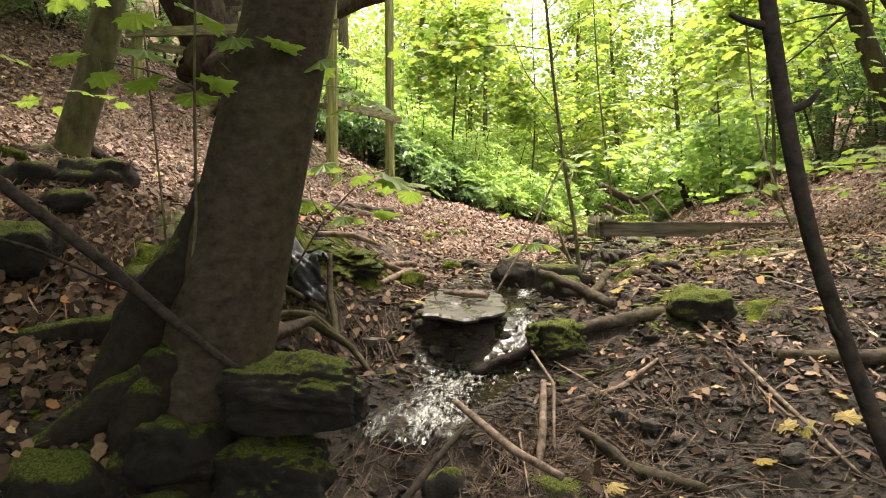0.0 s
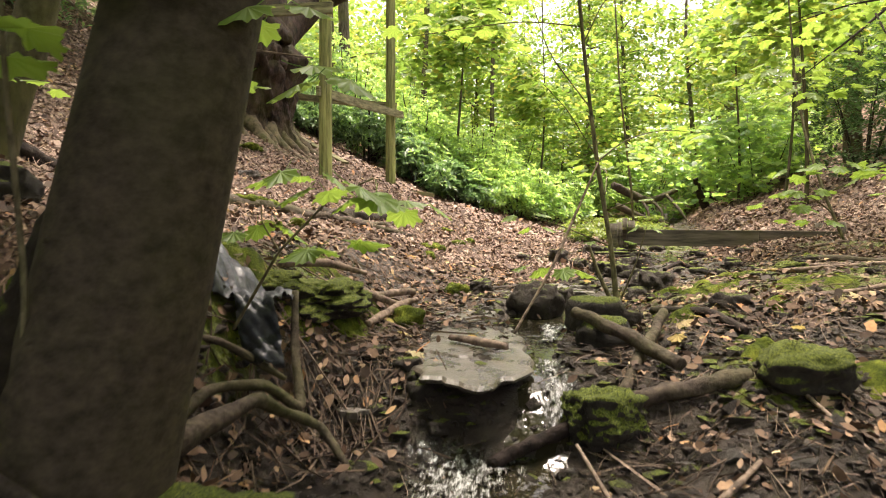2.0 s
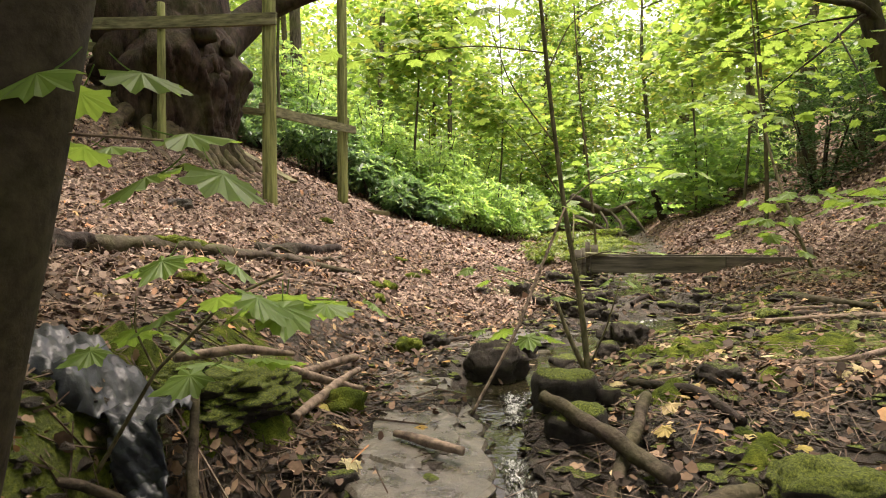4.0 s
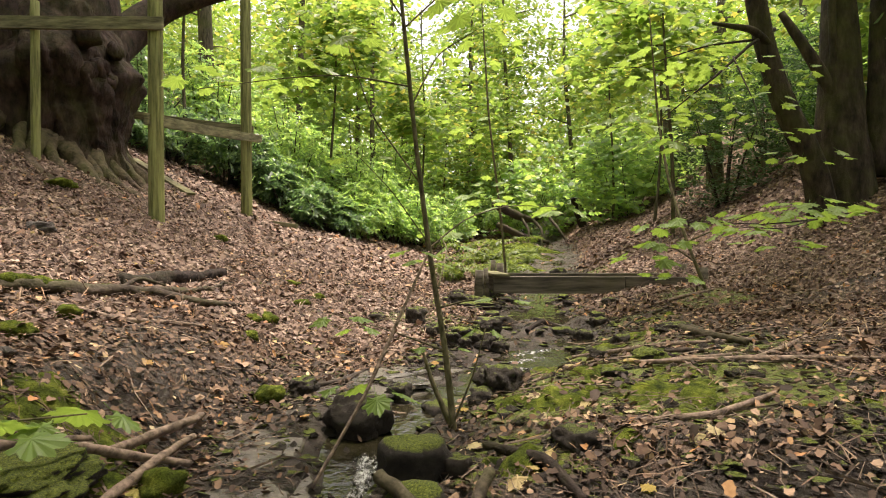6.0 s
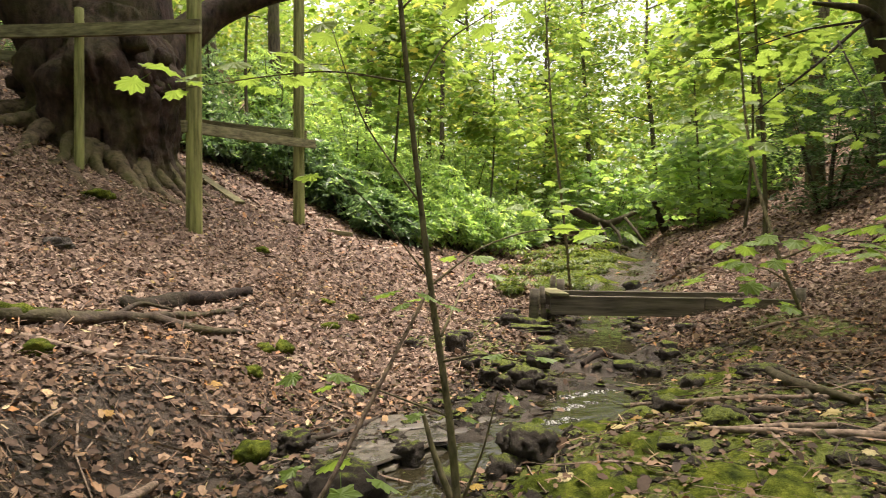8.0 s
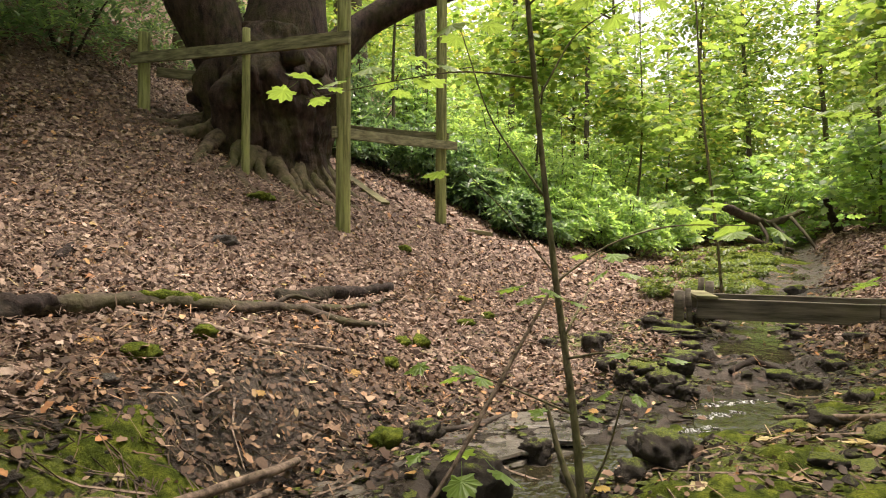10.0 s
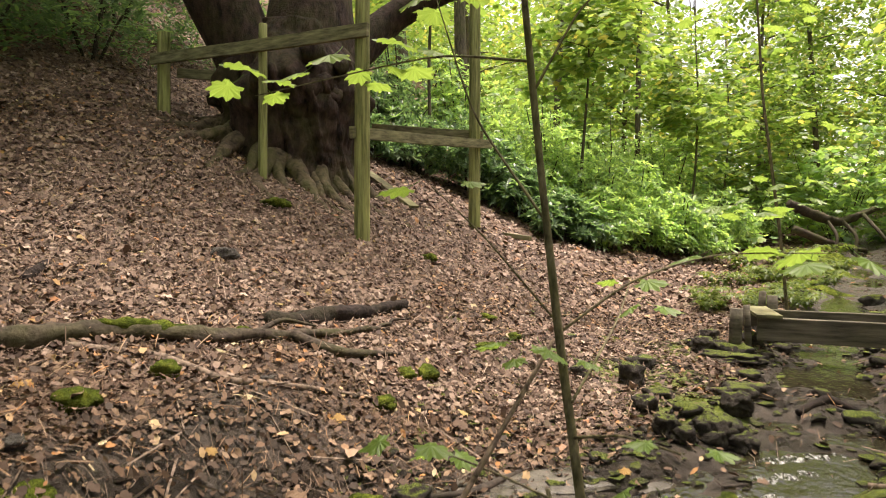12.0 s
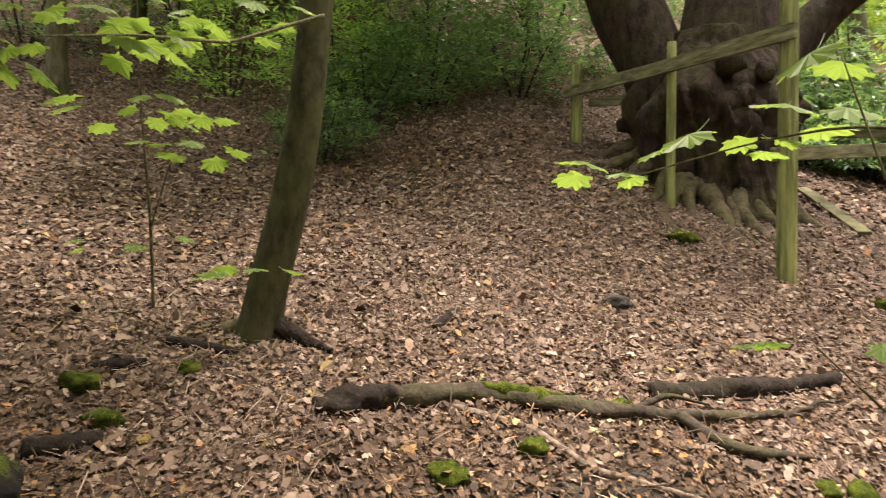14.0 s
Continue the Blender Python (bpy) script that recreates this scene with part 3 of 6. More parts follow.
# columns of old growth, each swelling to a rounded head at its own height
push = np.zeros(len(v))
edges = np.cumsum(rng.uniform(0.36, 0.62, 13))
edges = -math.pi + edges / edges[-1] * 2 * math.pi
for k, hi in enumerate(edges):
    lo = edges[k - 1] if k else -math.pi
    mid, half = (lo + hi) / 2, (hi - lo) / 2
    head = rng.uniform(1.15, 1.75)
    u = (ang + 0.1 * np.sin(2.2 * v[:, 2] + k) - mid) / half
    col = np.maximum(0, 1 - np.minimum(np.abs(u), 1) ** 2) ** 0.4
    swell = 0.17 + 0.14 * np.exp(-((v[:, 2] - head + 0.2) / 0.34) ** 2) - 0.03 * np.exp(-((v[:, 2] - 0.55) / 0.3) ** 2)
    push += np.where(np.abs(u) < 1, col * swell / (1 + np.exp((v[:, 2] - head - 0.05) * 9)), 0)
for k in range(46):
    a, z, s = rng.uniform(0, 2 * math.pi), rng.uniform(1.1, 2.2), rng.uniform(0.06, 0.16)
    d2 = ((v - np.array([0.98 * math.cos(a), 0.98 * math.sin(a), z])) ** 2).sum(1)
    push = push + np.exp(-d2 / (2 * s * s)) * s * 0.5
for i, p in enumerate(v):
    q = Vector(p)
    push[i] += 0.06 * noise.fractal(q * 3.2, 1.0, 2.0, 5) + 0.03 * noise.noise(Vector((q.x * 11, q.y * 11, q.z * 3)))
v[:, :2] += push[:, None] * out
part("bole", mesh_of("bole", v, f, M["bark"]), old)
rng = np.random.default_rng(9)
for k in range(9):
    a, z, s = rng.uniform(-2.6, -0.2), rng.uniform(1.15, 1.75), rng.uniform(0.16, 0.3)
    part("burl", rock_mesh("burl", (s * 1.1, s, s * rng.uniform(1.0, 1.5)), 200 + k, M["bark"], 3, 0.4, 0.0), old, "", pose(0.94 * math.cos(a), 0.94 * math.sin(a), z, rng.uniform(-25, 25), rng.uniform(-25, 25), rng.uniform(0, 360)))
limb("stem", [(-0.4, -0.2, 1.5), (-0.65, -0.35, 2.2), (-1.1, -0.5, 3.2), (-1.5, -0.7, 4.5), (-1.8, -0.8, 7), (-2.0, -1.0, 11)], [0.52, 0.46, 0.42, 0.38, 0.3, 0.2], M["bark"], old, sides=24, n=50, knots=0.12, seed=3)
limb("stem", [(0.15, 0.2, 1.6), (0.12, 0.35, 2.6), (0.05, 0.6, 3.6), (0.1, 0.8, 6), (0.2, 1.0, 11)], [0.62, 0.55, 0.48, 0.4, 0.25], M["bark"], old, sides=24, n=50, knots=0.12, seed=6)
limb("branch", [(0.45, 0.3, 1.7), (0.65, 0.9, 2.25), (0.95, 1.2, 2.7), (1.6, 1.4, 3.1), (2.6, 1.6, 3.4), (4.4, 1.8, 4.2)], [0.34, 0.26, 0.22, 0.19, 0.15, 0.08], M["bark"], old, sides=18, n=40, knots=0.1, seed=8)
ROOTS = ((-2.9, 1.5, 0.17), (-2.5, 1.6, 0.2), (-2.1, 1.6, 0.2), (-1.75, 1.65, 0.19), (-1.5, 1.8, 0.12), (-1.3, 1.95, 0.17), (-1.1, 2.1, 0.12), (-0.92, 2.25, 0.16), (-0.75, 2.3, 0.11), (-0.58, 2.3, 0.16), (-0.4, 2.1, 0.11), (-0.2, 2.0, 0.15), (0.15, 1.8, 0.14))
for k, (a, reach, r) in enumerate(ROOTS):
    pts = []
    for q in (0.82, 1.0, 1.15, 1.35, 1.6, reach + 0.1, reach + 0.45):
        w = a + 0.5 * max(0, q - 1.0) * (0.35 if a < -0.6 else 0.1) + 0.06 * math.sin(5 * q + 2 * k)
        px, py = q * math.cos(w), q * math.sin(w)
        g = ground(px - 3.75, py + 11.9) - 2.3
        pts.append((px, py, g + max(-0.01 - 0.06 * max(0, q - 1.5), 0.4 * (1.34 - q))))
    root(old, pts, [r * 0.9, r * 0.62, r * 0.48, r * 0.38, r * 0.32, r * 0.24, 0.012], "old_root", k)

# trees on the far bank to the right
def bank_tree(x, y, points, radii, mat, label, seed, extra=()):
    t = thing("bank_tree", label, "tree", pose(x, y, ground(x, y)))
    limb("trunk", points, radii, M[mat], t, sides=16, n=40, knots=0.08, seed=seed, flare=buttress(5, 0.4, 0.04, 1))
    for k, (pts, rr) in enumerate(extra):
        limb("limb", pts, rr, M[mat], t, sides=9, n=24, knots=0.06, seed=seed + k)
    return t


bank_right = bank_tree(6.6, 10.95, [(0.15, 0, -0.4), (0.1, 0, 0.1), (-0.06, 0, 0.85), (-0.43, 0.03, 1.5), (-0.7, 0.06, 2.4), (-0.85, 0.1, 3.35), (-1.0, 0.3, 5.5), (-1.2, 0.6, 9)], [0.2, 0.16, 0.135, 0.125, 0.118, 0.11, 0.09, 0.06], "dark_trunk", "dark leaning tree trunk on the leafy far bank", 2,
                       [([(-0.5, 0.1, 1.75), (-0.62, 0.0, 2.35), (-0.95, -0.1, 2.55), (-1.5, -0.1, 2.62)], [0.05, 0.06, 0.05, 0.02])])
bank_tree(7.22, 11.2, [(0, 0, -0.4), (-0.05, 0, 0.2), (-0.12, 0, 0.9), (-0.12, 0, 2.2), (-0.16, 0, 4.5), (-0.2, 0, 9)], [0.4, 0.3, 0.18, 0.16, 0.15, 0.1], "dark_trunk", "thick dark tree with pale scarred bark on the bank", 5,
          [([(0.3, -0.1, 0.3), (0.34, -0.12, 1.6), (0.36, -0.15, 3.4), (0.5, -0.2, 7)], [0.16, 0.11, 0.1, 0.06]), ([(0.2, -0.12, 0.5), (-0.15, -0.16, 1.15), (-0.6, -0.05, 2.0), (-0.9, 0.1, 2.6)], [0.13, 0.1, 0.085, 0.05]),
           ([(-0.3, -0.2, 0.9), (-0.34, -0.18, 2.0), (-0.36, -0.15, 3.4), (-0.4, -0.1, 5)], [0.03, 0.05, 0.06, 0.04]), ([(0.62, -0.4, -0.1), (0.66, -0.45, 0.8), (0.7, -0.4, 1.7)], [0.03, 0.025, 0.012])])

# ---- rocks ----
def rock(name, x, y, size, seed, label, mat="rock", turn=0.0, sink=0.25, z=None, boxy=0.3, sub=3, group="", tilt=0.0, cat="rock", rough=0.28):
    ob = new(name, rock_mesh(name, size, seed, M[mat], sub, rough, boxy))
    zz = ground(x, y) if z is None else z
    ob.matrix_world = pose(x, y, zz + size[2] * (0.375 - sink), tilt, 0, turn)
    return tagged(ob, label, cat, group)


rock("boulder", -0.08, 3.12, (0.56, 0.4, 0.27), 1, "large block-shaped boulder thick with green moss", z=-0.02, boxy=0.6, sub=5, sink=0.0, turn=14, rough=0.26)
rock("boulder", -0.14, 3.05, (0.42, 0.34, 0.28), 2, "dark mossy boulder under a larger block", z=-0.29, boxy=0.55, sub=5, sink=0.0, turn=8, rough=0.28)
rock("boulder", -0.42, 2.96, (0.3, 0.26, 0.24), 3, "dark mossy boulder under the tree roots", z=-0.17, sub=4, sink=0.0)
rock("boulder", -0.72, 2.78, (0.36, 0.3, 0.24), 4, "low dark mossy boulder beside a root", z=-0.24, sub=3, sink=0.0)
rock("boulder", -0.42, 2.8, (0.26, 0.24, 0.2), 14, "low dark mossy boulder beside a root", z=-0.34, sub=3, sink=0.0)
rock("boulder", -1.55, 3.65, (0.46, 0.4, 0.3), 5, "rounded boulder under a thick cap of moss", sub=4)
rock("boulder", -1.58, 4.3, (0.42, 0.3, 0.26), 6, "grey weathered boulder with moss on the slope", boxy=0.5, sub=4, sink=0.15)
rock("boulder", -1.85, 4.15, (0.3, 0.24, 0.2), 7, "small mossy boulder on the leafy slope", sub=3)
rock("boulder", -1.5, 3.98, (0.28, 0.2, 0.14), 8, "small mossy boulder on the leafy slope", sub=3)
rock("boulder", 0.93, 4.34, (0.33, 0.29, 0.27), 9, "square stone with a bright green moss cap in the stream", "capped", z=-0.02, boxy=0.6, sub=5, sink=0.0, turn=20, rough=0.26)
rock("boulder", 1.66, 4.36, (0.34, 0.26, 0.2), 10, "mossy stone half sunk in the muddy bank", "capped", sub=4, sink=0.1)
rock("boulder", -0.3, 4.8, (0.42, 0.6, 0.2), 17, "overhanging mossy lump of the stream bank", "capped", z=0.41, sub=5, sink=0.0, rough=0.34)
rock("boulder", -0.56, 4.6, (0.5, 0.24, 0.16), 18, "mossy lump of the stream bank beside the plastic", "capped", z=0.5, sub=5, sink=0.0, rough=0.34)
rock("boulder", 0.75, 6.08, (0.36, 0.3, 0.3), 11, "rounded dark brown boulder standing in the stream", "stone", sub=4, sink=0.1)
rock("boulder", 1.02, 5.3, (0.3, 0.26, 0.26), 12, "mossy stone at the edge of the running water", sub=3, sink=0.12)
rock("boulder", 1.02, 4.95, (0.26, 0.24, 0.2), 13, "mossy stone at the edge of the running water", sub=3, sink=0.12)
rock("boulder", 0.88, 3.3, (0.42, 0.3, 0.3), 15, "dark mossy stone in the muddy stream edge", z=-0.5, sub=3, sink=0.0)
rock("boulder", 0.42, 3.38, (0.2, 0.16, 0.34), 16, "upright dark mossy stone in the stream bed", z=-0.55, sub=3, sink=0.0)
STONES = [(0.22, 6.42, 0.2), (0.36, 6.62, 0.16), (1.2, 5.27, 0.17), (1.72, 5.32, 0.2), (1.52, 5.28, 0.13), (1.22, 6.42, 0.22), (1.45, 6.3, 0.18), (1.7, 8.05, 0.3), (1.5, 8.2, 0.2), (1.85, 8.86, 0.24), (1.33, 8.57, 0.22),
          (1.16, 9.5, 0.26), (1.9, 10.0, 0.3), (1.72, 10.75, 0.26), (2.2, 11.1, 0.26), (1.6, 10.4, 0.22), (2.5, 8.6, 0.2), (1.1, 7.4, 0.16), (1.95, 9.4, 0.2), (2.35, 9.0, 0.16), (3.0, 9.1, 0.18), (0.05, 8.8, 0.16), (-0.07, 7.9, 0.17),
          (-0.1, 7.3, 0.17), (-1.0, 6.6, 0.2), (-1.0, 6.08, 0.17), (-1.1, 7.35, 0.15), (-2.77, 10.08, 0.26), (-1.24, 10.9, 0.2), (-2.4, 5.24, 0.18), (-2.42, 4.7, 0.2), (-2.05, 4.78, 0.17), (-0.15, 9.5, 0.15), (0.16, 9.25, 0.15),
          (0.5, 9.9, 0.15), (-0.17, 7.76, 0.16), (2.2, 6.25, 0.14), (0.22, 4.42, 0.13), (0.3, 4.32, 0.11), (0.15, 4.55, 0.12), (0.05, 5.15, 0.22), (3.3, 9.6, 0.2), (2.9, 12.1, 0.3), (3.6, 12.6, 0.26), (3.9, 14.2, 0.35), (3.0, 14.8, 0.3)]
rng = np.random.default_rng(12)
for k in range(24):
    y = float(rng.uniform(6.3, 12.5))
    side = rng.choice((-1, -1, 1))
    STONES.append((float(stream_x(y) + side * (stream_w(y) * rng.uniform(0.6, 1.5))), y, float(rng.uniform(0.09, 0.24))))
rng = np.random.default_rng(11)
for k, (x, y, s) in enumerate(STONES):
    q = rng.uniform(0.75, 1.2, 3)
    tuft = x < 0.3 and y > 4.6
    look_of = "moss" if tuft else "stone" if k % 4 else "rock"
    text = "rounded tuft of bright green moss on the litter" if tuft else "small dark wet stone" if k % 4 else "small rounded stone tufted with moss"
    rock("moss_tuft" if tuft else "stone", x, y, (s * q[0], s * q[1], s * 0.6 * q[2]), 20 + k, text, look_of, turn=40 * k, sink=0.12 if tuft else 0.26, boxy=0.1 if tuft else 0.55, rough=0.45 if tuft else 0.4, sub=3, group="moss tufts" if tuft else "stream stones", cat="moss" if tuft else "stone")
for k, (x, y, s) in enumerate(((1.22, 3.53, 0.12), (1.13, 3.6, 0.13), (1.02, 3.5, 0.1), (1.3, 3.42, 0.09), (1.08, 3.72, 0.07), (1.42, 3.3, 0.11), (1.62, 3.2, 0.12), (1.75, 3.4, 0.08), (1.0, 3.68, 0.07), (-2.38, 5.46, 0.12), (-0.82, 5.66, 0.14), (-2.1, 8.43, 0.3), (-0.6, 6.9, 0.1))):
    rock("stone", x, y, (s * 0.8, s * 0.62, s * 0.42), 80 + k, "bare grey-brown stone lying on the mud", "pebble", turn=33 * k, sink=0.1, boxy=0.6, rough=0.4, sub=3, group="bare stones", cat="stone")


def slab(name, ring, top, thick, slope, label, seed):
    """A flat split stone: an uneven outline with broken edges, tilted with the stream."""
    ring = np.array(ring, float)
    n, fine = len(ring), []
    for i in range(n):
        a, b = ring[i], ring[(i + 1) % n]
        for s in np.arange(0, 1, 0.125):
            fine.append(a + (b - a) * s + 0.022 * np.array(noise.noise_vector(Vector((*(a + (b - a) * s), seed)) * 31)[:2]) + 0.075 * np.array(noise.noise_vector(Vector((*(a + (b - a) * s), seed)) * 6)[:2]))
    fine = np.array(fine)
    c = fine.mean(0)
    vs, fs, k = [], [], len(fine)
    for q, dz in ((0.0, 0.004), (0.4, 0.006), (0.75, 0.003), (0.96, 0), (1.0, -0.012), (0.99, -thick * 0.6), (0.9, -thick)):
        for p in fine if q else [c]:
            w = c + (p - c) * q
            vs.append((w[0], w[1], top + slope * (w[1] - c[1]) + dz + 0.008 * noise.noise(Vector((w[0] * 5, w[1] * 5, seed)))))
    for i in range(k):
        fs.append((0, 1 + i, 1 + (i + 1) % k))
    for r in range(5):
        for i in range(k):
            j = (i + 1) % k
            fs.append((1 + r * k + i, 1 + (r + 1) * k + i, 1 + (r + 1) * k + j, 1 + r * k + j))
    fs.append(tuple(1 + 5 * k + i for i in range(k))[::-1])
    ob = new(name, mesh_of(name, vs, fs, M["slab"], False))
    return tagged(ob, label, "stone slab", "stream slabs")


slab("stone_slab", [(0.2, 4.33), (0.42, 4.24), (0.62, 4.36), (0.7, 4.72), (0.62, 5.1), (0.6, 5.45), (0.3, 5.55), (0.12, 5.4), (0.16, 5.0), (0.1, 4.7)], 0.262, 0.04, 0.06, "broad flat wet stone slab overhanging the small fall", 1)
slab("stone_slab", [(0.2, 4.72), (0.4, 4.62), (0.55, 4.8), (0.52, 5.2), (0.3, 5.4), (0.16, 5.2)], 0.288, 0.022, 0.06, "thin split stone layer lying on the broad slab", 7)
slab("stone_slab", [(0.1, 5.5), (0.32, 5.4), (0.5, 5.55), (0.45, 5.9), (0.2, 6.1), (0.0, 5.9)], 0.325, 0.06, 0.05, "flat wet stone slab in the stream bed", 2)
slab("stone_slab", [(0.5, 6.45), (0.8, 6.4), (1.15, 6.75), (1.05, 6.95), (0.7, 6.85), (0.45, 6.7)], 0.335, 0.03, 0.04, "flat wet stone slab in the stream bed", 3)
slab("stone_slab", [(0.85, 6.98), (1.15, 6.95), (1.5, 7.3), (1.35, 7.5), (1.0, 7.3)], 0.368, 0.03, 0.03, "flat wet stone slab in the stream bed", 4)
slab("stone_slab", [(0.2, 6.2), (0.42, 6.2), (0.5, 6.35), (0.3, 6.45)], 0.35, 0.04, 0.03, "small flat wet stone in the stream bed", 5)
slab("stone_slab", [(-0.2, 4.36), (0.0, 4.28), (0.04, 4.33), (-0.16, 4.42)], 0.1, 0.04, 0.0, "narrow dark stone slab at the pool", 6)

# white water where the stream drops; two riffles also paint sky glints as foam
def cascade(name, ya, yb, xa, xb, half, label, lift):
    n = 40
    yy = np.linspace(ya, yb, n)
    uu = np.linspace(-1, 1, 13)
    xx = np.interp(yy, sorted((ya, yb)), (xa, xb) if ya < yb else (xb, xa))[:, None] + uu[None] * half * (1 + 0.25 * np.sin(9 * yy))[:, None]
    yg = np.repeat(yy[:, None], 13, 1)
    zz = np.maximum(height(xx, yg, False), (stream_z(yg) - 0.03)) + lift + 0.012 * np.sin(23 * xx + 5 * yg) * np.sin(31 * yg + 9 * xx) * (1 - uu[None] ** 2) - 0.05 * uu[None] ** 4
    v = np.stack([xx, yg, zz], -1).reshape(-1, 3)
    K = np.arange(len(v)).reshape(n, 13)
    q = np.stack([K[:-1, :-1], K[:-1, 1:], K[1:, 1:], K[1:, :-1]], -1).reshape(-1, 4)
    me = mesh_of(name, v, q, M["foam_glints"])
    ends = np.abs(np.linspace(-1, 1, n))[:, None] ** 6
    me.attributes.new("rim", "FLOAT", "POINT").data.foreach_set("value", np.maximum(np.abs(uu)[None] ** 1.6 + 0 * ends, ends).reshape(-1).astype(np.float32))
    tagged(new(name, me), label, "white water", kind="structure")


cascade("water_fall", 4.32, 4.9, 0.78, 0.74, 0.1, "narrow fall of white water between the stones", 0.02)
cascade("water_riffle", 3.52, 4.3, 0.28, 0.42, 0.3, "broken white water with painted sky glints over the lower stones", 0.025)
cascade("water_riffle_wide", 7.1, 8.15, 1.7, 2.2, 0.33, "sky glints painted on the water over the shallow stones", 0.003)
cascade("water_riffle_upper", 5.2, 5.75, 0.78, 0.84, 0.1, "thin bright run of stream water", 0.02)

# stones round the upper pools
for k, (x, y, a, b, c, mat, text) in enumerate(((1.69, 10.09, 0.3, 0.24, 0.2, "stone", "dark wet stone with a little moss at the pool edge"), (2.06, 10.56, 0.25, 0.2, 0.16, "stone", "dark wet stone with a little moss at the pool edge"), (1.13, 8.89, 0.26, 0.21, 0.24, "stone", "dark wet stone with a little moss at the pool edge"), (1.8, 8.41, 0.2, 0.16, 0.16, "stone", "dark wet stone at the pool edge"), (1.64, 7.94, 0.24, 0.19, 0.16, "stone", "dark wet stone with a little moss at the pool edge"), (1.79, 7.92, 0.2, 0.16, 0.13, "stone", "dark wet stone at the pool edge"), (1.39, 7.83, 0.2, 0.16, 0.15, "stone", "dark wet stone with a little moss at the pool edge"), (1.26, 8.2, 0.16, 0.13, 0.14, "stone", "dark wet stone at the pool edge"), (1.48, 7.78, 0.15, 0.12, 0.11, "stone", "dark wet stone at the pool edge"), (2.58, 8.42, 0.12, 0.1, 0.12, "stone", "dark wet stone at the pool edge"), (1.56, 6.44, 0.34, 0.27, 0.22, "stone", "dark wet stone at the pool edge"), (0.96, 6.59, 0.16, 0.13, 0.14, "stone", "dark wet stone at the pool edge"), (3.18, 7.69, 0.3, 0.24, 0.1, "stone", "dark wet stone with a little moss at the pool edge"), (2.5, 6.54, 0.2, 0.16, 0.12, "capped", "dark stone with a cap of moss at the pool edge"), (2.56, 6.49, 0.16, 0.13, 0.1, "capped", "dark stone with a cap of moss at the pool edge"), (1.85, 9.86, 0.5, 0.4, 0.1, "stone", "dark wet stone with a little moss at the pool edge"), (0.75, 8.9, 0.18, 0.14, 0.12, "stone", "dark wet stone with a little moss at the pool edge"), (0.38, 6.55, 0.2, 0.16, 0.14, "stone", "dark wet stone at the pool edge"))):
    rock("stone", x, y, (a, b, c), 140 + k, text, mat, turn=47 * k, sink=0.12, boxy=0.35, rough=0.4, sub=4, group="stream stones", cat="stone")
slab("stone_slab", [(0.3, 6.3), (0.62, 6.28), (0.95, 6.55), (1.2, 6.8), (1.1, 7.0), (0.75, 6.85), (0.4, 6.6)], 0.375, 0.025, 0.05, "thin layered wet stone ledge over the pool", 8)
slab("stone_slab", [(0.15, 6.5), (0.5, 6.55), (0.9, 6.85), (1.2, 7.1), (1.0, 7.25), (0.5, 7.0), (0.1, 6.75)], 0.4, 0.03, 0.05, "thin layered wet stone ledge over the pool", 9)

# ---- fallen wood ----
def stick(points, radii, mat, label, lift=0.02, name="fallen_branch", limbs=(), seed=0):
    t = thing(name, label, "branch", None)
    limb("stem", [(*p, ground(*p) + lift) if len(p) == 2 else p for p in points], radii, M[mat], t, sides=12, n=max(20, 11 * len(points)), knots=0.1, seed=seed, rough=0.35 * max(radii) if name == "fallen_log" else 0.12 * max(radii))
    for k, (pts, rr) in enumerate(limbs):
        limb("twig", [(*p, ground(*p) + lift) if len(p) == 2 else p for p in pts], rr, M[mat], t, sides=6, n=14, knots=0.1, seed=seed + k)
    return t


fallen = stick([(-1.72, 5.74), (-1.69, 6.19), (-1.5, 6.63), (-1.2, 7.0), (-0.86, 7.54), (-0.6, 8.2), (-0.58, 8.72)], [0.05, 0.07, 0.058, 0.048, 0.036, 0.018, 0.008], "log", "long fallen branch with peeling bark and moss in leaf litter", 0.045, "fallen_log",
      [([(-0.86, 7.54, ground(-0.86, 7.54) + 0.05), (-0.66, 7.5), (-0.48, 7.52), (-0.28, 7.92)], [0.04, 0.035, 0.03, 0.01]), ([(-1.0, 7.35), (-0.95, 7.55, ground(-0.95, 7.55) + 0.12), (-0.85, 7.8, ground(-0.85, 7.8) + 0.07)], [0.02, 0.016, 0.008])], 1)
limb("hollow_end", [(-1.72, 5.72, ground(-1.72, 5.72) + 0.05), (-1.7, 5.95, ground(-1.7, 5.95) + 0.055), (-1.68, 6.25, ground(-1.68, 6.25) + 0.05)], [0.05, 0.078, 0.07, 0.045], M["rotten"], fallen, "dark rotten hollow end", rough=0.03, sides=14, n=26, knots=0.3, seed=8)
limb("moss_patch", [(-1.52, 6.62, ground(-1.52, 6.62) + 0.062), (-1.36, 6.82, ground(-1.36, 6.82) + 0.066), (-1.2, 7.02, ground(-1.2, 7.02) + 0.06)], [0.03, 0.052, 0.05, 0.03], M["moss"], fallen, "bright green moss", sides=10, n=20, knots=0.35, seed=5)
stick([(-1.13, 7.6), (-1.0, 8.0), (-0.85, 8.5), (-0.72, 9.0)], [0.05, 0.075, 0.07, 0.04], "rotten", "dark rotten log on the leaf litter", 0.03, "fallen_log", seed=2)
stick([(-1.5, 6.44), (-1.12, 6.7), (-0.75, 6.75), (-0.42, 6.98), (-0.1, 7.35)], [0.024, 0.024, 0.02, 0.016, 0.008], "stick", "thin crooked fallen branch across the leaf litter", 0.02, seed=3)
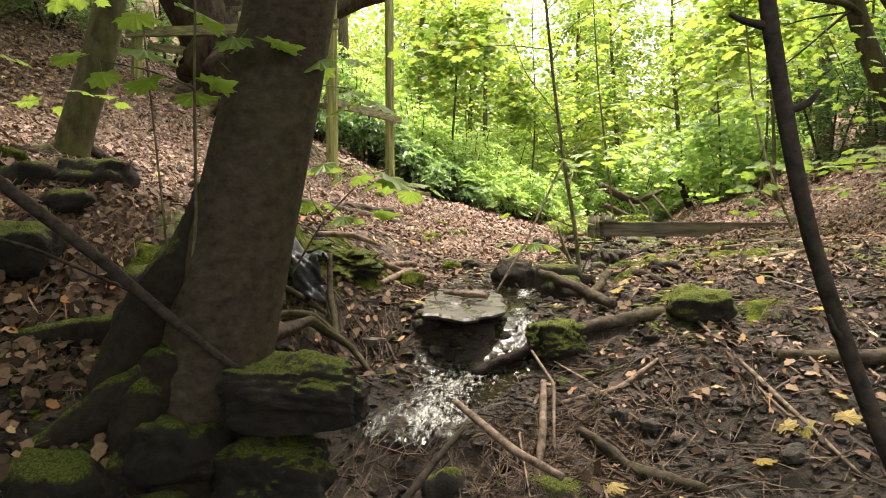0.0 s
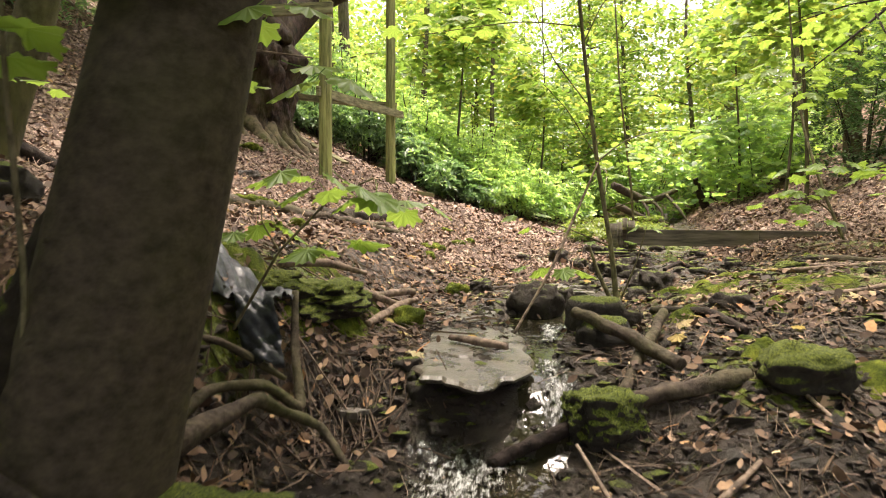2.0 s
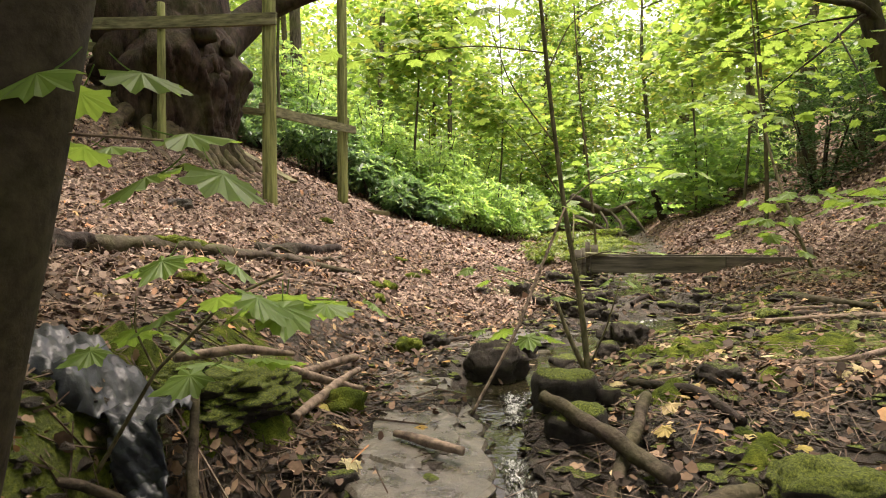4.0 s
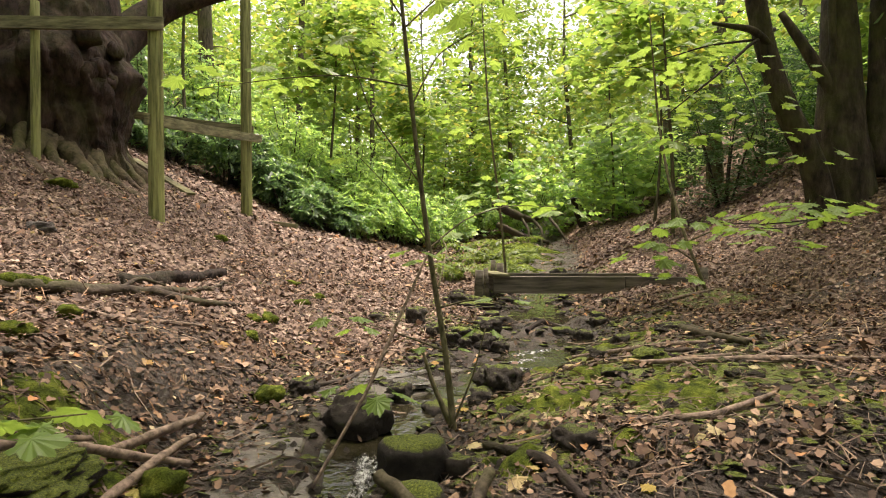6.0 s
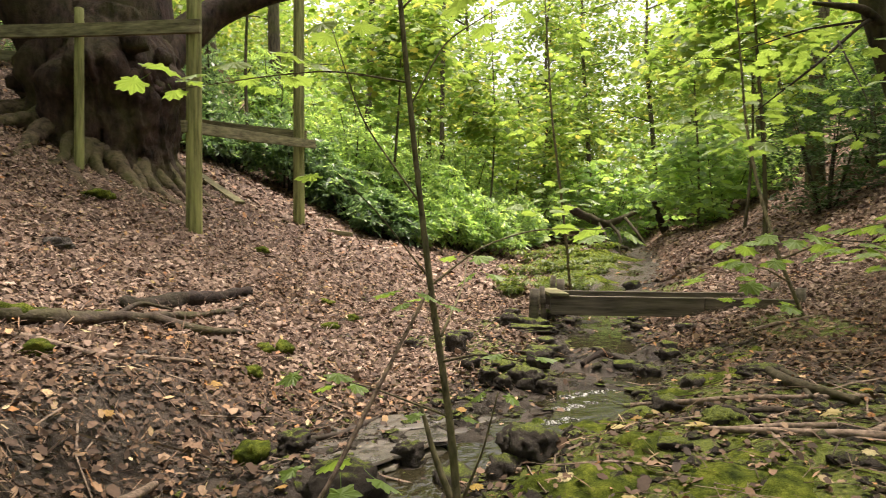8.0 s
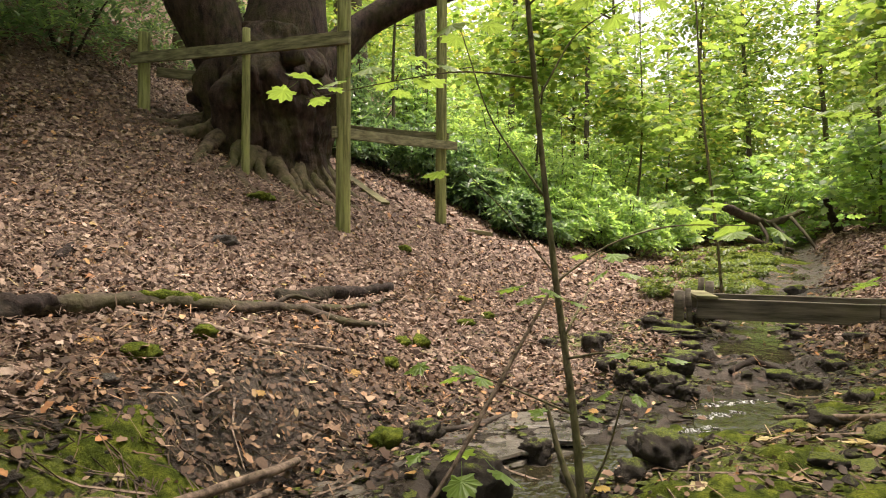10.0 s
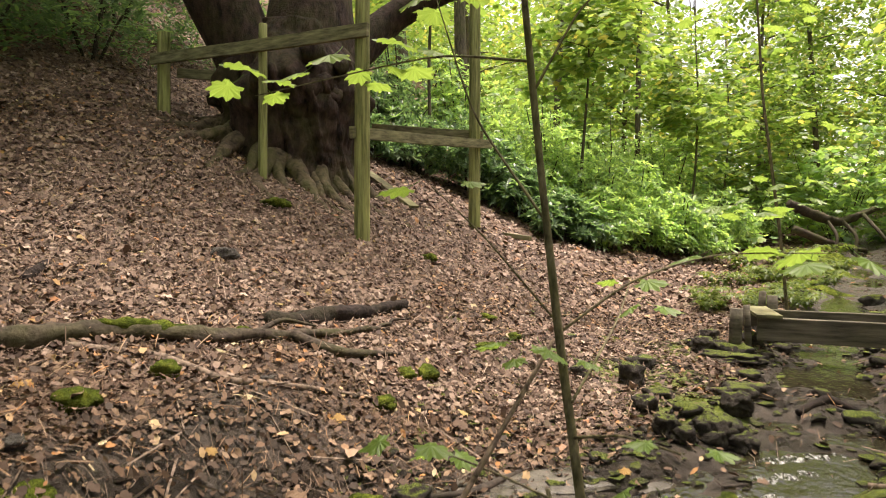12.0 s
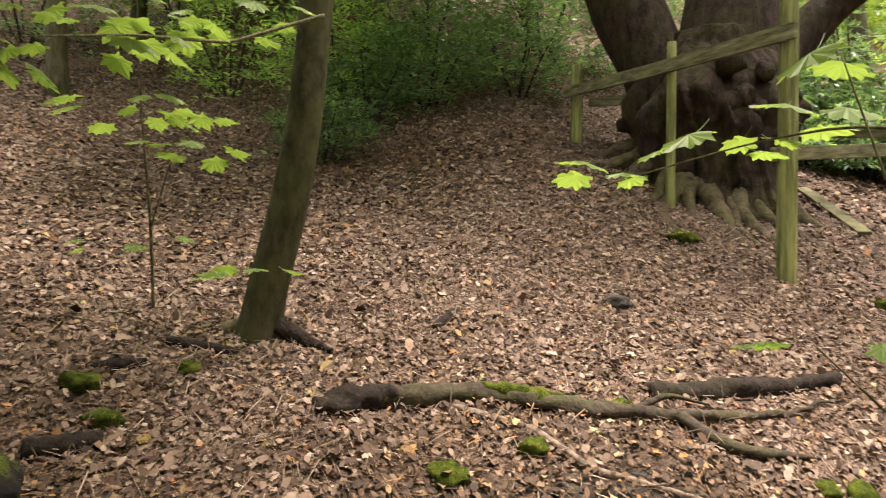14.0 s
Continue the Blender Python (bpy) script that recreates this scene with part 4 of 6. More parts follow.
stick([(-2.57, 7.2), (-2.4, 6.88)], [0.03, 0.045, 0.03], "rotten", "short piece of reddish rotten wood on litter", 0.02, seed=4)
stick([(-1.9, 4.45), (-1.86, 4.76)], [0.05, 0.06, 0.045], "rotten", "short dark rotten log end on leaf litter", 0.03, seed=5)
stick([(-2.6, 4.78), (-2.57, 5.05)], [0.03, 0.04, 0.02], "rotten", "short dark broken stick on leaf litter", 0.03, seed=6)
stick([(-2.8, 5.2), (-2.5, 5.55)], [0.03, 0.04, 0.03], "rotten", "short dark broken stick on leaf litter", 0.02, seed=7)
stick([(-3.4, 4.6), (-2.9, 4.97)], [0.015, 0.02, 0.01], "stick", "thin dead stick on leaf litter", 0.015, seed=8)
# crossed logs on the right of the fall
stick([(0.88, 5.0, 0.42), (1.05, 4.75, 0.36), (1.24, 4.47, 0.27)], [0.026, 0.031, 0.03], "log", "grey bare log lying across mossy stones", name="fallen_log", seed=9)
stick([(1.3, 5.0, 0.42), (1.18, 4.75, 0.33), (1.0, 4.4, 0.16)], [0.024, 0.027, 0.022], "log", "short grey log crossed under another log", name="fallen_log", seed=10)
stick([(1.02, 4.36, 0.15), (1.24, 4.4, 0.19), (1.55, 4.48, 0.235)], [0.034, 0.037, 0.036], "log", "grey-brown log resting on the muddy bank", name="fallen_log", seed=11)
stick([(0.5, 4.2, -0.06), (0.65, 4.27, 0.0), (0.84, 4.34, 0.06)], [0.022, 0.028, 0.03], "rotten", "dark wet log wedged beside a mossy stone", name="fallen_log", seed=12)
stick([(1.35, 5.45), (1.55, 5.15), (1.62, 4.85)], [0.022, 0.026, 0.02], "rotten", "dark rotten branch in the leaves", 0.03, seed=13)
stick([(0.3, 4.86, 0.308), (0.56, 4.66, 0.3)], [0.014, 0.02, 0.016], "stick", "reddish broken stick lying on the flat slab", seed=14)
stick([(-0.1, 4.88, 0.36), (0.0, 5.25, 0.42), (0.04, 5.58, 0.42)], [0.018, 0.021, 0.015], "stick", "grey stick bridging the hollow bank", seed=15)
stick([(-0.32, 5.05, 0.56), (-0.1, 5.2, 0.46), (0.1, 5.35, 0.37)], [0.018, 0.02, 0.014], "stick", "thin crooked stick over the hollow bank", seed=16)
stick([(-0.18, 5.25, 0.46), (0.0, 5.7, 0.46), (-0.03, 5.95, 0.42)], [0.02, 0.022, 0.016], "stick", "grey stick lying by the hollow bank", seed=17)
stick([(-0.4, 4.5, 0.66), (-0.25, 4.7, 0.66), (-0.12, 4.95, 0.6)], [0.016, 0.02, 0.01], "stick", "bare crooked stick on the moss", seed=18)
# right bank
stick([(2.4, 6.4), (2.9, 6.15), (3.6, 5.85)], [0.014, 0.02, 0.012], "stick", "long thin dead branch on the muddy bank", 0.02, limbs=[([(2.95, 6.12), (3.5, 6.6), (4.1, 7.1)], [0.018, 0.018, 0.01])], seed=19)
stick([(2.05, 5.5), (2.4, 5.45), (2.75, 5.55)], [0.012, 0.018, 0.012], "stick", "thin dead branch on moss and leaves", 0.015, seed=20)
stick([(3.2, 7.6), (3.15, 7.2), (3.3, 6.8)], [0.03, 0.035, 0.025], "log", "bleached split branch on the bank", 0.03, seed=21)
stick([(2.3, 7.5), (2.8, 7.0), (3.5, 6.9)], [0.016, 0.02, 0.012], "stick", "thin dead branch on moss and leaves", 0.02, seed=22)
stick([(3.4, 8.3), (4.1, 8.1), (4.9, 8.5)], [0.016, 0.022, 0.012], "stick", "long dead branch on the bank", 0.02, seed=23)
stick([(1.86, 3.9), (2.25, 3.87), (2.6, 3.9)], [0.03, 0.035, 0.03], "log", "pale broken branch on the muddy bank", 0.03, seed=24)
# beside the upper pools
stick([(2.5, 6.38), (2.74, 6.39), (2.95, 6.33)], [0.014, 0.02, 0.012], "stick", "long pale dead branch on the mossy bank", 0.020, seed=60)
stick([(3.57, 9.09), (3.97, 9.28), (4.4, 9.44)], [0.013, 0.018, 0.011], "stick", "thin dead branch on the leafy bank", 0.018, seed=61)
stick([(3.36, 7.94), (3.27, 7.42), (3.13, 6.92)], [0.017, 0.024, 0.014], "log", "bleached split branch on the bank", 0.024, seed=62)
stick([(2.58, 6.95), (2.64, 6.72), (2.68, 6.52)], [0.018, 0.026, 0.016], "rotten", "dark dead branch on the mossy bank", 0.026, seed=63)
stick([(2.71, 6.75), (2.84, 6.74), (2.95, 6.68)], [0.015, 0.022, 0.013], "log", "grey stick beside the moss", 0.022, seed=64)
stick([(1.66, 7.32), (1.9, 7.55), (2.2, 7.87)], [0.008, 0.012, 0.007], "dark_stick", "thin dark stick lying across the shallow water", 0.012, seed=65)
stick([(2.16, 8.57), (2.36, 8.76), (2.53, 8.74)], [0.021, 0.03, 0.018], "rotten", "flat rotten wood in the stream", 0.030, seed=66)
stick([(2.94, 8.27), (3.23, 8.61), (3.56, 8.79)], [0.011, 0.016, 0.010], "dark_stick", "thin dark stick at the stream edge", 0.016, seed=67)
stick([(1.28, 6.53), (1.4, 6.32), (1.51, 6.19)], [0.013, 0.018, 0.011], "stick", "broken stick by the sapling", 0.018, seed=68)
stick([(0.38, 6.62), (0.59, 6.74), (0.76, 7.17)], [0.014, 0.02, 0.012], "dark_stick", "dark curved branch on the mud", 0.020, seed=69)
stick([(3.07, 9.94), (3.25, 10.0), (3.44, 10.21)], [0.013, 0.018, 0.011], "rotten", "short rotten stick under the bridge", 0.018, seed=70)
# in front of the fall
stick([(0.0, 2.98, -0.42), (0.25, 3.15, -0.36), (0.4, 3.3, -0.2), (0.5, 3.4, -0.1)], [0.012, 0.016, 0.014, 0.01], "dark_stick", "curved dark stick hanging over the stream bed", seed=25)
stick([(0.45, 3.6, -0.06), (0.68, 3.3, -0.16), (0.85, 3.2, -0.22)], [0.014, 0.016, 0.014], "stick", "reddish stick leaning in the stream debris", seed=26)
stick([(0.82, 3.75, 0.0), (0.8, 3.5, -0.12), (0.76, 3.28, -0.36)], [0.013, 0.017, 0.012], "stick", "pale splintered branch standing in the debris", seed=27)
stick([(0.78, 3.95, 0.1), (0.86, 3.7, 0.0), (0.84, 3.45, -0.2)], [0.006, 0.008, 0.005], "stick", "thin bent twig over the mud", seed=28)
stick([(0.9, 3.75), (1.15, 3.8), (1.35, 3.95)], [0.01, 0.014, 0.008], "stick", "thin stick on the mud", 0.015, seed=29)
stick([(0.95, 3.55), (1.1, 3.35), (1.3, 3.1)], [0.024, 0.028, 0.024], "log", "grey half-buried log at the stream edge", 0.02, name="fallen_log", seed=30)
stick([(1.62, 4.3), (1.72, 3.7), (1.78, 3.1)], [0.008, 0.01, 0.006], "stick", "long thin twig across the mud", 0.02, seed=31)
stick([(-1.02, 2.46, 1.05), (-0.84, 2.6, 0.84), (-0.55, 2.81, 0.52), (-0.4, 2.92, 0.34), (-0.25, 3.02, 0.18)], [0.02, 0.02, 0.018, 0.016, 0.012], "dark_stick", "bare dark branch slanting against the trunk", seed=32)
stick([(-1.2, 2.7, 0.72), (-0.9, 2.95, 0.58), (-0.62, 3.15, 0.4)], [0.006, 0.006, 0.005], "dark_stick", "thin dark twig beside the trunk", seed=33)
stick([(-0.48, 2.95, -0.4), (-0.44, 3.0, -0.1), (-0.4, 3.08, 0.1)], [0.006, 0.007, 0.005], "stick", "thin pale twig leaning on a boulder", seed=34)
# far fallen branches on the stream bend
stick([(4.2, 24.2, 2.7), (5.0, 24.6, 2.35), (5.6, 25, 2.2), (6.6, 25.4, 2.6)], [0.12, 0.14, 0.12, 0.08], "log", "weathered fallen limbs across the stream bend", name="fallen_log", limbs=[([(4.3, 24.0, 2.0), (5.2, 24.4, 1.6), (6.2, 24.8, 1.4)], [0.12, 0.11, 0.06]), ([(5.6, 25, 2.3), (5.9, 24.4, 1.8), (5.8, 24.2, 1.2)], [0.06, 0.05, 0.04]), ([(6.2, 25.1, 2.4), (6.4, 24.3, 1.9), (6.7, 24.0, 1.3)], [0.06, 0.05, 0.03]), ([(5.2, 24.7, 2.3), (5.4, 24.2, 1.8), (5.3, 24.0, 1.3)], [0.05, 0.05, 0.03])], seed=35)
stick([(7.4, 24.6, 1.9), (7.1, 24.4, 2.4), (6.9, 24.2, 2.9)], [0.14, 0.12, 0.08], "rotten", "short broken stump on the far bank", name="fallen_log", seed=36)

plank = new("plank", box_mesh("plank", (1.5, 0.16, 0.04), M["rail"], 0.004, 0, 4, 5))
plank.matrix_world = Matrix.Translation((-2.62, 12.75, ground(-2.62, 12.75) + 0.06)) @ (Vector((-2.08, 12.38, ground(-2.08, 12.38))) - Vector((-3.15, 13.12, ground(-3.15, 13.12)))).to_track_quat("X", "Z").to_matrix().to_4x4()
tagged(plank, "loose grey plank fallen on the leafy slope", "plank")
pale = new("plank", box_mesh("plank", (0.7, 0.14, 0.07), M["rail"], 0.01, 0, 4, 7))
pale.matrix_world = pose(-1.1, 13.95, ground(-1.1, 13.95) + 0.03, 0, 8, -5)
tagged(pale, "pale short timber lying by the laurels", "plank")

# black plastic sheet hanging over the bank
sx, sy = np.meshgrid(np.linspace(0, 1, 40), np.linspace(0, 1, 40))
hang = np.clip((sy - 0.5) / 0.5, 0, 1)
px = -0.9 + 0.6 * sx + 0.07 * hang
py = 4.44 - 0.24 * np.minimum(sy, 0.5) / 0.5 - 0.09 * hang
pz = np.where(sy < 0.5, np.maximum(height(px, py) + 0.03, 0.52), 0.54 - 0.25 * hang)
keep = (sy < 0.5) | (sx > 0.74)
fold = 0.02 * np.sin(19 * sx + 7 * sy) * np.sin(13 * sy - 9 * sx) + 0.018 * np.abs(np.sin(31 * sx - 23 * sy)) + 0.012 * np.abs(np.sin(47 * sy + 29 * sx))
pz = pz + fold
py = py - 1.2 * fold * (sy > 0.5)
K = np.arange(1600).reshape(40, 40)
quads = [(K[i, j], K[i, j + 1], K[i + 1, j + 1], K[i + 1, j]) for i in range(39) for j in range(39) if keep[i, j]]
sheet = mesh_of("plastic_sheet", np.stack([px, py, pz], -1).reshape(-1, 3), quads, M["plastic"])
ob = tagged(new("plastic_sheet", sheet), "crumpled black plastic sheet hanging over the mossy bank", "plastic sheet")
ob.modifiers.new("thick", "SOLIDIFY").thickness = 0.003


# ---- moss cushions on the ground ----
def moss(x, y, rx, ry, h, turn, seed):
    r, a = np.meshgrid(np.linspace(0, 1, 12), np.linspace(0, 2 * math.pi, 40, endpoint=False), indexing="ij")
    edge = 1 + 0.28 * np.sin(3 * a + seed) + 0.16 * np.sin(5 * a + 2 * seed) + 0.1 * np.sin(9 * a + 3 * seed)
    lx, ly = r * edge * np.cos(a) * rx, r * edge * np.sin(a) * ry
    c, s = math.cos(turn), math.sin(turn)
    wx, wy = x + c * lx - s * ly, y + s * lx + c * ly
    z = height(wx, wy) + h * (1 - r ** 2) * (0.8 + 0.4 * np.sin(31 * wx + seed) * np.sin(27 * wy)) - 0.03 * r ** 4 + 0.026 * lumps(wx, wy, 0.09, 8) + 0.004
    v = np.stack([wx, wy, z], -1).reshape(-1, 3)
    f = [(i * 40 + j, i * 40 + (j + 1) % 40, (i + 1) * 40 + (j + 1) % 40, (i + 1) * 40 + j)[::-1] for i in range(11) for j in range(40)]
    tagged(new("moss_cushion", mesh_of("moss_cushion", v, f, M["moss"])), "soft green moss cushion spreading over bare soil", "moss", "moss cushions")


for k, (x, y, rx, ry, h) in enumerate(((1.75, 5.95, 0.38, 0.2, 0.03), (2.35, 6.0, 0.4, 0.22, 0.025), (1.45, 5.25, 0.16, 0.12, 0.05), (2.1, 6.3, 0.22, 0.14, 0.03), (2.5, 5.85, 0.3, 0.16, 0.025), (2.0, 7.1, 0.2, 0.4, 0.03), (2.95, 7.9, 0.2, 0.4, 0.03), (1.9, 5.3, 0.14, 0.12, 0.05),
                                      (-0.26, 4.72, 0.2, 0.22, 0.07), (-0.62, 4.6, 0.26, 0.12, 0.07), (-0.4, 5.35, 0.34, 0.24, 0.03), (-0.2, 5.05, 0.16, 0.2, 0.04), (2.55, 7.6, 0.16, 0.3, 0.03), (1.62, 4.72, 0.16, 0.12, 0.03), (2.0, 4.45, 0.22, 0.14, 0.03), (1.35, 9.9, 0.35, 0.18, 0.02), (1.2, 8.9, 0.2, 0.14, 0.02),
                                      (4.0, 18.9, 0.9, 0.5, 0.14), (4.6, 21.5, 1.2, 0.6, 0.16), (3.2, 15.5, 0.6, 0.4, 0.1), (3.4, 8.4, 0.3, 0.15, 0.02), (-0.95, 3.75, 0.24, 0.16, 0.05), (0.9, 10.3, 0.3, 0.14, 0.02), (-0.4, 9.2, 0.2, 0.1, 0.02))):
    moss(x, y, rx, ry, h, 0.3 * k, k)

# ---- leaves ----
HALF = [(0.04, 0.0), (0.34, -0.12), (0.36, 0.08), (0.6, 0.28), (0.42, 0.42), (0.42, 0.7), (0.22, 0.64)]
MAPLE = np.array([(x, y, -0.25 * x) for x, y in HALF] + [(0, 1, -0.12)] + [(-x, y, -0.25 * x) for x, y in HALF[::-1]])
LANCE = np.array([(0, 0, 0), (0.15, 0.3, 0.03), (0.14, 0.65, 0.02), (0, 1, -0.08), (-0.14, 0.65, 0.02), (-0.15, 0.3, 0.03)])
OVAL = np.array([(0, 0, 0), (0.34, 0.28, -0.07), (0.3, 0.66, -0.08), (0, 1, -0.1), (-0.3, 0.66, -0.08), (-0.34, 0.28, -0.07)])
RAGGED = np.array([(0.02, 0, 0.05), (0.22, 0.14, 0.0), (0.24, 0.3, 0.1), (0.34, 0.44, 0.2), (0.27, 0.58, 0.1), (0.25, 0.8, 0.18), (0.04, 0.97, 0.02), (-0.16, 0.82, 0.08), (-0.3, 0.66, 0.22), (-0.25, 0.46, 0.08), (-0.28, 0.22, 0.12)])
STRAW = np.array([(0.0, 0, 0.0), (0.02, 0.4, 0.05), (0.018, 1.0, 0.02), (-0.018, 1.0, 0.03), (-0.02, 0.4, 0.06)])
CURL = np.array([(0, 0, 0.12), (0.17, 0.3, 0.16), (0.2, 0.62, 0.2), (0.02, 1, 0.05), (-0.22, 0.66, 0.02), (-0.17, 0.25, 0.0)])


def turns(yaw, pitch, roll):
    """Turn matrices for many leaves at once: roll about the leaf's length, pitch up or down, then yaw."""
    cz, sz, cx, sx, cy, sy = np.cos(yaw), np.sin(yaw), np.cos(pitch), np.sin(pitch), np.cos(roll), np.sin(roll)
    o, i = np.zeros_like(yaw), np.ones_like(yaw)
    rz = np.stack([np.stack([cz, -sz, o], -1), np.stack([sz, cz, o], -1), np.stack([o, o, i], -1)], -2)
    rx = np.stack([np.stack([i, o, o], -1), np.stack([o, cx, -sx], -1), np.stack([o, sx, cx], -1)], -2)
    ry = np.stack([np.stack([cy, o, sy], -1), np.stack([o, i, o], -1), np.stack([-sy, o, cy], -1)], -2)
    return rz @ rx @ ry


def leaf_cloud(name, P, size, yaw, pitch, roll, shape, mat):
    """One mesh of many single leaves."""
    n, k = len(P), len(shape)
    v = P[:, None] + size[:, None, None] * np.einsum("nij,kj->nki", turns(yaw, pitch, roll), shape)
    me = bpy.data.meshes.new(name)
    me.vertices.add(n * k)
    me.vertices.foreach_set("co", v.reshape(-1))
    me.loops.add(n * k)
    me.loops.foreach_set("vertex_index", np.arange(n * k, dtype=np.int32))
    me.polygons.add(n)
    me.polygons.foreach_set("loop_start", np.arange(0, n * k, k, dtype=np.int32))
    me.update(calc_edges=True)
    me.validate()
    me.materials.append(mat)
    return me


def sprays(rng, C, per, spread, droop=0.25):
    """Leaves in flat drooping layers round each twig's place C."""
    n = len(C) * per
    a = rng.uniform(0, 2 * math.pi, n)
    r = spread * np.sqrt(rng.uniform(0, 1, n))
    P = np.repeat(C, per, 0) + np.stack([r * np.cos(a), r * np.sin(a), -droop * r + rng.normal(0, 0.06 * spread + 0.015, n)], -1)
    return P, a - math.pi / 2 + rng.normal(0, 0.5, n), rng.normal(-0.35, 0.3, n), rng.normal(0, 0.35, n)


def blob(rng, n, centre, radius, shell=0.35):
    """Places inside an uneven rounded mass, more of them near its skin."""
    d = rng.normal(size=(n, 3))
    d /= np.linalg.norm(d, axis=1)[:, None]
    r = rng.uniform(shell, 1, n) ** 0.6
    lump = 1 + 0.25 * np.sin(3 * d[:, 0] * 2 + centre[0]) * np.sin(5 * d[:, 1] + centre[1]) + 0.15 * np.sin(7 * d[:, 2] + 4 * d[:, 0])
    return np.array(centre) + d * (r * lump)[:, None] * np.array(radius)


def glade(P):
    """The open strip along the stream, where the sky looks in between the crowns."""
    y = np.maximum(P[:, 1] - 3, 0.1)
    off = np.abs(P[:, 0] - (1.0 + 0.045 * y)) / y
    rise = (P[:, 2] - 1.2) / y
    # crowns higher than can be seen are cut away to light the bushes
    above = (rise > 0.41) & (P[:, 1] > 9) & (P[:, 1] < 36) & (np.abs(P[:, 0] - 2) < 12)
    return above | (off < 0.044 + 0.034 * np.sin(2.3 * P[:, 2] + P[:, 1])) & (rise > 0.24) & (P[:, 1] > 12)


def crown(rng, parent, masses, per, spread, size, shape, mat, open_strip=True):
    C = np.concatenate([blob(rng, n, c, r) for c, r, n in masses])
    if open_strip:
        C = C[~(glade(C) & (rng.uniform(size=len(C)) < 0.9))]
    g = height(C[:, 0], C[:, 1], False)
    C = C[C[:, 2] > g + 0.12]
    P, yaw, pitch, roll = sprays(rng, C, per, spread)
    s = size * rng.uniform(0.6, 1.25, len(P))
    return part("crown", leaf_cloud("crown", P, s, yaw, pitch, roll, shape, M[mat]), parent)


def wood_tree(x, y, h, r, low, wide, n, seed, name="woodland_tree", label="tall slim woodland tree with bright green leaves", mat="sycamore", shape=OVAL, size=0.2, per=9, spread=0.45, bark_mat="trunk", lean=0.0, limbs=6):
    """A trunk, its limbs and a layered crown from low to h above the ground."""
    rng = np.random.default_rng(seed)
    z = ground(x, y)
    t = thing(name, label, "tree", None, "woodland trees")
    pts = [(x + lean * q + 0.12 * math.sin(3 * q * h / 4 + seed), y + 0.1 * math.cos(2 * q * h / 3 + seed), z + q * h) for q in (-0.03, 0.1, 0.3, 0.55, 0.8, 1.0)]
    limb("trunk", pts, [r * 1.3, r, r * 0.85, r * 0.65, r * 0.4, 0.02], M[bark_mat], t, sides=9, n=24, knots=0.06, seed=seed)
    masses = []
    for k in range(limbs):
        q = low + (0.95 - low) * (k + rng.uniform(0, 0.8)) / limbs
        a = rng.uniform(0, 2 * math.pi)
        w = wide * (1.1 - 0.55 * q) * rng.uniform(0.6, 1.1)
        base = np.array([np.interp(q, [-0.03, 0.1, 0.3, 0.55, 0.8, 1], [p[i] for p in pts]) for i in range(3)])
        tip = base + np.array([w * math.cos(a), w * math.sin(a), rng.uniform(0.0, 0.25) * w])
        limb("limb", [base, (base + tip) / 2 + (0, 0, 0.1 * w), tip], [r * 0.35, r * 0.22, 0.008], M[bark_mat], t, sides=5, n=8, seed=seed + k)
        masses.append((base * 0.4 + tip * 0.6, (0.55 * w + 0.3, 0.55 * w + 0.3, 0.3 + 0.05 * h), max(3, n // limbs)))
    crown(rng, t, masses, per, spread, size, shape, mat)
    return t


# trees of the wood beyond the bend, thin trunks with light between them
rng = np.random.default_rng(21)
far_rows = [(-9, 19), (-6.5, 22), (-4, 20), (-2.2, 24), (-0.5, 29), (1.5, 33), (4.8, 36), (8.5, 30), (10.5, 25), (12.5, 20), (-11, 26), (-7, 30), (-3, 36), (2, 44), (7, 44), (12, 36), (16, 28), (-13, 34), (-6, 44), (18, 40), (24, 30), (-18, 24), (0.2, 25), (9.5, 19.5), (4.0, 31), (6.6, 34)]
for k, (x, y) in enumerate(far_rows):
    hgt = rng.uniform(9, 16)
    wood_tree(x, y, hgt, rng.uniform(0.08, 0.2), (0.3 if y < 27 or -1 < x < 9 else 0.02) if k % 3 else 0.25, rng.uniform(2.8, 4.4), 280 if y < 27 else 320 if y < 37 and -1 < x < 11 else 460, 100 + k, size=0.21, per=14, spread=0.62, lean=rng.uniform(-0.8, 0.8), limbs=8)
# leafy young growth near the bend and on the right bank
for k, (x, y, hgt, low, wide, n) in enumerate(((-0.6, 18.5, 6.5, 0.5, 1.8, 150), (1.6, 22.5, 7, 0.4, 2.0, 200), (7.4, 18.5, 6.5, 0.55, 2.2, 110), (5.9, 14.2, 5.5, 0.55, 1.9, 120), (8.6, 12.8, 6.0, 0.4, 2.2, 120), (-3.3, 16.5, 7.5, 0.5, 2.0, 150), (8.9, 16, 7, 0.45, 2.5, 130), (2.6, 26.5, 7, 0.2, 2.0, 200), (11.0, 13.5, 7, 0.2, 2.4, 190), (7.6, 22.5, 7, 0.5, 2.2, 120), (-6.0, 17, 7, 0.3, 2.2, 170), (9.8, 10.2, 6, 0.5, 2.2, 110))):
    wood_tree(x, y, hgt, 0.035, low, wide * 1.15, int(n * 1.5), 300 + k, "young_sycamore", "young sycamore with layers of broad bright leaves", shape=MAPLE, size=0.165, per=10, spread=0.38, lean=0.3 * math.sin(k), limbs=9, mat="laurel" if k in (4, 8, 11) else "sycamore")
# the near trees' crowns, out of sight: leaf masses placed to shade the ground
def shade_crowns(parent, masses, seed, mat="sycamore", size=0.2, per=9):
    crown(np.random.default_rng(seed), parent, masses, per, 0.45, size, OVAL, mat, False)


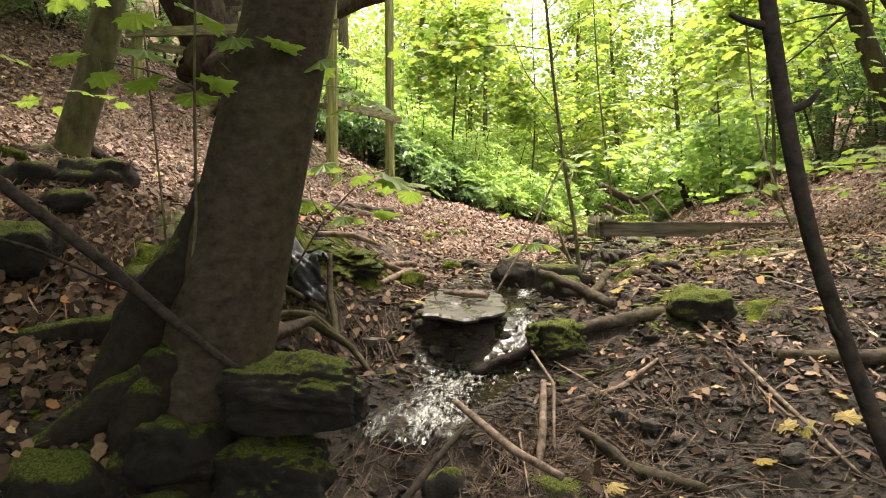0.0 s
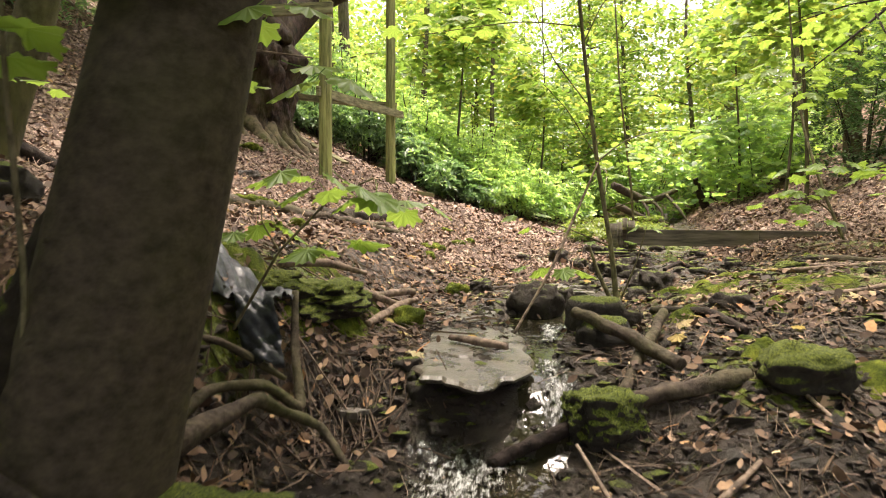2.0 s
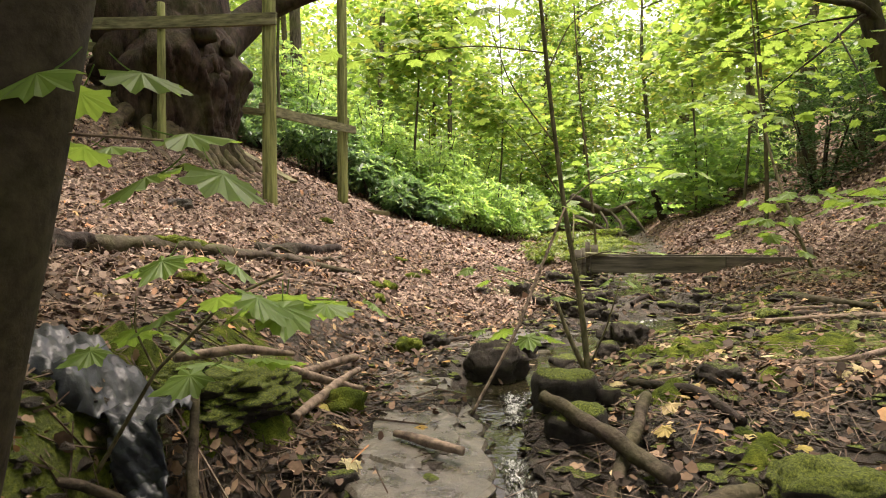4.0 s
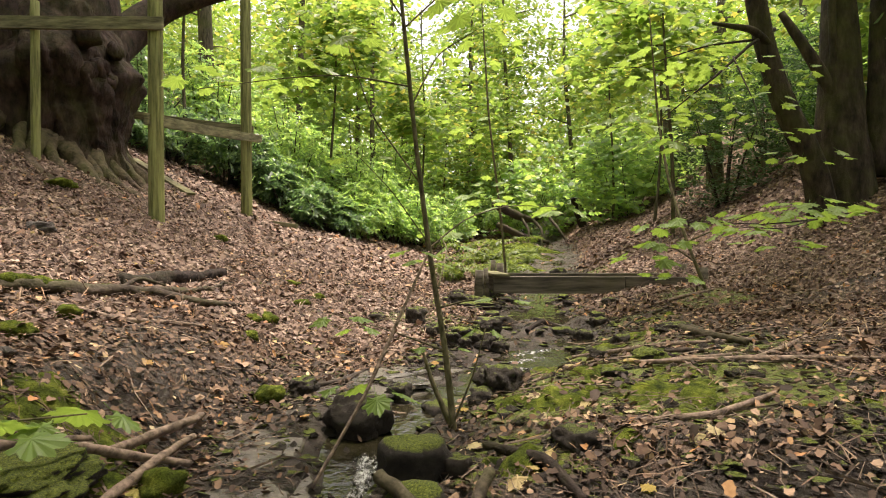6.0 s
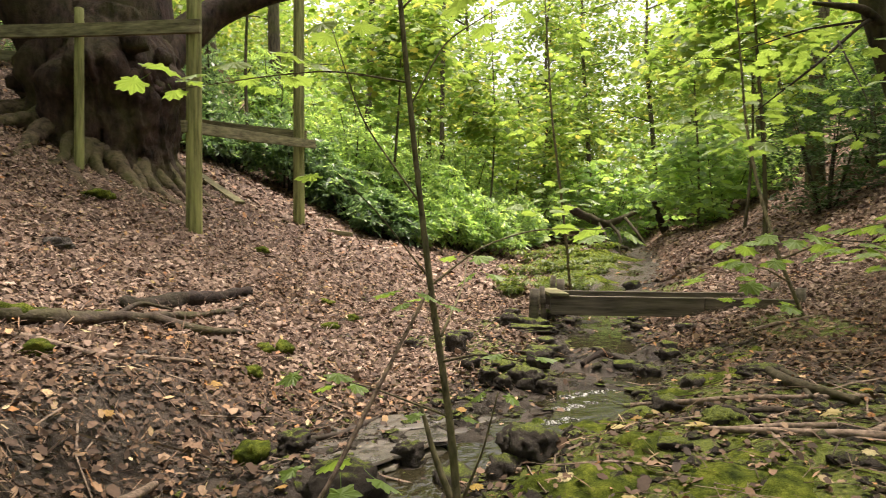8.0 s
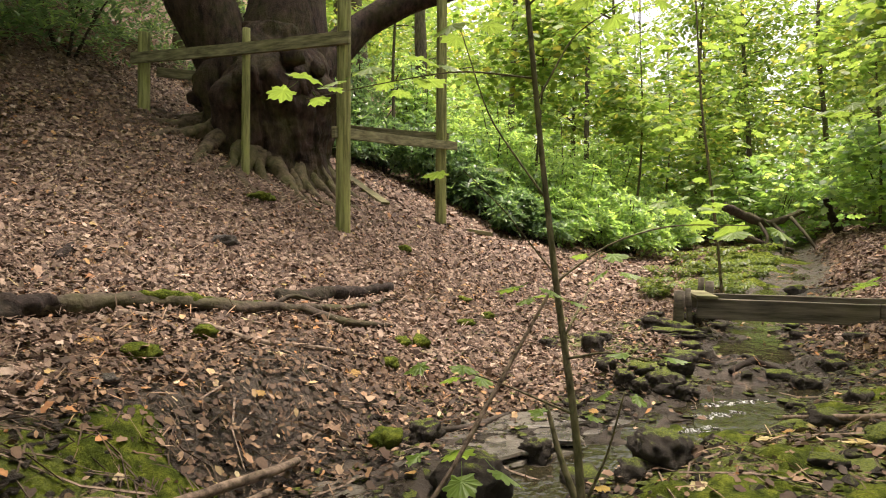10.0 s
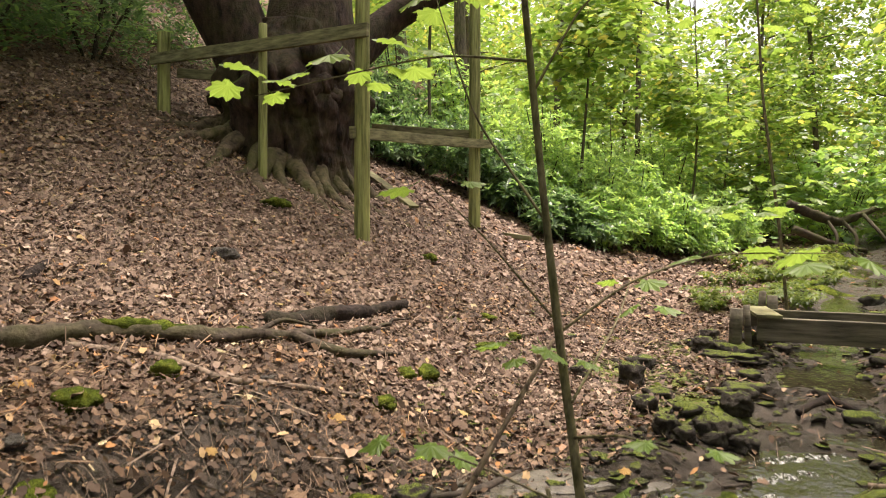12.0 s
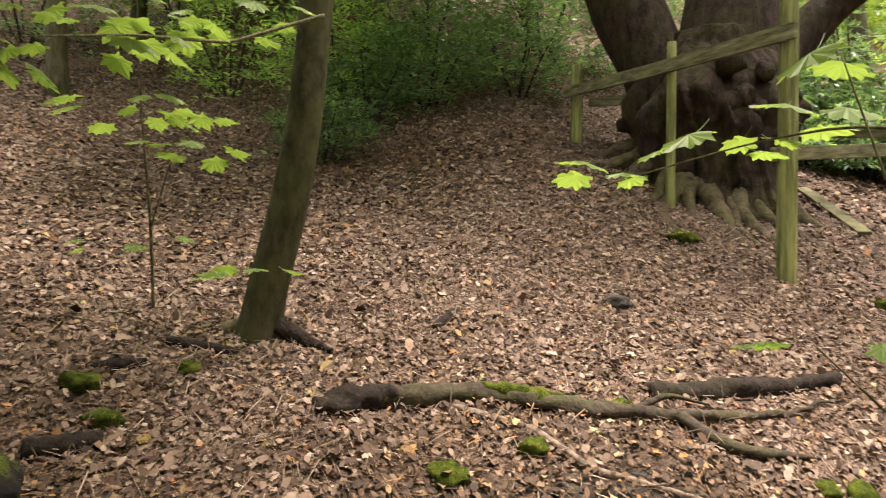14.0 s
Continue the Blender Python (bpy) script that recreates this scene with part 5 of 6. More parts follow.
shade_crowns(near, [((0.2, 3.5, 8), (4.0, 4.0, 1.6), 230), ((-2.5, 1.5, 5.5), (2.8, 2.8, 1.4), 520), ((2.5, 0.0, 6.5), (3, 2.8, 1.4), 420), ((-0.6, 1.2, 4.6), (2.4, 2.2, 0.8), 420), ((1.8, 2.2, 5.0), (2.2, 2.2, 0.8), 150), ((-1.8, 2.2, 4.2), (1.5, 1.1, 0.7), 260), ((-1.1, 3.7, 5.0), (1.3, 0.8, 0.6), 280)], 1)
shade_crowns(slim, [((-2.2 + 2.54, 0, 6.5), (2.6, 2.6, 1.5), 90)], 2)
shade_crowns(old, [((-2.0, -0.5, 7.5), (4.0, 3.5, 2.2), 200), ((0.0, 0.5, 8.5), (3.0, 3, 2), 140), ((1.6, -0.2, 7.0), (2.8, 2.6, 1.2), 90), ((-3.2, -5.0, 5.5), (2.2, 1.8, 0.8), 330), ((-1.8, -2.6, 6.0), (2.0, 1.5, 0.8), 200), ((-5.5, -3.5, 6.0), (3.2, 2.8, 1.0), 330), ((-4.4, -0.8, 6.0), (2.8, 2.4, 1.2), 200), ((-9.0, -5.0, 6.0), (3.2, 3.0, 1.2), 420)], 3)
shade_crowns(bank_right, [((2.0, 2.6, 7), (2.6, 2.6, 1.6), 200), ((2.1, -0.4, 5.5), (2.2, 2.2, 1.5), 140), ((-1.3, -2.6, 5.2), (2.6, 3.0, 0.9), 200), ((2.0, -4.4, 5.0), (2.6, 2.6, 0.9), 220), ((2.6, 1.2, 3.4), (1.8, 1.6, 1.2), 160)], 4)


# ---- shrubs ----
def shrub(x, y, wide, deep, hgt, n, seed, mat, label, size=0.13, per=8, spread=0.1, name="laurel_bush"):
    rng = np.random.default_rng(seed)
    z = ground(x, y)
    t = thing(name, label, "shrub", None, "shrubs")
    C = blob(rng, n, (x, y, z + hgt * 0.42), (wide, deep, hgt * 0.6), 0.45)
    C = C[C[:, 2] > height(C[:, 0], C[:, 1], False) + 0.03]
    P, yaw, pitch, roll = sprays(rng, C, per, spread, -0.4)
    pitch = np.abs(pitch) - 0.05
    part("foliage", leaf_cloud("foliage", P, size * rng.uniform(0.7, 1.2, len(P)), yaw, pitch, roll, LANCE, M[mat]), t)
    for k in range(5):
        a = 2 * math.pi * k / 5 + seed
        tip = (x + 0.6 * wide * math.cos(a), y + 0.6 * deep * math.sin(a), z + hgt * 0.75)
        limb("stem", [(x + 0.1 * math.cos(a), y + 0.1 * math.sin(a), z - 0.1), (x + 0.3 * wide * math.cos(a), y + 0.3 * deep * math.sin(a), z + 0.35 * hgt), tip], [0.03, 0.022, 0.008], M["dark_stick"], t, sides=5, n=8, seed=k)


def rhododendron(x, y, wide, hgt, shoots, seed, label, mat):
    """A mound of leafy shoots, each ending in a whorl of long leaves."""
    rng = np.random.default_rng(seed)
    z = ground(x, y)
    t = thing("rhododendron_bush", label, "shrub", None, "shrubs")
    heads, ways = [], []
    for k in range(11):
        a, q = rng.uniform(0, 2 * math.pi), math.sqrt(rng.uniform(0, 1)) * wide * 0.75
        cx, cy = x + q * math.cos(a), y + q * math.sin(a)
        top = ground(cx, cy) + hgt * rng.uniform(0.45, 1.0) * (1 - 0.45 * (q / wide) ** 2)
        r = wide * rng.uniform(0.3, 0.5)
        foot = ground(cx, cy)
        limb("stem", [(x + 0.1 * math.cos(a), y + 0.1 * math.sin(a), z - 0.1), ((x + cx) / 2, (y + cy) / 2, z + 0.4 * (top - z)), (cx, cy, top - 0.15)], [0.03, 0.022, 0.008], M["dark_stick"], t, sides=5, n=8, seed=k)
        d = rng.normal(size=(shoots // 11, 3))
        d[:, 2] = np.abs(d[:, 2]) - 0.45
        d /= np.linalg.norm(d, axis=1)[:, None]
        depth = rng.uniform(0.72, 1.08, len(d))[:, None]
        p = np.array([cx, cy, (top + foot) / 2]) + d * depth * np.array([r, r, (top - foot) / 2])
        heads.append(p)
        ways.append(d)
    C, D = np.concatenate(heads), np.concatenate(ways)
    ok = C[:, 2] > height(C[:, 0], C[:, 1], False) + 0.06
    C, D = C[ok], D[ok]
    D = D + np.array([0, 0, 0.7])
    D /= np.linalg.norm(D, axis=1)[:, None]
    per = 9
    n = len(C) * per
    lean = np.repeat(D, per, 0)
    a = np.tile(np.arange(per) * 2 * math.pi / per, len(C)) + rng.normal(0, 0.25, n)
    yaw = a - math.pi / 2
    # a leaf on the outer side of a tilted shoot hangs lower
    tip = np.stack([np.cos(a), np.sin(a)], -1)
    pitch = 0.42 - 1.0 * (tip * lean[:, :2]).sum(1) + rng.normal(0, 0.22, n)
    P = np.repeat(C, per, 0) + 0.015 * np.stack([tip[:, 0], tip[:, 1], np.zeros(n)], -1)
    leaves = leaf_cloud("foliage", P, np.repeat(rng.uniform(0.7, 1.15, len(C)), per) * rng.uniform(0.12, 0.17, n), yaw, pitch, rng.normal(0, 0.2, n), LANCE, M[mat])
    part("foliage", leaves, t)


# last value 1: a paler leaf colour stands in for sunlight on the bush
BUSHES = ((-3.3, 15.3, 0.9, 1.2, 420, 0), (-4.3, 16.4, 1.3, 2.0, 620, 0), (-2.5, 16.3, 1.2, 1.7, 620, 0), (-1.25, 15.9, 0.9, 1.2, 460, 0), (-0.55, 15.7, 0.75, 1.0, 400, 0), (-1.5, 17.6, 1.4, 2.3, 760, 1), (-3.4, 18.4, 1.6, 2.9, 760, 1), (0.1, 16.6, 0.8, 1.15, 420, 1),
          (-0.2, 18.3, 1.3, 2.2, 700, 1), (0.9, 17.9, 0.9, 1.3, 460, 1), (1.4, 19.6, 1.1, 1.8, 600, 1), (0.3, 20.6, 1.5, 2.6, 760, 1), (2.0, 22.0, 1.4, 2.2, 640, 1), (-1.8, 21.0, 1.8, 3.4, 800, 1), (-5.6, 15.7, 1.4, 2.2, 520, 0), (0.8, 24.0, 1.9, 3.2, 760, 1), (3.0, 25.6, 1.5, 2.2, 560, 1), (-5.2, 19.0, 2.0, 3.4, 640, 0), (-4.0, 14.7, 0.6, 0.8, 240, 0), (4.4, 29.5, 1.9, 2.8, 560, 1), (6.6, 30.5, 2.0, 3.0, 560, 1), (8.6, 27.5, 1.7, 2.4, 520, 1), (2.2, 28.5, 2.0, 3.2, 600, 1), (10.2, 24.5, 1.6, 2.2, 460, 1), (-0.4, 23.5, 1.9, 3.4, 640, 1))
for k, (x, y, w, h, n, sunlit_colour) in enumerate(BUSHES):
    rhododendron(x, y, w, h, n, 500 + k, "rhododendron bush with sunlight put into its bright green leaf whorls" if sunlit_colour else "dense dark green rhododendron bush below the slope", "laurel" if sunlit_colour else "rhododendron")
for k, (x, y, w, d, h, n) in enumerate(((7.4, 15.0, 1.1, 0.9, 2.3, 420), (8.8, 14.2, 1.3, 1.0, 2.4, 420), (9.6, 17.2, 1.8, 1.4, 2.8, 520), (10.6, 15.4, 1.8, 1.4, 2.8, 420), (12.5, 12.0, 1.8, 1.6, 2.6, 300))):
    shrub(x, y, w, d, h, n, 540 + k, "holly", "dark evergreen bush on the far bank", 0.13, 8, 0.13, "holly_bush")
# the bushes at (-3, 1), (-1.6, -0.4), (-4.6, 2) are unseen, added for shade
for k, (x, y, w, d, h, n) in enumerate(((-7.4, 9.9, 1.4, 1.0, 1.4, 420), (-8.8, 9.0, 1.3, 1.2, 1.7, 420), (-9.4, 11.2, 2.2, 1.4, 2.8, 700), (-8.6, 13.4, 2.2, 1.4, 3.2, 700), (-6.6, 14.6, 1.8, 1.2, 2.6, 560), (-11.6, 9.8, 2.4, 1.6, 3.2, 700), (-12.5, 12.6, 2.4, 1.8, 3.6, 600), (-10.5, 7.6, 1.4, 1.0, 1.6, 320), (-7.2, 8.0, 0.9, 0.7, 0.9, 200), (-14.5, 7.5, 2.6, 2.0, 3.4, 560),
                                                (-13.5, 4.5, 2.2, 1.8, 2.6, 420), (-16, 10.5, 2.6, 2, 3.6, 500), (-3.0, 1.0, 1.5, 1.3, 2.6, 420), (-1.6, -0.4, 1.4, 1.2, 2.6, 420), (-4.6, 2.0, 1.2, 1.0, 2.2, 320), (-7.1, 11.5, 1.3, 1.0, 1.5, 380), (-7.7, 9.0, 1.2, 0.9, 1.3, 340))):
    shrub(x, y, w, d, h, n, 560 + k, "laurel" if k in (1, 7, 9, 11) else "rhododendron", "dark green understorey bush; those near the path's start add unseen shade", 0.13, 8, 0.14, "understorey_bush")
# the last eight trees stand unseen, added to close the wood and shade the foreground
for k, (x, y, h) in enumerate(((-9.5, 13.8, 10), (-12, 10, 11), (-13.5, 6.5, 11), (-8.5, 16, 11), (-15, 13, 12), (-17, 9, 12), (-11, 5.0, 10), (-15.5, 3.5, 11), (-20, 6, 12), (-19, 12, 12), (-7, -3, 11), (-2.5, -4, 11), (3, -4.5, 11), (8, -2, 11), (10, 4, 11), (-5.5, 0.5, 9), (6.5, 2.5, 9), (12.5, 8.5, 11))):
    wood_tree(x, y, h, 0.14, 0.3, 3.4, 230, 700 + k, "hillside_tree", "dark woodland tree; the unseen ones behind the path add shade", size=0.22, per=9, spread=0.5, mat="laurel" if k % 2 else "sycamore", limbs=7)

for k, (x, y, w, d, h, n) in enumerate(((2.4, 23.6, 1.0, 0.8, 1.1, 160), (8.4, 23, 2.0, 1.6, 2.6, 340), (5.9, 27, 2.4, 1.8, 3.0, 360), (11.5, 18.5, 2.0, 1.6, 2.6, 300), (1.0, 28, 2.4, 2.0, 3.2, 360), (-3, 25, 2.4, 2.0, 3.4, 360), (10.0, 28, 2.6, 2.0, 3.4, 340))):
    rng = np.random.default_rng(620 + k)
    t = thing("sycamore_thicket", "low thicket of bright green sycamore leaves", "shrub", None, "thickets")
    z = ground(x, y)
    for j in range(4):
        a = 1.6 * j + k
        limb("stem", [(x + 0.15 * math.cos(a), y + 0.15 * math.sin(a), z - 0.1), (x + 0.4 * w * math.cos(a), y + 0.4 * d * math.sin(a), z + 0.5 * h), (x + 0.6 * w * math.cos(a), y + 0.6 * d * math.sin(a), z + h)], [0.02, 0.015, 0.006], M["dark_stick"], t, sides=5, n=8, seed=j)
    crown(rng, t, [((x, y, z + 0.5 * h), (w, d, 0.62 * h), n)], 7, 0.3, 0.19, MAPLE, "laurel")

# the wood beyond, too far to tell its trees apart
rng = np.random.default_rng(640)
C = np.stack([rng.uniform(-26, 40, 10000), rng.uniform(38, 62, 10000), np.zeros(10000)], -1)
C[:, 2] = height(C[:, 0], C[:, 1], False) + 11 * rng.uniform(0, 1, 10000) ** 1.2 * (0.55 + 0.45 * np.sin(0.9 * C[:, 0] + 0.5 * C[:, 1]) ** 2)
P, yaw, pitch, roll = sprays(rng, C, 8, 0.9)
tagged(new("far_woods", leaf_cloud("far_woods", P, 0.42 * rng.uniform(0.6, 1.2, len(P)), yaw, pitch, roll, OVAL, M["sycamore"])), "pale green leafy wood far up the valley", "woods", kind="stuff")

# ferns and low green by the bend
def fern(x, y, reach, seed):
    rng = np.random.default_rng(seed)
    P, yaw, pitch, size = [], [], [], []
    z = ground(x, y)
    for k in range(9):
        a = 2 * math.pi * k / 9 + rng.uniform(-0.3, 0.3)
        for q in np.linspace(0.15, 1, 14):
            c = np.array([x + reach * q * math.cos(a), y + reach * q * math.sin(a), z + reach * (1.9 * q - 1.65 * q * q)])
            for side in (-1, 1):
                P.append(c)
                yaw.append(a - math.pi / 2 + side * 1.1)
                pitch.append(rng.uniform(-0.7, 0.4))
                size.append(reach * 0.42 * (1.05 - q))
    me = leaf_cloud("fronds", np.array(P), np.array(size), np.array(yaw), np.array(pitch), np.zeros(len(P)), LANCE, M["fern"])
    t = thing("fern", "low bright green fern growing beside the stream", "fern", None, "ferns")
    part("fronds", me, t)


rng = np.random.default_rng(811)
FERNS = [(float(stream_x(y) - stream_w(y) - rng.uniform(0.0, 1.3)), float(y), float(rng.uniform(0.22, 0.42))) for y in rng.uniform(12.3, 21, 34)]
for k, (x, y, r) in enumerate(FERNS):
    fern(x, y, r, 830 + k)
for k, (x, y, r) in enumerate(((2.9, 16.3, 0.55), (3.4, 17.5, 0.5), (2.6, 18.3, 0.6), (4.4, 19.2, 0.5), (3.5, 20.3, 0.6), (2.0, 14.9, 0.45), (4.9, 22.0, 0.6), (2.9, 13.4, 0.35), (3.6, 15.8, 0.4), (3.9, 21.5, 0.6), (2.3, 12.6, 0.3))):
    fern(x, y, r, 800 + k)

# ---- saplings and sprays close to the path ----
def broad_leaf():
    """A sycamore leaf with toothed lobes, folded a little along its veins."""
    out = []
    for i, (x, y) in enumerate(HALF + [(0.0, 1.0)]):
        if i:
            x0, y0 = (HALF + [(0.0, 1.0)])[i - 1]
            for q in (0.33, 0.66):
                w = 0.018 if q < 0.5 else -0.012
                out.append((x0 + (x - x0) * q + w, y0 + (y - y0) * q + w))
        out.append((x, y))
    ring = [(x, y) for x, y in out] + [(-x, y) for x, y in out[-2::-1]]
    v = [(0, 0.22, 0.03)] + [(x, y, -0.2 * abs(x) - 0.1 * max(0, y - 0.3) + 0.03 * math.sin(14 * math.atan2(y - 0.2, x))) for x, y in ring]
    n = len(ring)
    f = [(0, 1 + i, 1 + (i + 1) % n) for i in range(n)]
    s, g = tube([(0, 0, 0), (0, -0.2, 0.03), (0, -0.42, 0.12)], [0.012, 0.01, 0.01], 4, 5, 0)
    v2, f2 = joined([(np.array(v), f), (s, g)])
    return mesh_of("leaf", v2, f2, M["sycamore"], False)


LEAF = broad_leaf()
leaf_count = 0


def add_leaf(parent, place, yaw, size, pitch=-18, roll=0):
    global leaf_count
    leaf_count += 1
    ob = part("leaf", LEAF, parent)
    ob.matrix_local = pose(*place, pitch, roll, yaw) @ Matrix.Diagonal((size, size, size, 1))
    return ob


def sapling(label, stems, sets, mat="young_bark", name="sapling"):
    """Stems as (points, radii); leaf sets as (place, how far they spread, number, size)."""
    t = thing(name, label, "sapling")
    for k, (pts, rr) in enumerate(stems):
        limb("stem" if k == 0 else "twig", pts, rr, M[mat], t, sides=8 if k == 0 else 5, n=40 if k == 0 else 14, knots=0.05, seed=k)
    for k, (c, spread, n, size) in enumerate(sets):
        r = random.Random(17 * k + len(label))
        for i in range(n):
            a = 2 * math.pi * i / n + r.uniform(-0.4, 0.4)
            q = spread * r.uniform(0.7, 1.3)
            add_leaf(t, (c[0] + q * math.cos(a), c[1] + q * math.sin(a), c[2] + r.uniform(-0.25, 0.15) * spread), math.degrees(a) - 90 + r.uniform(-25, 25), size * r.uniform(0.7, 1.15), r.uniform(-35, 0), r.uniform(-20, 20))
    return t


stream_sapling = sapling("thin young sycamore rising from the stream edge with sparse leaves",
        [([(1.27, 6.08, 0.25), (1.23, 6.1, 0.7), (1.15, 6.14, 1.21), (1.08, 6.16, 1.8), (1.01, 6.15, 2.53), (0.95, 6.15, 3.4), (0.9, 6.2, 4.4)], [0.018, 0.015, 0.0125, 0.011, 0.009, 0.007, 0.004]),
         ([(1.27, 6.08, 0.3), (1.16, 6.15, 0.55), (1.1, 6.2, 0.75)], [0.02, 0.014, 0.008]),
         ([(1.14, 6.14, 1.25), (1.35, 6.3, 1.42), (1.6, 6.45, 1.5), (1.95, 6.6, 1.5)], [0.005, 0.004, 0.003, 0.002]),
         ([(1.13, 6.14, 1.3), (0.95, 6.0, 1.55), (0.8, 5.95, 1.7)], [0.004, 0.003, 0.002]),
         ([(1.05, 6.15, 2.1), (0.7, 6.3, 2.2), (0.35, 6.4, 2.2), (-0.05, 6.25, 2.1)], [0.005, 0.004, 0.003, 0.002]),
         ([(1.02, 6.15, 2.45), (0.8, 6.1, 2.75), (0.55, 6.0, 3.0)], [0.005, 0.004, 0.002]),
         ([(1.02, 6.15, 2.4), (1.25, 6.1, 2.6), (1.5, 6.0, 2.65)], [0.005, 0.004, 0.002]),
         ([(1.2, 6.1, 0.95), (1.35, 6.0, 1.0), (1.5, 5.95, 0.98)], [0.006, 0.004, 0.003]),
         ([(1.19, 6.12, 1.05), (1.28, 6.6, 1.25), (1.27, 7.3, 1.36)], [0.005, 0.004, 0.002]), ([(1.24, 6.1, 0.72), (0.95, 6.05, 0.84), (0.7, 6.0, 0.92)], [0.006, 0.004, 0.002]), ([(1.26, 6.08, 0.35), (1.36, 6.05, 0.6), (1.42, 6.0, 0.85)], [0.008, 0.005, 0.003]),
         ([(1.06, 6.15, 2.0), (1.2, 6.25, 2.3), (1.42, 6.3, 2.45)], [0.005, 0.004, 0.002]), ([(1.1, 6.16, 1.6), (0.85, 6.2, 1.95), (0.72, 6.2, 2.35)], [0.005, 0.004, 0.002])],
        [((-0.02, 6.2, 2.14), 0.13, 4, 0.14), ((0.25, 6.42, 2.24), 0.15, 4, 0.14), ((0.42, 6.55, 2.28), 0.15, 4, 0.14), ((1.95, 6.62, 1.5), 0.12, 3, 0.14), ((1.62, 6.5, 1.5), 0.1, 2, 0.12), ((0.8, 5.95, 1.7), 0.08, 2, 0.1), ((1.5, 5.95, 1.0), 0.07, 2, 0.11),
         ((0.55, 6.0, 3.0), 0.25, 6, 0.17), ((1.5, 6.0, 2.7), 0.25, 7, 0.17), ((1.35, 5.85, 2.45), 0.15, 4, 0.15), ((0.9, 6.2, 3.5), 0.4, 10, 0.17), ((0.9, 6.2, 4.3), 0.5, 14, 0.17), ((1.12, 6.1, 1.2), 0.1, 3, 0.1), ((0.85, 5.75, 0.62), 0.14, 4, 0.13), ((1.2, 6.0, 0.75), 0.1, 2, 0.09),
         ((1.27, 7.3, 1.36), 0.06, 2, 0.13), ((1.36, 7.05, 1.27), 0.05, 2, 0.12), ((1.07, 6.0, 1.24), 0.06, 2, 0.11), ((0.7, 6.0, 0.92), 0.06, 2, 0.12), ((0.76, 6.12, 0.85), 0.05, 2, 0.12), ((1.42, 6.3, 2.45), 0.12, 4, 0.13), ((0.72, 6.2, 2.35), 0.1, 3, 0.13), ((1.42, 6.0, 0.85), 0.05, 2, 0.09)])
stream_sapling.location = (-0.02, -0.17, 0)
stick([(0.6, 5.32, 0.26), (0.82, 5.5, 0.62), (1.12, 5.9, 1.24)], [0.008, 0.0085, 0.006], "stick", "thin pale stick leaning against a sapling", name="leaning_stick", seed=50)
sapling("dark bare sapling stem with stubs close to the path", [([(1.5, 2.0, -0.45), (1.36, 1.98, 0.0), (1.23, 1.97, 0.25), (1.16, 1.96, 0.44), (1.1, 1.96, 0.62), (1.07, 1.95, 0.79), (1.04, 1.95, 0.96), (1.0, 1.95, 1.6), (0.98, 2.0, 2.6)], [0.015, 0.0145, 0.014, 0.0135, 0.013, 0.0125, 0.012, 0.011, 0.007]),
         ([(1.05, 1.95, 0.92), (1.0, 1.94, 0.93), (0.985, 1.94, 0.94)], [0.008, 0.006, 0.004]), ([(1.16, 1.96, 0.44), (1.14, 1.95, 0.455), (1.13, 1.945, 0.48)], [0.009, 0.006, 0.003]), ([(1.07, 1.95, 0.79), (1.1, 1.94, 0.8), (1.115, 1.935, 0.82)], [0.008, 0.006, 0.003])], [((0.98, 2.0, 2.5), 0.4, 10, 0.16)], "dark_stick")
# shoots beside the leaning trunk
sapling("thin dark shoot with broad leaves beside the trunk", [([(-0.5, 3.15, 0.25), (-0.4, 3.05, 0.65), (-0.34, 2.92, 1.1), (-0.3, 2.85, 1.5), (-0.3, 2.8, 2.0)], [0.006, 0.006, 0.005, 0.004, 0.003]), ([(-0.55, 3.2, 0.25), (-0.5, 3.0, 0.8), (-0.5, 2.9, 1.3)], [0.005, 0.004, 0.003]),
         ([(-0.34, 2.92, 1.1), (-0.45, 2.85, 1.14), (-0.58, 2.8, 1.16)], [0.004, 0.003, 0.002])], [((-0.33, 2.86, 1.1), 0.07, 3, 0.13), ((-0.56, 2.82, 1.17), 0.1, 3, 0.14), ((-0.55, 2.95, 1.4), 0.14, 3, 0.15), ((-0.2, 2.8, 1.55), 0.16, 3, 0.13)])
sapling("pale climbing shoot with broad leaves against the trunk", [([(-0.62, 3.3, 0.45), (-0.45, 3.3, 0.85), (-0.27, 3.22, 1.15), (-0.15, 3.25, 1.4), (-0.1, 3.3, 1.7)], [0.005, 0.005, 0.004, 0.003, 0.002]), ([(-0.27, 3.22, 1.15), (-0.08, 3.3, 1.2), (0.08, 3.4, 1.2)], [0.003, 0.003, 0.002]), ([(-0.27, 3.22, 1.15), (-0.35, 3.1, 1.25)], [0.003, 0.002])],
        [((-0.22, 3.1, 1.3), 0.06, 3, 0.13), ((0.02, 3.3, 1.27), 0.07, 3, 0.12), ((0.1, 3.45, 1.15), 0.05, 2, 0.12), ((-0.12, 3.3, 1.5), 0.06, 2, 0.09)], "stick")
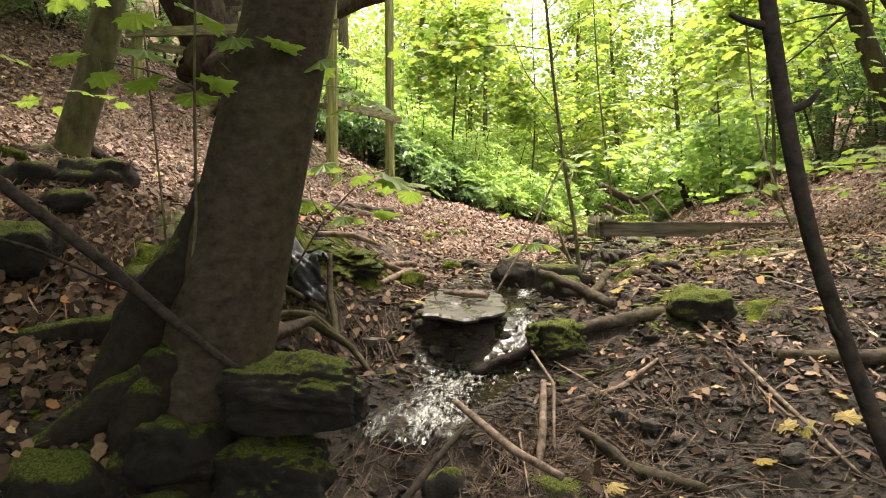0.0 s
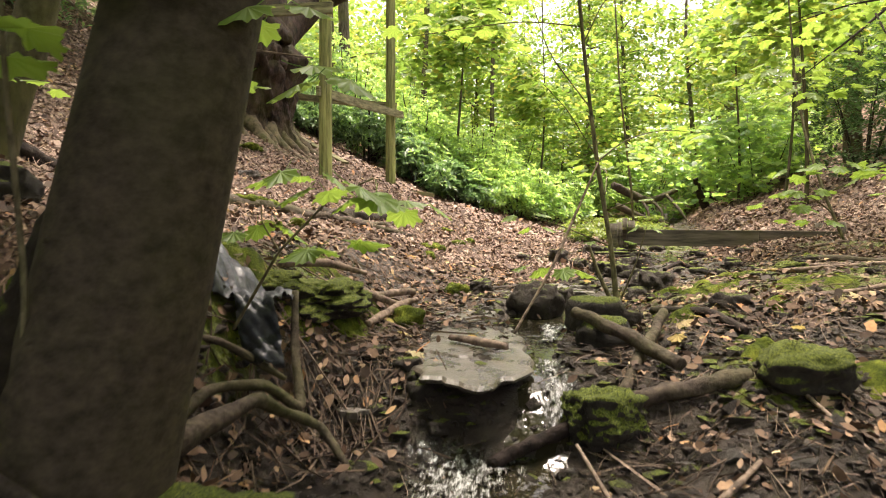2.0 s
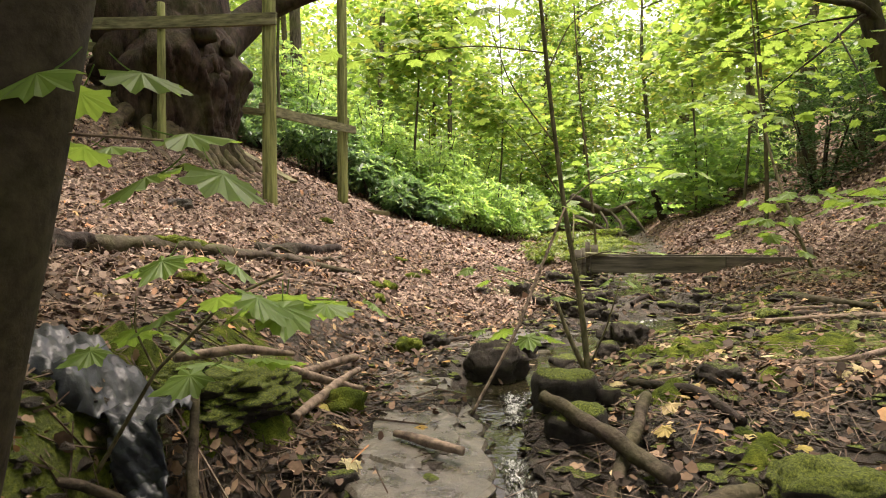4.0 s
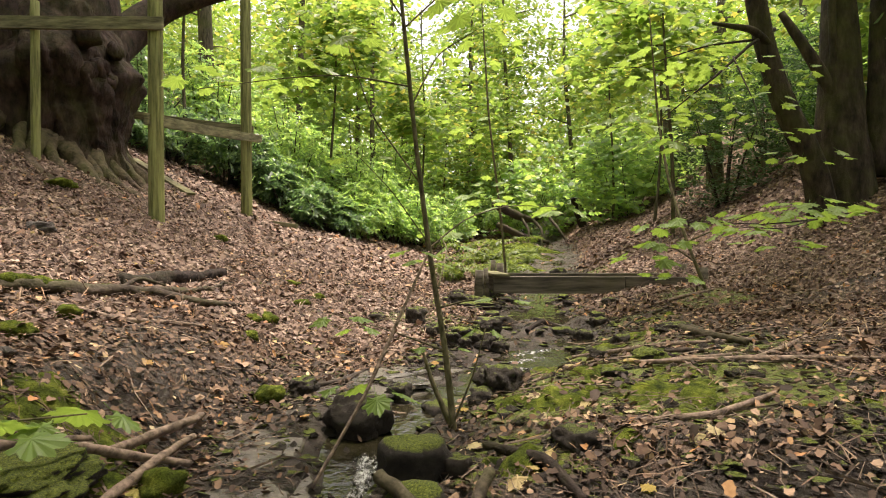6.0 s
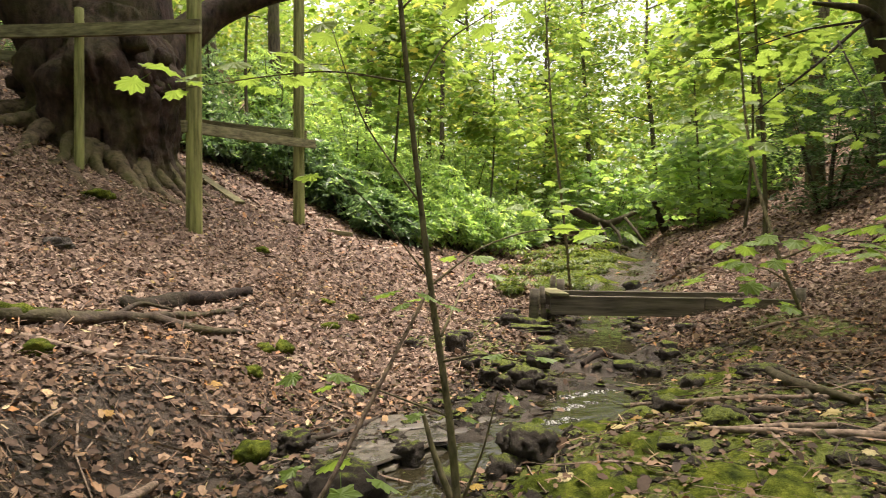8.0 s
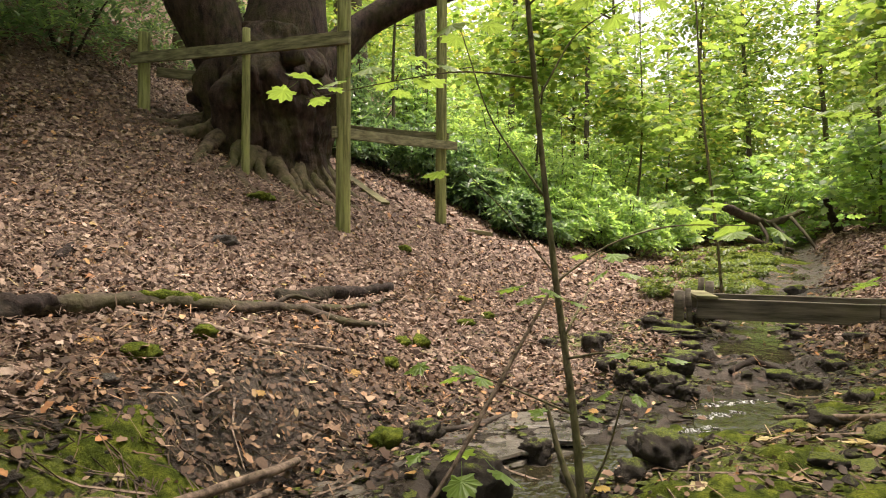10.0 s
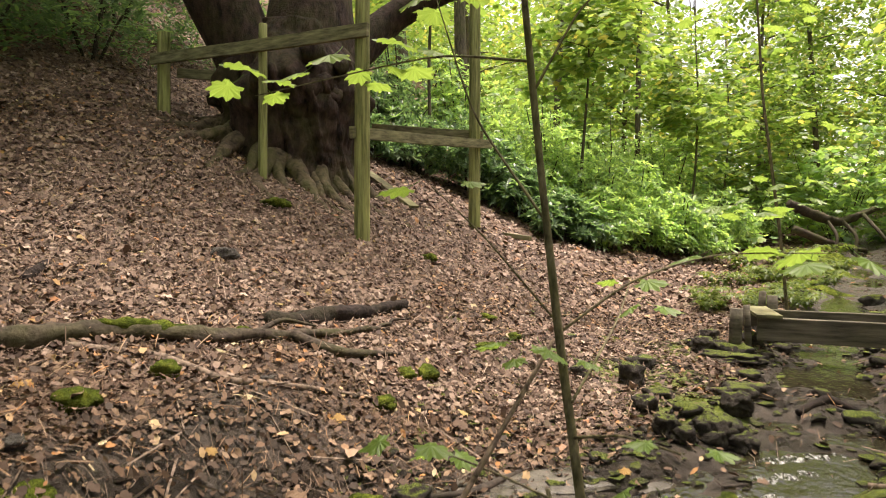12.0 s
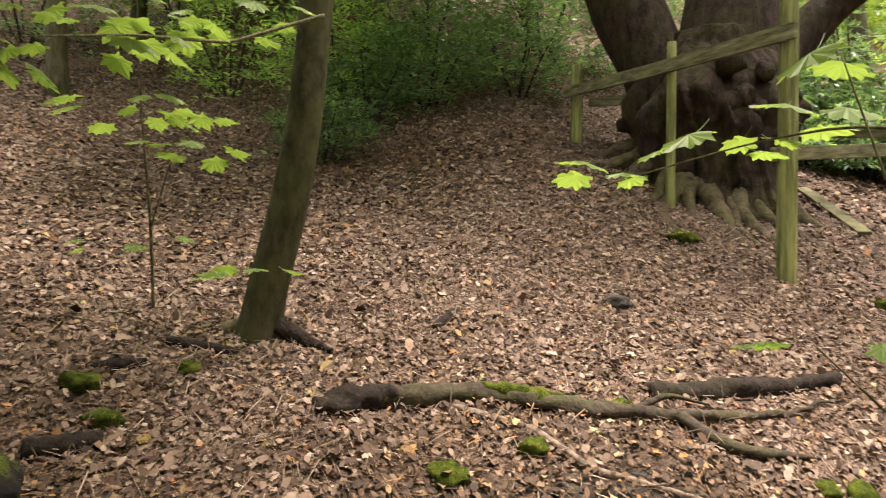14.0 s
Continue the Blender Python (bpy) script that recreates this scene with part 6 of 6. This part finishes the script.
sapling("low leafy sycamore shoot growing from the mossy bank", [([(-0.38, 4.0, 0.45), (-0.2, 3.95, 0.72), (-0.02, 3.95, 0.9), (0.12, 3.95, 0.96)], [0.006, 0.005, 0.004, 0.003]), ([(-0.2, 3.95, 0.72), (-0.28, 4.0, 0.82), (-0.3, 4.05, 0.9)], [0.004, 0.003, 0.002]), ([(-0.02, 3.95, 0.9), (0.1, 4.05, 0.89), (0.24, 4.15, 0.88)], [0.004, 0.003, 0.002])],
        [((0.02, 3.72, 0.92), 0.1, 3, 0.13), ((0.14, 3.92, 0.9), 0.09, 4, 0.13), ((0.24, 4.15, 0.87), 0.08, 3, 0.12), ((-0.3, 3.98, 0.8), 0.1, 3, 0.14), ((-0.02, 3.94, 0.74), 0.08, 3, 0.14), ((-0.43, 4.05, 1.28), 0.07, 2, 0.16), ((-0.2, 4.15, 1.0), 0.1, 4, 0.13), ((-0.12, 3.68, 1.25), 0.08, 2, 0.16)])
# sprays over the bridge and on the right bank
sapling("thin sycamore shoot with leaves over the bridge end", [([(4.35, 9.5, 0.75), (4.15, 9.55, 1.3), (4.1, 9.9, 2.0), (4.06, 10.1, 2.7), (4.0, 10.2, 4.0)], [0.02, 0.018, 0.016, 0.013, 0.008]), ([(4.2, 9.5, 1.1), (3.8, 9.1, 1.25), (3.4, 8.9, 1.2)], [0.01, 0.007, 0.003]), ([(4.15, 9.55, 1.3), (4.6, 9.0, 1.6), (4.9, 8.7, 1.65)], [0.01, 0.007, 0.003]), ([(4.1, 10, 2.4), (3.6, 9.6, 2.6), (3.2, 9.3, 2.5)], [0.004, 0.003, 0.002])],
        [((3.45, 8.95, 1.15), 0.25, 7, 0.16), ((3.7, 9.1, 1.3), 0.25, 7, 0.16), ((4.6, 8.8, 1.6), 0.3, 8, 0.16), ((4.9, 8.7, 1.7), 0.25, 7, 0.16), ((3.9, 9.3, 2.4), 0.35, 10, 0.18), ((3.3, 9.3, 2.55), 0.3, 9, 0.18), ((4.2, 10.3, 2.9), 0.45, 12, 0.18), ((4.3, 10.6, 3.6), 0.5, 14, 0.18), ((3.6, 8.7, 0.98), 0.18, 5, 0.15), ((5.0, 9.2, 1.3), 0.3, 8, 0.16), ((5.5, 9.6, 1.6), 0.35, 9, 0.16)])
sapling("low sycamore branch with broad pale leaves over the bank", [([(6.4, 10.6, 1.5), (5.6, 9.4, 1.55), (4.9, 8.5, 1.5), (4.3, 8.3, 1.45), (3.7, 8.6, 1.5)], [0.02, 0.015, 0.011, 0.007, 0.003]), ([(4.9, 8.5, 1.5), (4.3, 8.0, 1.4), (3.8, 7.9, 1.42)], [0.008, 0.005, 0.002])],
        [((3.4, 8.5, 1.46), 0.16, 5, 0.15), ((3.75, 8.45, 1.5), 0.2, 6, 0.15), ((4.1, 8.2, 1.43), 0.22, 7, 0.15), ((4.45, 8.1, 1.52), 0.24, 7, 0.15), ((4.8, 8.05, 1.6), 0.26, 8, 0.15), ((3.9, 7.9, 1.4), 0.15, 4, 0.14), ((5.3, 9.0, 1.6), 0.25, 6, 0.15)], "dark_stick")
sapling("hanging sycamore boughs with layered leaves by the bank trees", [([(6.1, 11.1, 4.2), (5.6, 10.8, 3.9), (5.0, 10.6, 3.4), (4.4, 10.9, 2.9)], [0.03, 0.022, 0.014, 0.004]), ([(5.8, 10.9, 4.0), (5.2, 11.2, 4.0), (4.4, 11.6, 3.8)], [0.02, 0.012, 0.004]), ([(5.3, 10.7, 3.7), (5.3, 10.2, 3.0), (5.3, 10.0, 2.6)], [0.014, 0.009, 0.003])],
        [((4.3, 11.0, 2.85), 0.4, 12, 0.16), ((4.75, 10.8, 3.2), 0.4, 12, 0.16), ((5.2, 10.6, 3.55), 0.4, 12, 0.16), ((4.3, 11.6, 3.75), 0.45, 14, 0.16), ((4.9, 11.3, 4.0), 0.45, 14, 0.16), ((5.3, 10.0, 2.6), 0.35, 10, 0.15), ((5.35, 10.2, 3.0), 0.35, 10, 0.15), ((5.8, 10.4, 3.4), 0.3, 8, 0.15), ((5.7, 9.8, 2.3), 0.3, 8, 0.14)], "dark_stick")
sapling("slender leaning sapling in the middle of the glade", [([(2.6, 12.2, 0.55), (2.5, 12.1, 1.6), (2.3, 12.0, 3.2), (2.2, 12, 5)], [0.02, 0.018, 0.014, 0.008]), ([(2.5, 12.1, 1.7), (2.2, 11.2, 1.9), (2.0, 10.2, 1.85)], [0.004, 0.003, 0.002])],
        [((2.0, 10.2, 1.85), 0.25, 6, 0.17), ((2.3, 11.2, 1.95), 0.3, 7, 0.17), ((2.3, 12, 3.0), 0.5, 12, 0.18), ((2.2, 12, 4.2), 0.6, 14, 0.18), ((2.6, 12.2, 2.3), 0.4, 8, 0.16)])
sapling("young sycamore branch with leaves hanging over the slope", [([(-2.3, 6.0, 3.3), (-2.2, 5.4, 3.0), (-2.0, 4.9, 2.9), (-1.8, 4.4, 2.75)], [0.012, 0.01, 0.007, 0.003]), ([(-3.3, 5.2, 1.3), (-3.1, 5.15, 2.0), (-2.9, 5.05, 2.8), (-2.7, 5.0, 3.4)], [0.012, 0.01, 0.008, 0.005]), ([(-3.1, 5.15, 2.0), (-2.7, 5.2, 2.4), (-2.3, 5.25, 2.45)], [0.006, 0.005, 0.003])],
        [((-1.9, 4.7, 2.85), 0.3, 10, 0.17), ((-2.0, 4.95, 3.0), 0.3, 9, 0.17), ((-2.4, 5.25, 2.45), 0.2, 7, 0.14), ((-2.2, 5.1, 2.6), 0.2, 6, 0.13), ((-2.9, 5.0, 2.7), 0.35, 10, 0.16), ((-2.3, 5.5, 3.2), 0.3, 8, 0.16), ((-2.0, 4.3, 2.7), 0.2, 6, 0.15), ((-2.6, 5.6, 1.75), 0.3, 6, 0.15), ((-2.9, 5.0, 1.9), 0.25, 5, 0.14)])

# ---- leaf litter, twigs ----
def scatter(n, xlo, xhi, ylo, yhi, seed, chance):
    rng = np.random.default_rng(seed)
    x, y = rng.uniform(xlo, xhi, n), rng.uniform(ylo, yhi, n)
    keep = rng.uniform(size=n) < chance(x, y)
    x, y = x[keep], y[keep]
    e = 0.03
    z = height(x, y)
    sx, sy = (height(x + e, y) - z) / e, (height(x, y + e) - z) / e
    return rng, x, y, z, sx, sy


def litter(name, n, box, size, seed, lift, tilt, shape=CURL):
    rng, x, y, z, sx, sy = scatter(n, *box, seed, drift)
    m = len(x)
    yaw = rng.uniform(0, 2 * math.pi, m)
    along = -np.sin(yaw) * sx + np.cos(yaw) * sy
    across = np.cos(yaw) * sx + np.sin(yaw) * sy
    P = np.stack([x, y, z + rng.uniform(0.002, lift, m)], -1)
    s = size * rng.uniform(0.35, 1.0, m) ** 1.3 * 1.5
    pitch, roll = np.arctan(along) + rng.normal(0, tilt, m), -np.arctan(across) + rng.normal(0, tilt, m)
    wet = ((x > stream_x(y)) & (y < 9.5) & (x < 5.5 + 0.8 * np.sin(2 * y))) | ((x > -0.95 + 0.3 * np.sin(4 * y)) & (y < 7.4)) | (np.abs(x - stream_x(y)) < stream_w(y) + 0.35) | (y < 4.2)
    wet = wet | (lumps(x, y, 0.9, 21) + 0.6 * lumps(x, y, 0.28, 22) + rng.normal(0, 0.25, m) > 0.6)
    for pick, mat, tail, label in ((~wet, "litter", "", "dry brown and tan fallen leaves covering the ground"), (wet, "wet_litter", "_wet", "dark damp fallen leaves on the ground")):
        if pick.sum() > 50:
            me = leaf_cloud(name + tail, P[pick], s[pick], yaw[pick], pitch[pick], roll[pick], shape, M[mat])
            tagged(new(name + tail, me), label, "leaf litter", kind="stuff")


litter("leaf_litter", 260000, (-4.5, 8.0, 1.2, 12.5), 0.042, 1, 0.03, 0.35)
litter("leaf_litter_ragged", 190000, (-4.5, 8.0, 1.2, 12.5), 0.044, 5, 0.035, 0.35, RAGGED)
litter("leaf_stalks", 110000, (-4.5, 6.0, 2.5, 12.5), 0.1, 6, 0.045, 0.3, STRAW)
litter("leaf_litter_slope", 180000, (-19, -3.5, 0.0, 18), 0.055, 2, 0.03, 0.28)
litter("leaf_litter_slope_ragged", 110000, (-14, -3.5, 2.0, 16), 0.06, 8, 0.03, 0.3, RAGGED)
litter("leaf_litter_beyond", 110000, (-5, 12, 11, 24), 0.075, 3, 0.03, 0.3, RAGGED)
litter("leaf_litter_far", 30000, (-6, 14, 22, 34), 0.11, 9, 0.03, 0.25)
litter("leaf_litter_roots", 9000, (-2.2, -0.1, 2.5, 3.7), 0.06, 10, 0.05, 0.5, RAGGED)
litter("leaf_litter_crisp", 2600, (-4, 5, 2.0, 10), 0.075, 4, 0.05, 0.45, RAGGED)


def twigs(name, n, box, seed, long, thick, mat="stick"):
    rng, x, y, z, sx, sy = scatter(n, *box, seed, lambda x, y: np.clip((np.abs(x - stream_x(y)) - stream_w(y)) / 0.2, 0.1, 1))
    m = len(x)
    a, L = rng.uniform(0, 2 * math.pi, m), long * rng.uniform(0.3, 1.3, m) ** 1.5
    ca, sa = np.cos(a), np.sin(a)
    rings = []
    bend = rng.normal(0, 0.12, m) * L
    for q, w in ((-0.5, 0.0), (0.0, 1.0), (0.5, 0.0)):
        cx_, cy_ = x + ca * L * q - sa * bend * w, y + sa * L * q + ca * bend * w
        cz_ = height(cx_, cy_) + 0.008 + thick + rng.uniform(0, 0.03, m) * (q + 0.5)
        r = thick * (1 - 0.4 * (q + 0.5))
        for b in (0, 2.1, 4.2):
            rings.append(np.stack([cx_ - sa * r * math.cos(b), cy_ + ca * r * math.cos(b), cz_ + r * math.sin(b)], -1))
    v = np.stack(rings, 1).reshape(-1, 3)
    base = (np.arange(m) * 9)[:, None, None]
    q = np.array([(i * 3 + j, i * 3 + (j + 1) % 3, (i + 1) * 3 + (j + 1) % 3, (i + 1) * 3 + j) for i in range(2) for j in range(3)])[None]
    me = bpy.data.meshes.new(name)
    me.from_pydata(v, [], (base + q).reshape(-1, 4))
    me.materials.append(M[mat])
    tagged(new(name, me), "thin dead twigs and stalks strewn over the litter", "twigs", kind="stuff")


twigs("fallen_twigs", 9000, (-4.5, 6, 2.0, 12), 7, 0.22, 0.0022)
twigs("fallen_sticks", 380, (-3.5, 5, 3.0, 12), 8, 0.5, 0.007)
twigs("stream_debris", 1500, (-0.1, 1.2, 2.7, 3.65), 9, 0.26, 0.0035, "dry_root")
twigs("dead_grass", 900, (-0.05, 1.0, 2.9, 3.6), 19, 0.3, 0.0016)
twigs("bank_roots", 260, (-0.35, 0.15, 4.2, 5.3), 10, 0.2, 0.004, "dry_root")


def clods(name, n, box, seed, size, mat, label):
    """Crumbs of soil and small stones pressed into the mud, in one mesh."""
    rng, x, y, z, sx, sy = scatter(n, *box, seed, lambda x, y: np.where(np.abs(x - stream_x(y)) > 0.6 * stream_w(y), 1.0, 0.35))
    bm = bmesh.new()
    bmesh.ops.create_icosphere(bm, subdivisions=1, radius=0.5)
    unit = np.array([v.co[:] for v in bm.verts])
    tris = np.array([[v.index for v in f.verts] for f in bm.faces])
    bm.free()
    m = len(x)
    s = size * rng.uniform(0.3, 1.0, m) ** 2 + 0.006
    shape = unit[None] * (1 + 0.35 * rng.normal(size=(m, len(unit), 1))) * np.array([1.2, 0.9, 0.6])
    v = np.stack([x, y, z], -1)[:, None] + s[:, None, None] * np.einsum("nij,nkj->nki", turns(rng.uniform(0, 6.28, m), np.zeros(m), np.zeros(m)), shape)
    me = bpy.data.meshes.new(name)
    me.from_pydata(v.reshape(-1, 3), [], (tris[None] + (np.arange(m) * len(unit))[:, None, None]).reshape(-1, 3))
    me.materials.append(M[mat])
    tagged(new(name, me), label, "soil", kind="stuff")


clods("soil_crumbs", 9000, (-0.9, 3.2, 2.6, 5.4), 31, 0.05, "soil", "dark crumbs of wet soil on the muddy bank")
clods("stream_gravel", 5200, (0.0, 3.8, 4.0, 11.5), 32, 0.085, "stone", "small dark wet stones along the stream")
clods("bank_soil", 3200, (-1.9, -0.2, 2.5, 3.6), 35, 0.055, "soil", "dark crumbling soil between the tree roots")
clods("bank_moss", 700, (-1.6, -0.45, 2.8, 3.6), 36, 0.045, "moss", "tufts of moss on the soil between the roots")
clods("grey_pebbles", 260, (0.7, 2.2, 2.9, 4.2), 33, 0.07, "pebble", "small grey pebbles in the mud")
twigs("mud_twigs", 700, (0.3, 3.2, 2.9, 5.2), 12, 0.22, 0.003, "dry_root")
twigs("bank_twigs", 260, (-1.2, 0.1, 3.0, 5.6), 13, 0.3, 0.0045, "dry_root")


# single pale and yellow leaves lying on the mud and litter
DRY = LEAF.copy()
DRY.materials.clear()
DRY.materials.append(M["straw_leaf"])
rng = np.random.default_rng(77)
spots = [(1.68, 3.4), (1.5, 3.2), (1.86, 3.35), (0.55, 3.05), (-0.12, 2.95), (-0.3, 2.9), (1.0, 3.2), (1.62, 4.74), (1.75, 4.7), (1.9, 4.95), (2.3, 5.2), (1.35, 4.85), (0.15, 4.6), (0.4, 5.0), (-0.02, 5.1), (1.9, 5.75), (2.05, 5.6), (1.3, 5.55), (-0.4, 6.2), (-0.2, 6.9), (-0.95, 7.0), (-2.38, 7.5), (0.3, 7.6), (-0.33, 3.28)]
spots += [(float(x), float(y)) for x, y in zip(rng.uniform(1.2, 4.2, 40), rng.uniform(3.2, 7.5, 40))] + [(float(x), float(y)) for x, y in zip(rng.uniform(-2.8, 0.5, 30), rng.uniform(4.8, 9.5, 30))]
for k, (x, y) in enumerate(spots):
    ob = new("fallen_leaf", DRY)
    e = 0.04
    gx_, gy_ = (ground(x + e, y) - ground(x - e, y)) / (2 * e), (ground(x, y + e) - ground(x, y - e)) / (2 * e)
    up = Vector((-gx_, -gy_, 1)).normalized()
    m = up.to_track_quat("Z", "Y").to_matrix().to_4x4()
    s = rng.uniform(0.05, 0.095)
    ob.matrix_world = Matrix.Translation((x, y, ground(x, y) + 0.03)) @ m @ pose(0, 0, 0, rng.uniform(-15, 15), rng.uniform(-15, 15), rng.uniform(0, 360)) @ Matrix.Diagonal((s, s, s, 1))
    tagged(ob, "single pale yellow fallen sycamore leaf on the ground", "leaf", "fallen leaves")
